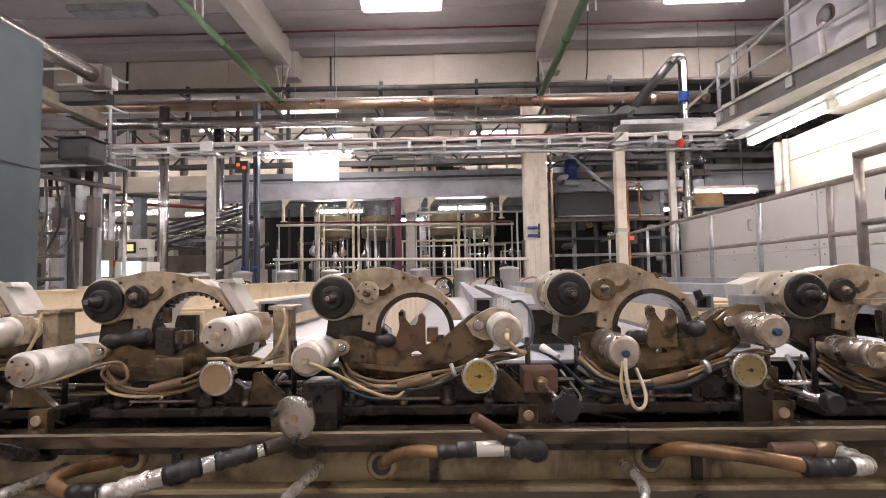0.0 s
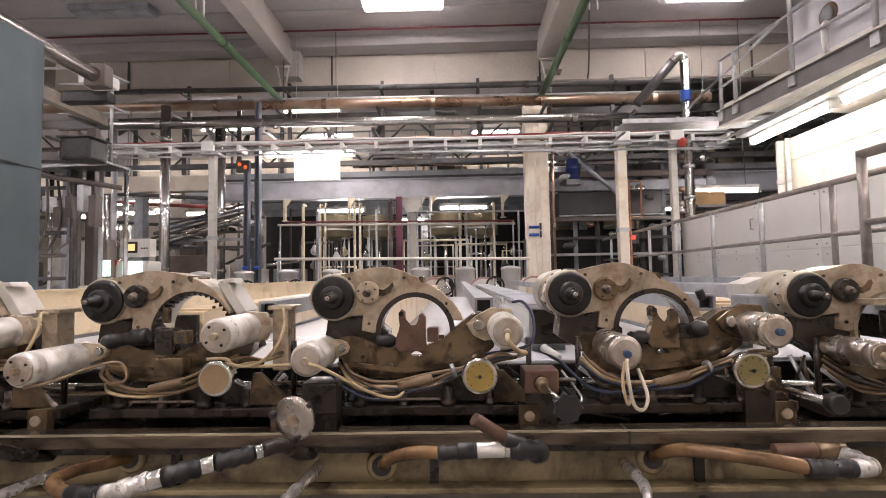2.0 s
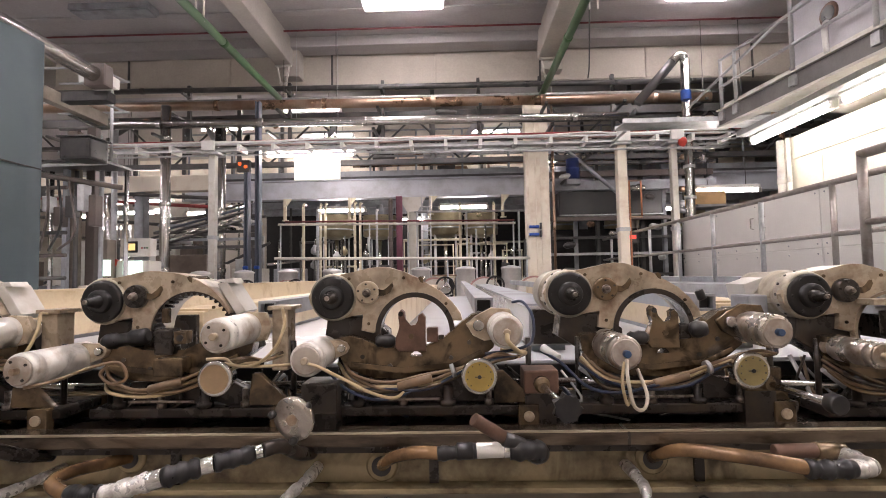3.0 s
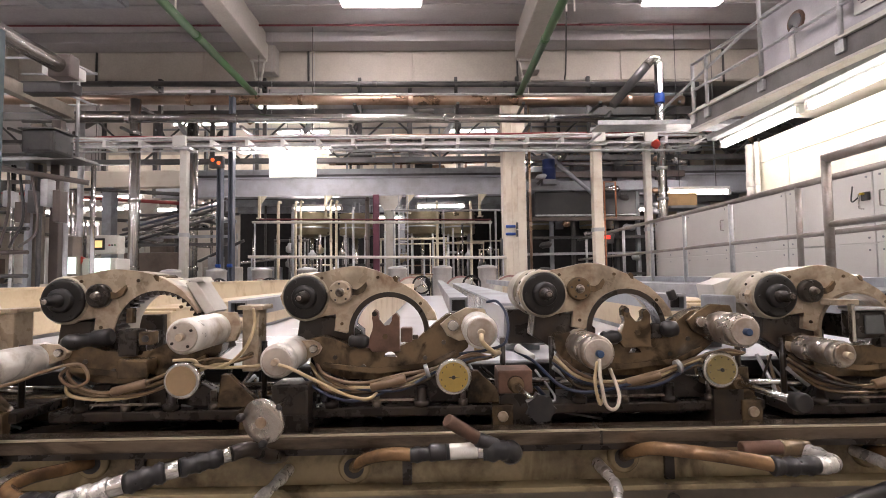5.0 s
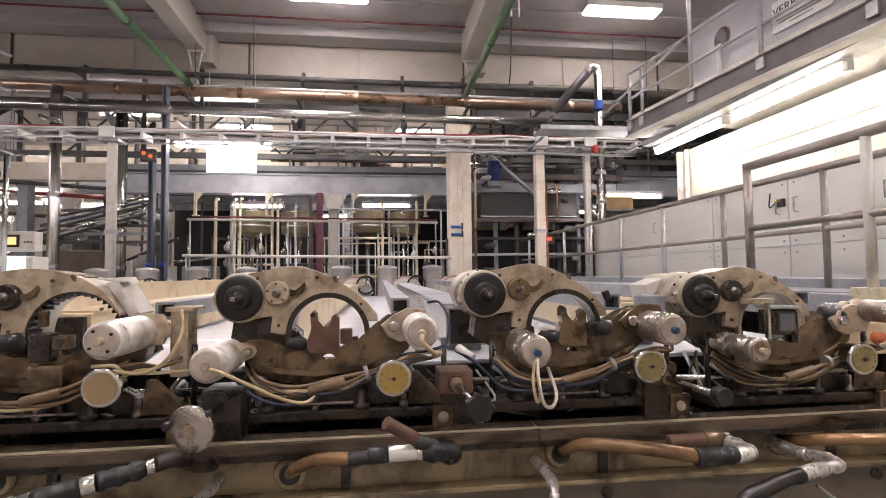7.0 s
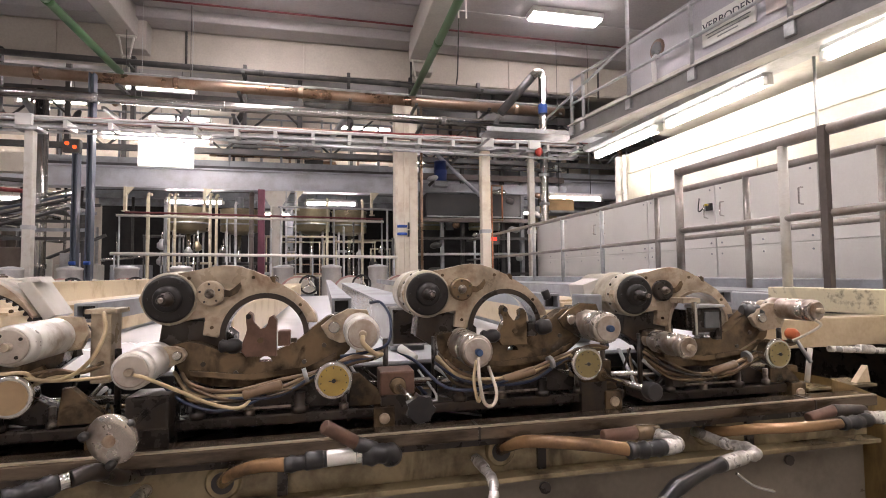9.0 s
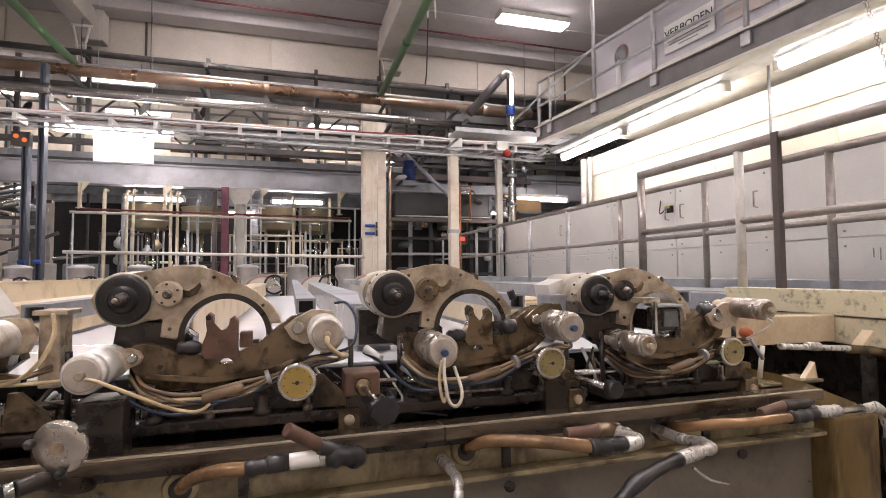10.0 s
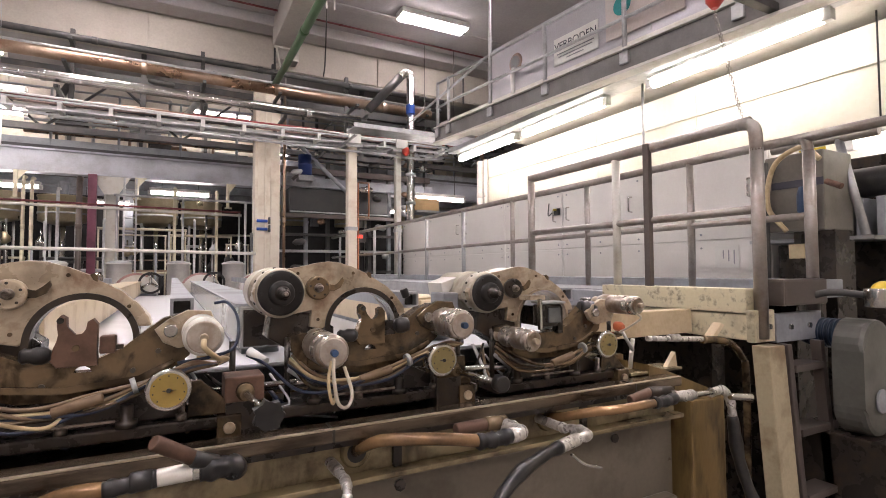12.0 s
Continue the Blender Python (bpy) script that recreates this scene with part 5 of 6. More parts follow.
        part("air_hose", tube(B(), pts, 0.0048, 8, 5), m, ob)
    part("hose_sleeve", cyl(B(), (0.19, -0.047, -0.232), (0.28, -0.048, -0.21), 0.012, 12, 0.003), BROWNHOSE, ob)
    part("hose_clip", cyl(B(), (0.33, -0.035, -0.195), (0.34, -0.034, -0.192), 0.018, 12), GALV, ob)
    if style == "b":
        part("loop_hose", tube(B(), [(-0.01, -0.165, -0.15), (0.02, -0.18, -0.156), (0.07, -0.15, -0.19), (0.13, -0.1, -0.235), (0.18, -0.07, -0.255), (0.205, -0.05, -0.245), (0.215, -0.045, -0.215)], 0.0043, 8, 6), YELLOWHOSE, ob, "yellow air hose")
        part("loop_hose", tube(B(), [(0.0, -0.04, -0.185), (0.06, -0.06, -0.235), (0.14, -0.06, -0.262), (0.22, -0.05, -0.245), (0.26, -0.045, -0.21)], 0.004, 8, 6), BLUEHOSE, ob, "dark blue air hose")
        part("loop_hose", tube(B(), [(0.468, -0.155, -0.088), (0.47, -0.165, -0.105), (0.5, -0.12, -0.135), (0.52, -0.06, -0.145), (0.46, -0.04, -0.14)], 0.006, 8, 6), YELLOWHOSE, ob, "yellow air hose")
        part("loop_hose", tube(B(), [(0.5, 0.03, -0.02), (0.53, 0.02, -0.02), (0.55, -0.02, -0.06), (0.54, -0.05, -0.12), (0.49, -0.05, -0.14), (0.42, -0.04, -0.15)], 0.004, 8, 6), BLUEHOSE, ob, "dark blue air hose")
    elif style == "c":
        part("loop_hose", tube(B(), [(0.085, -0.165, -0.15), (0.08, -0.185, -0.19), (0.09, -0.19, -0.25), (0.115, -0.18, -0.262), (0.132, -0.16, -0.235), (0.125, -0.12, -0.18)], 0.0043, 8, 6), WHITEHOSE, ob, "pale looped air hose")
        part("loop_hose", tube(B(), [(0.08, -0.165, -0.155), (0.07, -0.175, -0.2), (0.078, -0.18, -0.25), (0.09, -0.17, -0.235)], 0.004, 8, 6), YELLOWHOSE, ob, "yellow air hose")
        part("loop_hose", tube(B(), [(-0.08, 0.06, -0.16), (-0.04, 0.0, -0.18), (0.02, -0.06, -0.235), (0.1, -0.06, -0.25), (0.2, -0.055, -0.232)], 0.0043, 8, 6), BLUEHOSE, ob, "dark blue air hose")
        part("top_knob", cyl(B(), (0.355, 0.02, -0.02), (0.345, 0.02, 0.005), 0.012, 12, 0.003), BLACK, ob)
        part("cable_tie", cyl(B(), (-0.075, 0.06, -0.15), (-0.04, 0.02, -0.175), 0.012, 10), SHADE, ob)
    elif style == "a":
        part("loop_hose", tube(B(), [(0.53, 0.0, -0.03), (0.545, -0.04, -0.03), (0.555, -0.06, -0.07), (0.53, -0.07, -0.13), (0.47, -0.06, -0.17), (0.38, -0.05, -0.165)], 0.0045, 8, 6), YELLOWHOSE, ob, "pale yellow air hose")
        part("loop_hose", tube(B(), [(0.66, 0.0, -0.14), (0.6, -0.05, -0.165), (0.5, -0.06, -0.172), (0.42, -0.05, -0.17), (0.39, -0.04, -0.155), (0.34, -0.04, -0.155)], 0.0043, 8, 6), YELLOWHOSE, ob, "yellow air hose")
        part("loop_hose", tube(B(), [(-0.01, -0.21, -0.19), (0.02, -0.15, -0.185), (0.06, -0.08, -0.165), (0.11, -0.05, -0.16), (0.13, -0.05, -0.2), (0.09, -0.05, -0.215), (0.06, -0.05, -0.19), (0.08, -0.05, -0.165)], 0.0043, 8, 6), BROWNHOSE, ob, "brown looped air hose")
    else:
        part("loop_hose", tube(B(), [(0.462, -0.155, -0.074), (0.47, -0.165, -0.09), (0.455, -0.13, -0.12), (0.44, -0.1, -0.14)], 0.004, 8, 6), WHITEHOSE, ob, "pale air hose")
        part("red_cap", lathe(B(), (0.47, -0.09, -0.125), (0.47, -0.05, -0.125), [(0, 0.008), (0.3, 0.017), (0.8, 0.017), (1, 0.006)], 14), REDCAP, ob, "orange-red fitting")
        part("cylinder_stem", cyl(B(), (0.038, 0.03, -0.137), (0.038, 0.3, -0.137), 0.017, 14), GALV, ob)
        part("bellows", lathe(B(), (0.37, 0.02, -0.06), (0.43, 0.0, -0.066), [(0, 0.02), (0.15, 0.028), (0.3, 0.021), (0.45, 0.028), (0.6, 0.021), (0.75, 0.028), (1, 0.02)], 16), BLACK, ob, "black bellows")
        part("end_strut", cyl(B(), (0.56, -0.05, -0.22), (0.53, -0.02, -0.14), 0.006, 8), GALV, ob)
    if style == "d":
        part("visor", plate(B(), [(-0.11, 0.03), (-0.05, 0.05), (-0.045, 0.036), (-0.1, -0.02)], 0.16, 0.26, 0.003), LEDWHITE, ob)
        part("catch_pan", box(B(), (-0.13, 0.1, -0.06), (-0.075, 0.2, 0.0), 0.006), GREYPAINT, ob)
    return ob


print_head(0, HUBS[0], face="beige", style="a", seed=2)
print_head(1, HUBS[1], face="beige", style="a", seed=3)
print_head(2, HUBS[2], face="beige", style="a", seed=4)
print_head(3, HUBS[3], face="yellow", style="b", seed=5)
print_head(4, HUBS[4], face="olive", style="c", seed=6)
print_head(5, HUBS[5] - 0.007, z=1.472, face="olive", style="d", seed=7)

rr = random.Random(19)
for k, x in enumerate(HUBS):
    ob = thing("cable_bundle", "greasy dark cables and thin rods under a printing unit", "cables", x, 1.42, 1.13, "cable bundles")
    for j in range(9):
        x0 = rr.uniform(-0.08, 0.5)
        pts = [(x0, rr.uniform(0.0, 0.1), rr.uniform(0.1, 0.18)), (x0 + rr.uniform(-0.06, 0.1), rr.uniform(-0.08, 0.05), rr.uniform(0.05, 0.11)), (x0 + rr.uniform(-0.1, 0.2), rr.uniform(-0.06, 0.05), rr.uniform(0.03, 0.08)), (x0 + rr.uniform(-0.1, 0.25), rr.uniform(-0.02, 0.06), rr.uniform(0.0, 0.02))]
        part("cable", tube(B(), pts, rr.uniform(0.003, 0.007), 7, 5), (BLACK, BROWNHOSE, GALV, DARKIRON, BLUEHOSE, STEEL)[j % 6], ob)
    for j in range(4):
        x0 = rr.uniform(-0.05, 0.45)
        part("rod", cyl(B(), (x0, -0.03, 0.02), (x0 + rr.uniform(-0.1, 0.12), 0.03, 0.17), 0.006, 8), (STEEL, GRIME, GALV, DARKIRON)[j], ob)

# heads on the far side of the machine
far = thing("far_printing_unit", "small far print head with a pale hood and black wheel", "print head", -2.6, 6.75, 1.3, "far print heads")
part("hood", plate(B(), arc(0.1, 0.0, 0.23, 0, 180, 16), 0, 0.2, 0.01), LEDWHITE, far)
part("hood_stripe", plate(B(), arc(0.1, 0.0, 0.235, 60, 150, 10) + list(reversed(arc(0.1, 0.0, 0.21, 60, 150, 10))), -0.01, -0.002), mat("dull pink enamel", (0.4, 0.24, 0.22), 0.5), far, "dull reddish hood edge")
bm = B()
spoke(bm, 0.24, 0.12, 0.1, 0.125, -0.08, -0.05, 8, False)
part("handwheel", bm, BLACK, far, "black spoked handwheel")
for a in range(3):
    t = radians(90 + 120 * a)
    part("spoke", cyl(B(), (0.24, -0.065, 0.12), (0.24 + 0.11 * math.cos(t), -0.065, 0.12 + 0.11 * math.sin(t)), 0.012, 8), STEEL, far)
part("pedestal", box(B(), (-0.1, 0.02, -0.3), (0.3, 0.18, 0.0), 0.01), GREYPAINT, far)
for k in range(1, 8):
    copy_thing(far, pose(-2.6 + 0.66 * k, 6.75, 1.3))

# ---- adjusters between the heads ----
ob = thing("hand_wheel", "round beige hand wheel with three black knobs", "hand wheel", 0.072, 1.08, 1.232)
part("disc", lathe(B(), (0, 0, 0), (0.004, 0.014, 0.002), [(0, 0.034), (0.1, 0.048), (0.5, 0.05), (1, 0.048)], 36), ALUDARK, ob)
part("hub", cyl(B(), (0, -0.004, 0), (0, 0.0, 0), 0.012, 16), HEADPAINT, ob)
for a in (40, 165, 275):
    part("knob", lathe(B(), (0.045 * math.cos(radians(a)), -0.012, 0.045 * math.sin(radians(a))), (0.045 * math.cos(radians(a)), 0.01, 0.045 * math.sin(radians(a))), [(0, 0.004), (0.3, 0.009), (0.7, 0.009), (1, 0.006)], 12), BLACK, ob)
part("spindle", cyl(B(), (0.004, 0.014, 0.002), (0.012, 0.2, 0.012), 0.009, 12), STEEL, ob)
part("bearing_block", box(B(), (-0.03, 0.16, -0.03), (0.06, 0.26, 0.045), 0.006), DARKIRON, ob)
part("foot", box(B(), (-0.02, 0.2, -0.11), (0.05, 0.27, -0.03)), DARKIRON, ob)
for x, dx, star in ((0.655, 0.02, True), (1.225, 0.03, False)):
    ob = thing("adjuster", "greasy screw adjuster with a black knob", "adjuster", x, 1.3, 1.262, "screw adjusters")
    part("block", box(B(), (-0.045, 0, -0.03), (0.045, 0.09, 0.03), 0.005), RUST if star else GRIME, ob)
    part("collar", lathe(B(), (0, 0, -0.004), (0, -0.03, -0.008), [(0, 0.022), (0.5, 0.02), (0.55, 0.015), (1, 0.014)], 16), GRIME, ob)
    part("screw", cyl(B(), (0, -0.02, -0.006), (dx, -0.2, -0.012), 0.008, 12), STEEL, ob)
    bm = B()
    n = 7
    plate(bm, [((0.034 if k % 2 == 0 else 0.024) * math.cos(math.pi * k / n) + dx, (0.034 if k % 2 == 0 else 0.024) * math.sin(math.pi * k / n) - 0.012) for k in range(2 * n)], -0.225, -0.2, 0.004)
    part("star_knob" if star else "knob", bm if star else cyl(bm and B(), (dx, -0.22, -0.012), (dx, -0.19, -0.012), 0.022, 16, 0.004), BLACK, ob, "black plastic knob")
    part("foot", box(B(), (-0.04, 0.02, -0.134), (0.04, 0.09, -0.03)), DARKIRON, ob)

# ---- hoses and pipes along the trough ----
def flange(x, z, r=0.042):
    ob = thing("hose_port", "round steel port in the side panel", "port", x, 1.33, z, "hose ports")
    part("ring", lathe(B(), (0, 0, 0), (0, -0.012, 0), [(0, r), (0.4, r), (1, r - 0.006)], 28), TROUGH, ob)
    part("hole", cyl(B(), (0, -0.0145, 0), (0, -0.0125, 0), r * 0.62, 24), BLACK, ob)


for x in (-2.49, -1.8, -1.12):
    flange(x, 1.055)
for x, z in ((-0.445, 1.07), (0.232, 1.045), (0.94, 1.058), (1.595, 1.058)):
    flange(x, z)


def hose(name, label, pieces):
    """A hose line made of pieces: kind, radius, points."""
    ob = thing(name, label, "hose")
    for kind, m, r, pts in pieces:
        r = r * 0.74
        lump = (lambda f, r=r, s=len(kind) + pts[0][0]: r * (1 + 0.1 * math.sin(f * 17 + s * 9) + 0.07 * math.sin(f * 41 + s * 5))) if m in (BLACK, BRAID) else r
        part(kind, tube(B(), pts, lump, 16, 8) if len(pts) > 2 else cyl(B(), pts[0], pts[1], r, 18, min(0.004, r * 0.2)), m, ob)
    return ob


for dx in (0.0, -0.69, -1.38):
    hose("drain_hose", "bent copper hose with black wrap and braided silver coupling", [
        ("copper_bend", HOSECOPPER, 0.021, [(-0.445 + dx, 1.33, 1.07), (-0.455 + dx, 1.24, 1.085), (-0.47 + dx, 1.15, 1.1), (-0.455 + dx, 1.07, 1.105), (-0.4 + dx, 1.03, 1.1), (-0.35 + dx, 1.02, 1.1)]),
        ("black_wrap", BLACK, 0.024, [(-0.385 + dx, 1.025, 1.1), (-0.34 + dx, 1.015, 1.101), (-0.29 + dx, 1.0, 1.108)]),
        ("braided_hose", BRAID, 0.026, [(-0.3 + dx, 1.0, 1.103), (-0.25 + dx, 1.0, 1.118), (-0.2 + dx, 1.01, 1.13)]),
        ("hose_clamp", CHROME, 0.0275, [(-0.205 + dx, 1.008, 1.129), (-0.175 + dx, 1.015, 1.136)]),
        ("black_sleeve", BLACK, 0.028, [(-0.175 + dx, 1.015, 1.135), (-0.14 + dx, 1.025, 1.142), (-0.11 + dx, 1.04, 1.147)]),
        ("hose_clamp", CHROME, 0.025, [(-0.112 + dx, 1.04, 1.147), (-0.085 + dx, 1.05, 1.15)]),
        ("black_sleeve", BLACK, 0.025, [(-0.085 + dx, 1.05, 1.15), (-0.05 + dx, 1.07, 1.154), (-0.015 + dx, 1.09, 1.158)]),
        ("hose_clamp", CHROME, 0.021, [(-0.016 + dx, 1.09, 1.158), (0.0 + dx, 1.1, 1.16)]),
        ("elbow", DARKIRON, 0.022, [(0.0 + dx, 1.1, 1.16), (0.03 + dx, 1.13, 1.16), (0.05 + dx, 1.2, 1.12), (0.055 + dx, 1.29, 1.09)]),
    ])
hose("drain_hose", "brown hose with black wrap and silver coupling", [
    ("brown_hose", HOSECOPPER, 0.02, [(0.232, 1.33, 1.045), (0.245, 1.26, 1.07), (0.28, 1.18, 1.115), (0.34, 1.13, 1.143), (0.41, 1.1, 1.15)]),
    ("black_wrap", BLACK, 0.021, [(0.39, 1.1, 1.15), (0.44, 1.1, 1.153), (0.48, 1.1, 1.156)]),
    ("wrap_bulge", BLACK, 0.025, [(0.432, 1.1, 1.155), (0.47, 1.1, 1.156)]),
    ("silver_sleeve", ALU, 0.023, [(0.475, 1.1, 1.156), (0.545, 1.1, 1.158)]),
    ("clamp", CHROME, 0.025, [(0.535, 1.1, 1.158), (0.552, 1.1, 1.158)]),
    ("elbow", BLACK, 0.03, [(0.55, 1.1, 1.158), (0.59, 1.1, 1.157), (0.615, 1.12, 1.145), (0.62, 1.18, 1.12), (0.62, 1.31, 1.09)]),
    ("branch", BLACK, 0.022, [(0.58, 1.1, 1.165), (0.535, 1.09, 1.185)]),
    ("stub_pipe", RUST, 0.02, [(0.54, 1.095, 1.183), (0.47, 1.06, 1.235)]),
])
hose("drain_hose", "long copper-coloured hose ending in a silver elbow", [
    ("copper_hose", HOSECOPPER, 0.021, [(0.94, 1.33, 1.058), (0.935, 1.26, 1.09), (0.945, 1.17, 1.13), (0.99, 1.12, 1.142), (1.08, 1.08, 1.14), (1.17, 1.05, 1.13)]),
    ("black_wrap", BLACK, 0.025, [(1.155, 1.05, 1.13), (1.2, 1.05, 1.128), (1.255, 1.05, 1.13)]),
    ("elbow", BRAID, 0.024, [(1.25, 1.05, 1.13), (1.285, 1.055, 1.128), (1.305, 1.09, 1.125), (1.3, 1.15, 1.125)]),
    ("stub_pipe", RUST, 0.022, [(1.15, 1.15, 1.132), (1.25, 1.15, 1.134)]),
    ("coupling", GRIME, 0.026, [(1.24, 1.15, 1.134), (1.31, 1.155, 1.13)]),
])
hose("drain_hose", "copper-coloured hose running to a silver valve", [
    ("copper_hose", HOSECOPPER, 0.02, [(1.595, 1.33, 1.058), (1.6, 1.25, 1.08), (1.63, 1.17, 1.108), (1.74, 1.14, 1.112), (1.9, 1.14, 1.112)]),
    ("black_wrap", BLACK, 0.024, [(1.88, 1.14, 1.112), (1.94, 1.14, 1.112), (2.0, 1.15, 1.112)]),
    ("stub_pipe", RUST, 0.022, [(1.84, 1.2, 1.112), (1.94, 1.2, 1.13)]),
    ("coupling", DARKIRON, 0.026, [(1.93, 1.2, 1.128), (2.02, 1.18, 1.125)]),
    ("silver_valve", BRAID, 0.024, [(2.0, 1.16, 1.115), (2.06, 1.16, 1.11), (2.12, 1.17, 1.105)]),
    ("nipple", STEEL, 0.014, [(2.1, 1.17, 1.105), (2.3, 1.2, 1.09)]),
    ("silver_elbow", BRAID, 0.022, [(2.26, 1.2, 1.09), (2.33, 1.2, 1.09), (2.37, 1.2, 1.05), (2.385, 1.2, 0.98)]),
    ("black_hose", BLACK, 0.03, [(2.38, 1.2, 0.99), (2.41, 1.19, 0.8), (2.5, 1.15, 0.5), (2.55, 1.1, 0.03)]),
    ("tee", STEEL, 0.018, [(2.34, 1.18, 1.07), (2.44, 1.16, 1.06)]),
])
for x in (-1.32, -0.63, 0.06, 0.872):
    hose("low_elbow", "small silver pipe elbow leaving the panel", [
        ("nut", BRAID, 0.02, [(x, 1.335, 1.04), (x, 1.25, 1.043)]),
        ("elbow", BRAID, 0.017, [(x, 1.26, 1.042), (x, 1.2, 1.04), (x - 0.01, 1.15, 1.03), (x - 0.02, 1.13, 0.98), (x - 0.02, 1.13, 0.9)] if x > 0.5 else [(x, 1.26, 1.045), (x - 0.005, 1.2, 1.045), (x - 0.02, 1.13, 1.04), (x - 0.05, 1.08, 1.0), (x - 0.07, 1.06, 0.9)]),
        ("hose", BLACK, 0.02, [(x - 0.02, 1.13, 0.92), (x - 0.02, 1.13, 0.4), (x - 0.02, 1.2, 0.03)] if x > 0.5 else [(x - 0.07, 1.06, 0.92), (x - 0.08, 1.06, 0.4), (x - 0.08, 1.15, 0.03)]),
    ])
hose("low_elbow", "silver ball valve with a lever and thick black hose", [
    ("nipple", BRAID, 0.02, [(1.56, 1.335, 1.06), (1.565, 1.2, 1.06)]),
    ("elbow", BRAID, 0.02, [(1.565, 1.22, 1.06), (1.57, 1.14, 1.07), (1.555, 1.1, 1.07), (1.5, 1.09, 1.07)]),
    ("valve_body", BRAID, 0.024, [(1.51, 1.09, 1.07), (1.41, 1.06, 1.07)]),
    ("lever", STEEL, 0.006, [(1.46, 1.06, 1.045), (1.5, 1.05, 1.015), (1.55, 1.04, 1.0)]),
    ("black_hose", BLACK, 0.022, [(1.42, 1.062, 1.07), (1.33, 1.03, 1.068), (1.2, 0.97, 1.055), (1.08, 0.9, 1.0), (1.0, 0.86, 0.85), (0.96, 0.85, 0.03)]),
])

# ---- end of the machine and the service platform ----
YSTAIN = mat("yellow-brown stained sheet", (0.21, 0.14, 0.055), 0.32, 0.1, (0.05, 0.03, 0.015), 0.9, 7, 60, 0.15, stretch=(2, 2, 0.5))
ob = thing("machine_end_stand", "yellow-brown stained end frame of the machine", "machine frame")
part("upright", box(B(), (2.255, 1.28, 0), (2.46, 1.5, 1.04), 0.01), YSTAIN, ob)
part("slope", plate(B(), [(2.07, 1.19), (2.15, 1.165), (2.4, 1.072), (2.46, 1.042), (2.255, 1.042), (2.07, 1.13)], 1.315, 1.54, 0.004), YSTAIN, ob)
part("side_sheet", box(B(), (2.222, 1.4, 0), (2.25, 6.9, 1.04)), GRIME, ob)
part("bracket", plate(B(), [(1.98, 1.155), (2.26, 1.155), (2.26, 1.165), (1.98, 1.165)], 1.32, 1.42, 0.002), TROUGH, ob)
part("bracket_gusset", plate(B(), [(2.2, 1.165), (2.26, 1.165), (2.25, 1.22)], 1.34, 1.36, 0.002), BEAM, ob)
part("bracket_strut", cyl(B(), (2.02, 1.36, 1.175), (2.06, 1.38, 1.28), 0.008, 8), LEDWHITE, ob)
hose("spray_line", "silver pipe with a long curved brown hose", [
    ("silver_pipe", BRAID, 0.014, [(2.08, 1.33, 1.285), (2.42, 1.33, 1.26)]),
    ("tap", BRAID, 0.02, [(2.2, 1.33, 1.28), (2.26, 1.33, 1.275)]),
    ("brown_hose", GRIME, 0.022, [(2.4, 1.33, 1.26), (2.55, 1.33, 1.24), (2.7, 1.36, 1.17), (2.8, 1.4, 1.0), (2.85, 1.45, 0.03)]),
])
plat = thing("service_platform", "chipped cream service platform beside the machine", "platform")
part("upper_beam", box(B(), (2.65, 1.3, 1.355), (2.76, 2.12, 1.46), 0.006), CREAM, plat, "chipped cream beam")
part("long_beam", box(B(), (2.66, 2.122, 1.3), (2.76, 8.0, 1.425), 0.006), GREYPAINT, plat, "grey side beam")
part("lower_beam", box(B(), (2.66, 1.3, 1.24), (2.74, 2.0, 1.35), 0.006), CREAM, plat, "chipped cream beam")
part("end_plate", box(B(), (2.645, 1.262, 1.235), (2.79, 1.298, 1.37), 0.004), CREAM, plat)
part("gusset", plate(B(), [(2.45, 1.25), (2.48, 1.25), (2.55, 1.31), (2.53, 1.32)], 1.33, 1.37, 0.003), BEAM, plat)
part("cross_arm", box(B(), (1.98, 1.55, 1.25), (2.64, 1.62, 1.36), 0.006), BEAM, plat, "beige cross arm")
part("deck", box(B(), (2.762, 1.3, 1.395), (3.2, 8.0, 1.43)), GREYPAINT, plat)
part("grey_ledge", box(B(), (3.2, 1.32, 1.4), (3.5, 8.0, 1.49), 0.006), GREYPAINT, plat)
part("end_step", box(B(), (2.79, 1.22, 1.385), (3.14, 1.3, 1.5), 0.012), BROWNSTEEL, plat)
part("end_channel", box(B(), (2.8, 1.26, 1.225), (3.16, 1.3, 1.35), 0.006), GREYPAINT, plat)
for x, z in ((2.74, 1.3), (2.9, 1.29), (3.05, 1.29), (2.7, 1.27)):
    part("bolt", cyl(B(), (x, 1.25, z), (x, 1.262, z), 0.012, 10), STEEL, plat)
for y in (1.6, 3.5, 5.5, 7.5):
    part("leg", box(B(), (2.85, y, 0), (2.95, y + 0.1, 1.395)), DARKIRON, plat)
bm = B()
part("under_skirt", box(bm, (3.22, 1.4, 0), (3.5, 8.0, 1.4)), DARKIRON, plat)
lad = thing("platform_ladder", "cream steel ladder up to the service platform", "ladder")
GRIMYCREAM = mat("grimy cream paint", (0.42, 0.36, 0.24), 0.4, 0, (0.2, 0.14, 0.08), 0.85, 6, 70, 0.15, lift=0.55)
for x0, x1, w, m in ((2.63, 2.745, 0.07, GRIMYCREAM), (2.765, 2.8, 0.045, BROWNSTEEL), (3.02, 3.055, 0.045, BROWNSTEEL)):
    bm = box(B(), (x0, 1.2, 0), (x1, 1.2 + w, 1.228), 0.005)
    for v in bm.verts:
        v.co.y -= 0.08 * (1 - v.co.z / 1.228)
    part("stile", bm, m, lad)
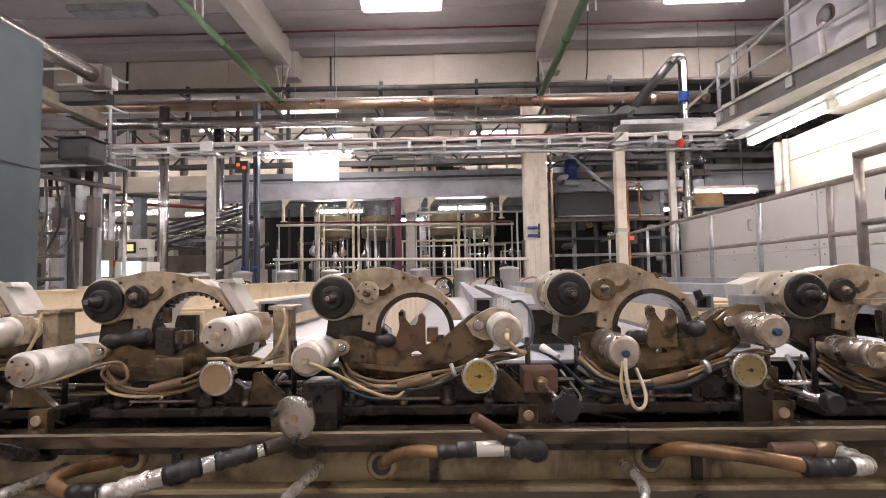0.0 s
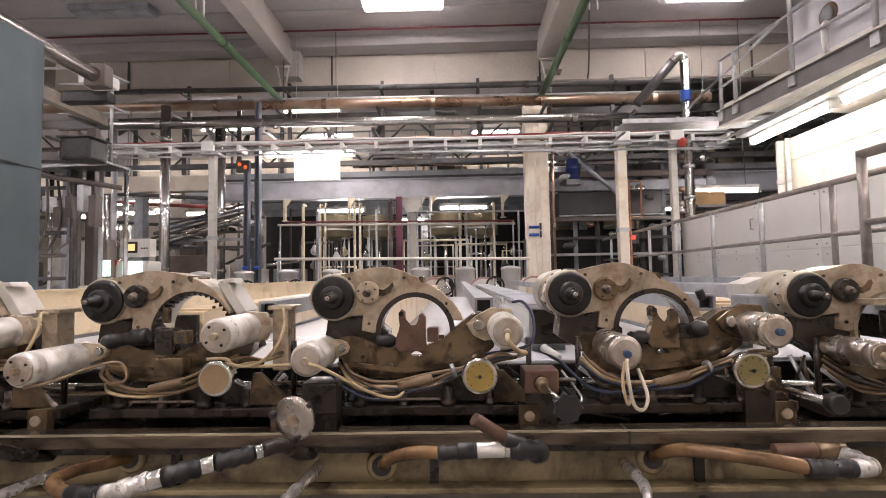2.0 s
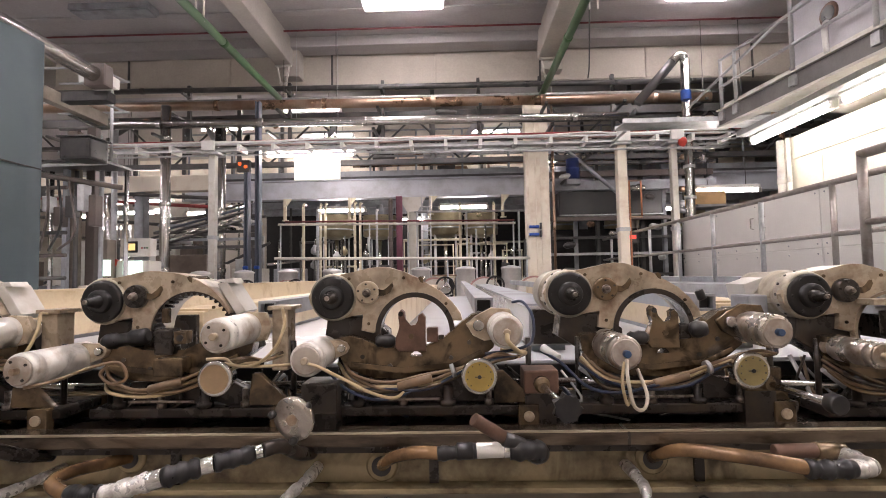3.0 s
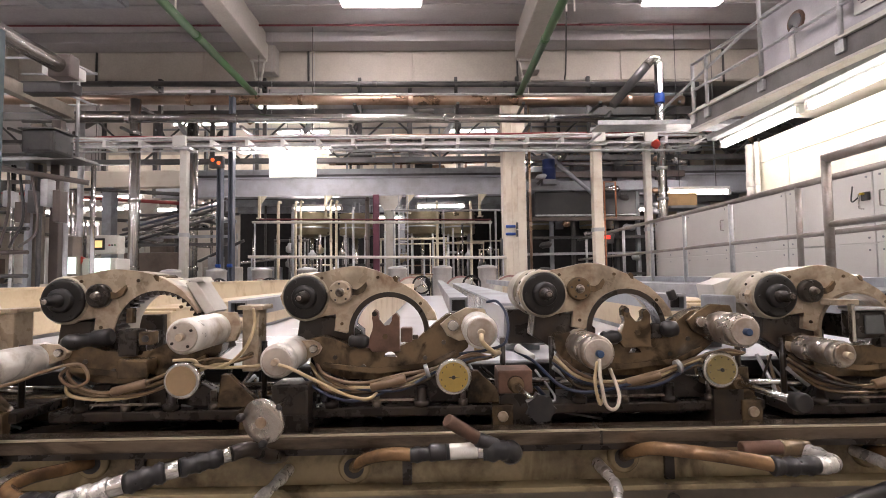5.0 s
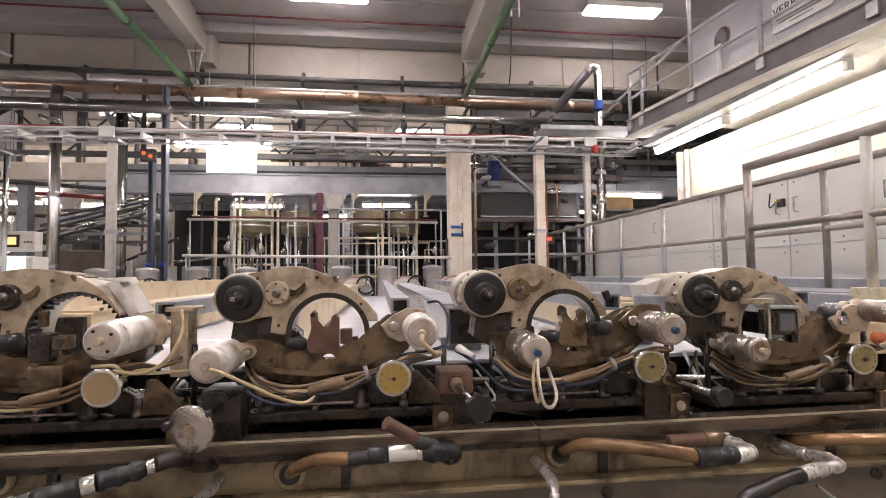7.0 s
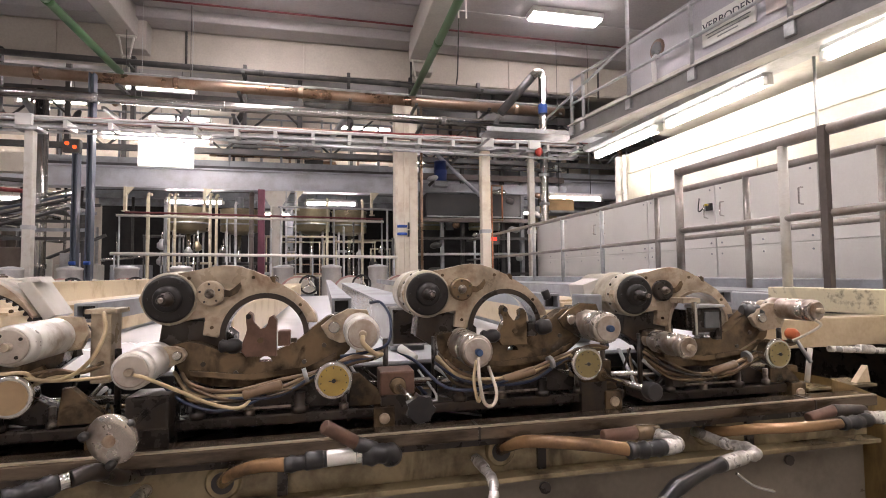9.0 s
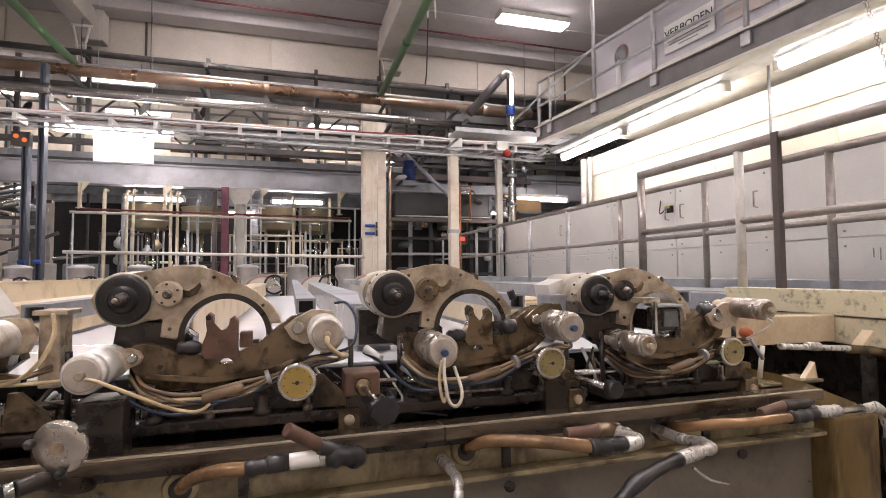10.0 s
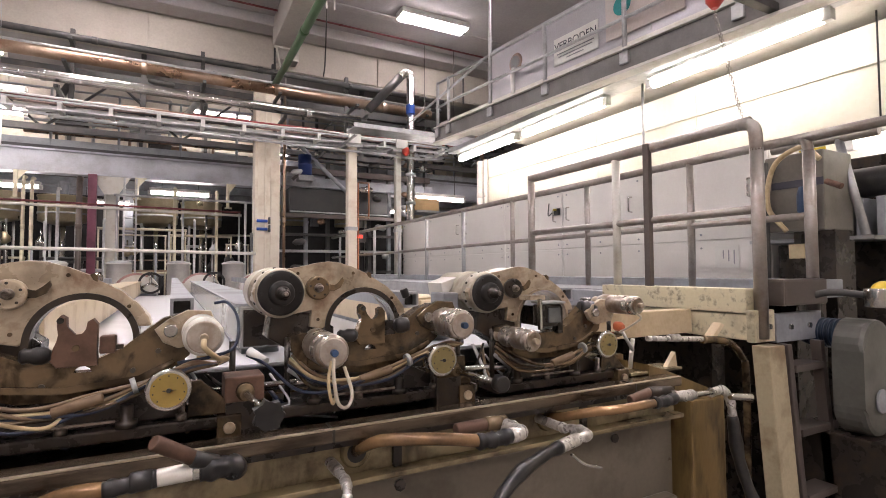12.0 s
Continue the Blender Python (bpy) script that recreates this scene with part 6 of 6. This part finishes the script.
for k in range(5):
    z = 1.11 - 0.26 * k
    y = 1.2 - 0.08 * (1 - z / 1.228)
    part("step", box(B(), (2.801, y - 0.005, z), (3.019, y + 0.085, z + 0.03), 0.004), BROWNSTEEL, lad)
WORN = mat("worn handrail steel", (0.34, 0.31, 0.285), 0.34, 0.7, (0.2, 0.14, 0.11), 0.5, 9, 80, 0.05, lift=0.53)
ra = thing("platform_railing", "worn steel tube railing at the machine side", "railing")
part("top_rail", tube(B(), [(2.7, 2.82, 2.18), (2.7, 1.42, 2.18), (2.7, 1.33, 2.178), (2.7, 1.285, 2.165), (2.7, 1.268, 2.13), (2.7, 1.265, 2.05)], 0.027, 14, 5), WORN, ra)
part("corner_post", cyl(B(), (2.7, 1.265, 1.25), (2.7, 1.265, 2.06), 0.027, 14), WORN, ra)
part("mid_rail", cyl(B(), (2.7, 1.27, 1.8), (2.7, 2.82, 1.8), 0.019, 12), WORN, ra)
part("end_post", cyl(B(), (2.7, 2.82, 1.46), (2.7, 2.82, 2.2), 0.025, 12), WORN, ra)
part("post", cyl(B(), (2.7, 2.05, 1.46), (2.7, 2.05, 2.16), 0.023, 12), LEDWHITE, ra)
part("flat_post", box(B(), (2.665, 1.8, 1.3), (2.695, 1.835, 2.2), 0.003), BROWNSTEEL, ra)
rb = thing("walkway_railing", "grey steel tube railing along the cabinets", "railing")
part("top_rail", tube(B(), [(3.2, 9.6, 2.18), (3.2, 1.45, 2.18), (3.2, 1.36, 2.178), (3.2, 1.32, 2.16), (3.2, 1.31, 2.1)], 0.024, 12, 4), WORN, rb)
part("corner_post", cyl(B(), (3.2, 1.31, 1.3), (3.2, 1.31, 2.11), 0.026, 12), WORN, rb)
part("mid_rail", cyl(B(), (3.2, 1.31, 1.8), (3.2, 9.6, 1.8), 0.018, 12), WORN, rb)
for y in (1.95, 2.8, 3.74, 4.62, 5.5, 6.34, 7.3, 8.2, 9.1):
    part("post", cyl(B(), (3.2, y, 1.43), (3.2, y, 2.17), 0.021, 12), (WORN if y < 4 else GALV), rb)
# cabinets with doors and handles
for k in range(6):
    y = 1.95 + 1.02 * k
    cab = thing("cabinet_unit", "brushed grey sheet steel cabinet behind the railing", "cabinet", 4.0, y, 0, "cabinet row")
    part("body", box(B(), (0.02, 0.004, 0.1), (0.6, 1.016, 2.36), 0.006), CABINET, cab)
    d = part("door", box(B(), (0, 0.006, 1.76), (0.019, 1.014, 2.35), 0.004), CABINET, cab)
    part("lower_panel", box(B(), (0, 0.006, 0.12), (0.019, 1.014, 1.752), 0.004), CABINET, cab)
    for yy in {0: (0.12,), 1: (0.13, 0.92), 2: (0.1,), 3: (0.9,), 4: (0.1,)}.get(k, ()):
        part("handle", tube(B(), [(0.0, yy, 2.04), (-0.034, yy, 2.046), (-0.038, yy, 2.06), (-0.038, yy, 2.15), (-0.034, yy, 2.164), (0.0, yy, 2.17)], 0.0065, 8, 4), STEEL, d)
    for yy, z in ((0.06, 1.8), (0.95, 1.8), (0.06, 2.3), (0.95, 2.3), (0.5, 1.8)):
        part("latch", cyl(B(), (-0.006, yy, z), (0.0, yy, z), 0.009, 10), GREYPAINT, d)
    for yy in (0.06, 0.5, 0.95):
        part("screw", cyl(B(), (-0.005, yy, 1.7), (0.0, yy, 1.7), 0.008, 8), GREYPAINT, cab)
    part("base", box(B(), (0.03, 0.004, 0), (0.58, 1.016, 0.099)), DARKIRON, cab)
ob = thing("limit_switch", "small black and yellow switch with a cable", "switch", 3.97, 4.05, 2.14)
part("body", box(B(), (0, -0.035, -0.035), (0.028, 0.035, 0.035), 0.006), BLACK, ob)
part("button", cyl(B(), (-0.03, 0.0, 0.02), (0.0, 0.0, 0.02), 0.011, 12), mat("yellow plastic", (0.7, 0.5, 0.03), 0.4), ob)
part("cable", tube(B(), [(0, 0.05, 0), (-0.02, 0.1, -0.03), (0.01, 0.12, 0.1)], 0.006, 6, 5), BLACK, ob)
ob = thing("notice", "small white notice sheet with a blue figure", "notice", 3.995, 2.25, 1.63)
part("sheet", box(B(), (-0.004, -0.09, -0.08), (0.0, 0.09, 0.08)), SHADE, ob)
for k in range(3):
    part("mark", box(B(), (-0.006, -0.06 + 0.04 * k, -0.05 + 0.02 * k), (-0.004, -0.052 + 0.04 * k, 0.05)), GREYPAINT, ob)
# enclosure wall and balcony
solid("enclosure_wall", box(B(), (4.9, -5.9, 0), (5.1, 6.9, 3.3)), LITWALL, "cream insulated wall brightly lit by tube lamps", "wall", "structure")
wall = solid("wall_trim", box(B(), (4.88, -5.9, 3.0), (4.897, 6.9, 3.018), 0.003), LITWALL, "pale conduit strip on the enclosure wall", "trim", "structure")
for y in (6.2, 4.4, 3.1, 0.6):
    part("seam_strip", box(B(), (4.892, y, 0.1), (4.899, y + 0.012, 3.29)), LITWALL, wall)
for y, r in ((6.86, 0.05), (6.7, 0.03)):
    pipe("end_pipe", (4.82, y, 0), (4.82, y, 3.28), r, LEDWHITE, "pale upright pipe at the end of the enclosure", 3)
pipe("drop_rod", (4.4, 3.3, 2.36), (4.4, 3.3, 3.3), 0.012, GALV, "thin steel drop rod under the balcony", 0, 8)
FASCIA = mat("lavender grey fascia sheet", (0.47, 0.46, 0.49), 0.35, 0.3, (0.4, 0.39, 0.41), 0.5, 2, 60, 0.03)
duct = thing("cable_duct", "galvanised cable duct and lamp tray under the balcony", "cable duct")
part("lamp_tray", box(B(), (4.3, -5.9, 3.337), (4.5, 6.6, 3.359)), GALV, duct)
part("channel", box(B(), (4.1, -5.9, 3.28), (4.22, 6.6, 3.34)), GALV, duct)
# the balcony stands slightly askew to the hall; its parts run along -y from its far corner
bal = thing("balcony", "grey sheet steel balcony with an edge beam", "balcony", 3.64, 4.78, 0, "", 6.5)
part("slab", box(B(), (-0.02, -10.5, 3.37), (5.2, 1.0, 3.44)), LEDWHITE, bal)
part("edge_beam", box(B(), (-0.07, -10.5, 3.19), (-0.022, 1.0, 3.36), 0.005), mat("dark grey beam paint", (0.17, 0.165, 0.16), 0.45, 0, (0.1, 0.095, 0.09), 0.5, 4), bal, "dark grey steel edge beam")
part("edge_flange", box(B(), (-0.1, -10.5, 3.165), (0.03, 1.0, 3.188)), LEDWHITE, bal)
part("top_flange", box(B(), (-0.1, -10.5, 3.361), (-0.024, 1.0, 3.376)), LEDWHITE, bal)
part("fascia", box(B(), (0, -10.5, 3.45), (0.04, 0, 4.02), 0.005), FASCIA, bal, "grey sheet fascia")
part("kick_plate", box(B(), (-0.018, -10.5, 3.38), (-0.004, 0.0, 3.46)), FASCIA, bal)
part("fascia_end", box(B(), (0.041, -0.04, 3.45), (5.2, 0.0, 4.02)), FASCIA, bal)
for y in (-0.87, -2.05, -3.2, -4.4):
    part("fascia_seam", box(B(), (-0.006, y, 3.46), (0.0, y + 0.012, 4.015)), GALV, bal)
for y in (0.92, 0.68, -0.12, -0.95, -1.85, -2.75, -3.6, -4.5):
    part("rail_post", cyl(B(), (-0.08, y, 3.3), (-0.08, y, 4.9 if y == -0.12 else 3.94), 0.02, 10), GALV, bal)
    part("post_foot", box(B(), (-0.102, y - 0.04, 3.24), (-0.072, y + 0.04, 3.34), 0.004), GALV, bal)
for z in (3.925, 3.625):
    part("rail", cyl(B(), (-0.08, -5.0, z), (-0.08, 0.94, z), 0.016, 10), GALV, bal)
part("stair_rail", cyl(B(), (-0.08, 0.0, 3.92), (-0.08, 1.6, 3.6), 0.016, 10), GALV, bal)
hole = part("outlet", lathe(B(), (-0.01, -0.45, 3.75), (0.005, -0.45, 3.75), [(0, 0.085), (0.6, 0.1), (1, 0.1)], 24), RUST, bal, "rust-stained round outlet")
part("outlet_hole", cyl(B(), (-0.014, -0.45, 3.75), (-0.009, -0.45, 3.75), 0.07, 20), BLACK, hole)
part("drip_pipe", tube(B(), [(-0.02, -0.45, 3.68), (-0.05, -0.45, 3.62), (-0.04, -0.45, 3.4)], 0.024, 10, 4), SHADE, hole)
# signs on the balcony
SKEW = bal.matrix_world.copy()
PRINT = mat("dark print", (0.06, 0.06, 0.08), 0.6)


def sign_board(label, along, z):
    sg = thing("prohibition_sign" if "prohibition" in label else "pictogram_sign", label, "sign")
    sg.matrix_world = SKEW @ pose(-0.022, along, z)
    return sg


sg = sign_board("white board with a black prohibition notice", -1.275, 3.64)
part("board", box(B(), (0, -0.26, -0.13), (0.012, 0.26, 0.13), 0.003), SHADE, sg)
cu = bpy.data.curves.new("lettering", "FONT")
cu.body, cu.size, cu.align_x, cu.extrude = "VERBODEN", 0.098, "CENTER", 0.0015
tmp = new("lettering", cu)
bpy.context.view_layer.update()
me = bpy.data.meshes.new_from_object(tmp)
bpy.data.objects.remove(tmp)
me.materials.append(PRINT)
ob = new("lettering", me)
ob.parent = sg
ob.matrix_basis = pose(-0.002, 0.0, 0.012, 90, 0, -90)
for k, w in enumerate((0.22, 0.2, 0.1)):
    part("text_bar", box(B(), (-0.003, -w, -0.036 - 0.03 * k), (0.0, w, -0.026 - 0.03 * k)), mat("faint grey print", (0.25, 0.25, 0.27), 0.6), sg)
sg = sign_board("torn pale board with a teal round mark", -1.98, 3.72)
part("board", box(B(), (0, -0.36, -0.2), (0.012, 0.36, 0.2), 0.003), mat("faded pink board", (0.62, 0.55, 0.52), 0.6, 0, (0.5, 0.45, 0.44), 0.5, 5), sg)
part("round_mark", cyl(B(), (-0.004, 0.19, 0.06), (0.0, 0.19, 0.06), 0.085, 24), mat("teal print", (0.02, 0.25, 0.25), 0.6), sg)
for k, w in enumerate((0.12, 0.09)):
    part("text_bar", box(B(), (-0.004, -0.18 - w, 0.1 - 0.06 * k), (0.0, -0.18 + w, 0.13 - 0.06 * k)), PRINT, sg)
# chain hoist
hs = thing("chain_hoist", "red hook block with hanging steel chains", "hoist", 3.3, 1.83, 3.08)
part("hook_block", lathe(B(), (0, 0.0, 0.0), (0, 0, 0.14), [(0, 0.02), (0.3, 0.05), (0.7, 0.05), (1, 0.02)], 14), mat("red enamel", (0.5, 0.05, 0.03), 0.35), hs)
part("arm", box(B(), (-0.02, -0.03, 0.12), (0.72, 0.03, 0.17)), DARKPIPE, hs)
link = finish(tube(B(), [(0, 0, 0.0), (0.006, 0, 0.004), (0.006, 0, 0.016), (0, 0, 0.02), (-0.006, 0, 0.016), (-0.006, 0, 0.004), (0, 0, 0.0)], 0.002, 5, 2), "chain_link", STEEL)
for s in (0, 1):
    for k in range(43 - 7 * s):
        o = new("chain_link", link)
        o.parent = hs
        o.matrix_basis = pose(-0.0 + 0.04 * s, 0.03 * s - 0.0038 * k, -0.03 - 0.0175 * k, 0, 0, 90 * (k % 2) + 20)
# control gear and gearmotor past the ladder
ct = thing("control_box", "grey control box with gauges and a yellow hose", "control box", 3.52, 1.28, 0)
part("case", box(B(), (0, 0.12, 1.75), (0.3, 0.42, 2.18), 0.01), mat("grey control enamel", (0.2, 0.185, 0.16), 0.4, 0.1, (0.12, 0.11, 0.09), 0.5, 5), ct)
part("nameplate", box(B(), (-0.004, 0.12, 1.99), (0.0, 0.38, 2.03)), mat("dark print", (0.06, 0.06, 0.08), 0.6), ct)
part("regulator", lathe(B(), (-0.06, 0.18, 1.82), (-0.06, 0.18, 1.98), [(0, 0.02), (0.2, 0.04), (0.7, 0.04), (1, 0.03)], 16), BLUECAP, ct, "blue regulator")
part("hose", tube(B(), [(-0.02, 0.3, 1.75), (-0.05, 0.38, 1.9), (-0.05, 0.34, 2.12), (-0.04, 0.2, 2.2), (-0.03, 0.12, 2.12)], 0.014, 10, 6), YELLOWHOSE, ct, "yellow air hose")
part("stand", box(B(), (0.05, 0.1, 0), (0.25, 0.3, 1.75)), DARKIRON, ct)
part("warning_plate", box(B(), (-0.006, 0.22, 1.6), (0.0, 0.3, 1.68)), mat("cream label", (0.6, 0.5, 0.3), 0.5), ct)
part("pipe", cyl(B(), (-0.03, 0.4, 1.3), (-0.03, 0.4, 2.15), 0.015, 8), DARKPIPE, ct)
part("red_lever", cyl(B(), (-0.02, 0.1, 2.0), (-0.04, 0.02, 1.96), 0.016, 12, 0.004), RUST, ct)
gm = thing("gear_motor", "grey gear housing with a blue motor behind", "gear motor", 3.12, 0.98, 0)
bm = B()
prof = arc(0.0, 1.2, 0.13, 0, 180, 14) + arc(0.0, 0.97, 0.13, 180, 360, 14)
part("housing", plate(bm, prof, 0.05, 0.165, 0.02), mat("grey guard paint", (0.12, 0.12, 0.107), 0.35, 0.1, (0.07, 0.066, 0.058), 0.6, 5), gm, "rounded grey chain guard")
part("boss", cyl(B(), (0, 0.04, 0.99), (0, 0.05, 0.99), 0.05, 20, 0.004), GREYPAINT, gm)
part("motor", lathe(B(), (0.05, 0.166, 1.25), (0.05, 0.36, 1.25), [(0, 0.062), (0.8, 0.062), (0.85, 0.066), (1, 0.055)], 20), mat("blue motor paint", (0.012, 0.03, 0.06), 0.4, 0, (0.02, 0.03, 0.05), 0.5, 10), gm, "blue electric motor")
for k in range(7):
    part("fin", cyl(B(), (0.05, 0.185 + 0.022 * k, 1.25), (0.05, 0.193 + 0.022 * k, 1.25), 0.069, 20), mat("blue motor paint", (0.012, 0.03, 0.06), 0.4), gm)
part("yellow_elbow", tube(B(), [(0.0, 0.05, 1.42), (0.01, 0.05, 1.45), (0.04, 0.04, 1.465), (0.09, 0.0, 1.44)], 0.026, 12, 5), mat("yellow plastic", (0.7, 0.5, 0.03), 0.4), gm, "yellow hose elbow")
part("union", cyl(B(), (0.0, 0.05, 1.38), (0.0, 0.05, 1.46), 0.045, 16, 0.006), STEEL, gm)
part("pipe", tube(B(), [(-0.1, 0.3, 1.4), (-0.06, 0.2, 1.44), (0.0, 0.08, 1.43)], 0.016, 10, 5), DARKPIPE, gm)
part("base", box(B(), (-0.1, -0.02, 0), (0.14, 0.35, 0.84), 0.01), DARKIRON, gm)
part("red_hose", tube(B(), [(0.08, -0.1, 0.72), (0.2, -0.12, 0.78), (0.4, -0.12, 0.86), (0.6, -0.1, 0.8)], 0.035, 12, 5), RUST, gm, "dull red hose")
# further machine at the far right end
fm2 = thing("end_machine", "dark machine frame with slanted bars past the ladder", "machinery", 3.92, 1.42, 0)
part("frame", box(B(), (0.1, -0.12, 0), (0.7, 0.5, 1.7), 0.02), DARKIRON, fm2)
for k in range(5):
    part("fin", box(B(), (0.06, -0.1 + 0.1 * k, 1.72), (0.4, -0.06 + 0.1 * k, 1.95), 0.006), GREYPAINT, fm2)
for y in (0.02, 0.2):
    part("slanted_bar", cyl(B(), (-0.1, y + 0.02, 2.28), (-0.16, y - 0.12, 1.72), 0.022, 10), GALV, fm2)
part("top_bar", cyl(B(), (-0.1, -0.15, 2.28), (-0.1, 0.4, 2.28), 0.024, 10), WORN, fm2)
part("shelf", box(B(), (-0.2, -0.15, 1.7), (0.7, 0.5, 1.719)), GALV, fm2)
part("backplate", box(B(), (0.42, -0.12, 1.72), (0.6, 0.5, 2.25), 0.01), DARKIRON, fm2)
part("drum", cyl(B(), (0.2, -0.1, 2.05), (0.2, 0.4, 2.05), 0.09, 16, 0.01), BLACK, fm2)
part("yellow_tag", box(B(), (-0.112, 0.1, 2.2), (-0.106, 0.24, 2.25)), mat("yellow plastic", (0.7, 0.5, 0.03), 0.4), fm2)
tube_lamp(4.75, 1.35, 2.42, 0.9, "y", "tube lamps along the enclosure", mat("lit end tube", (1.0, 0.9, 0.84), glow=6), 0.03, 0.9)
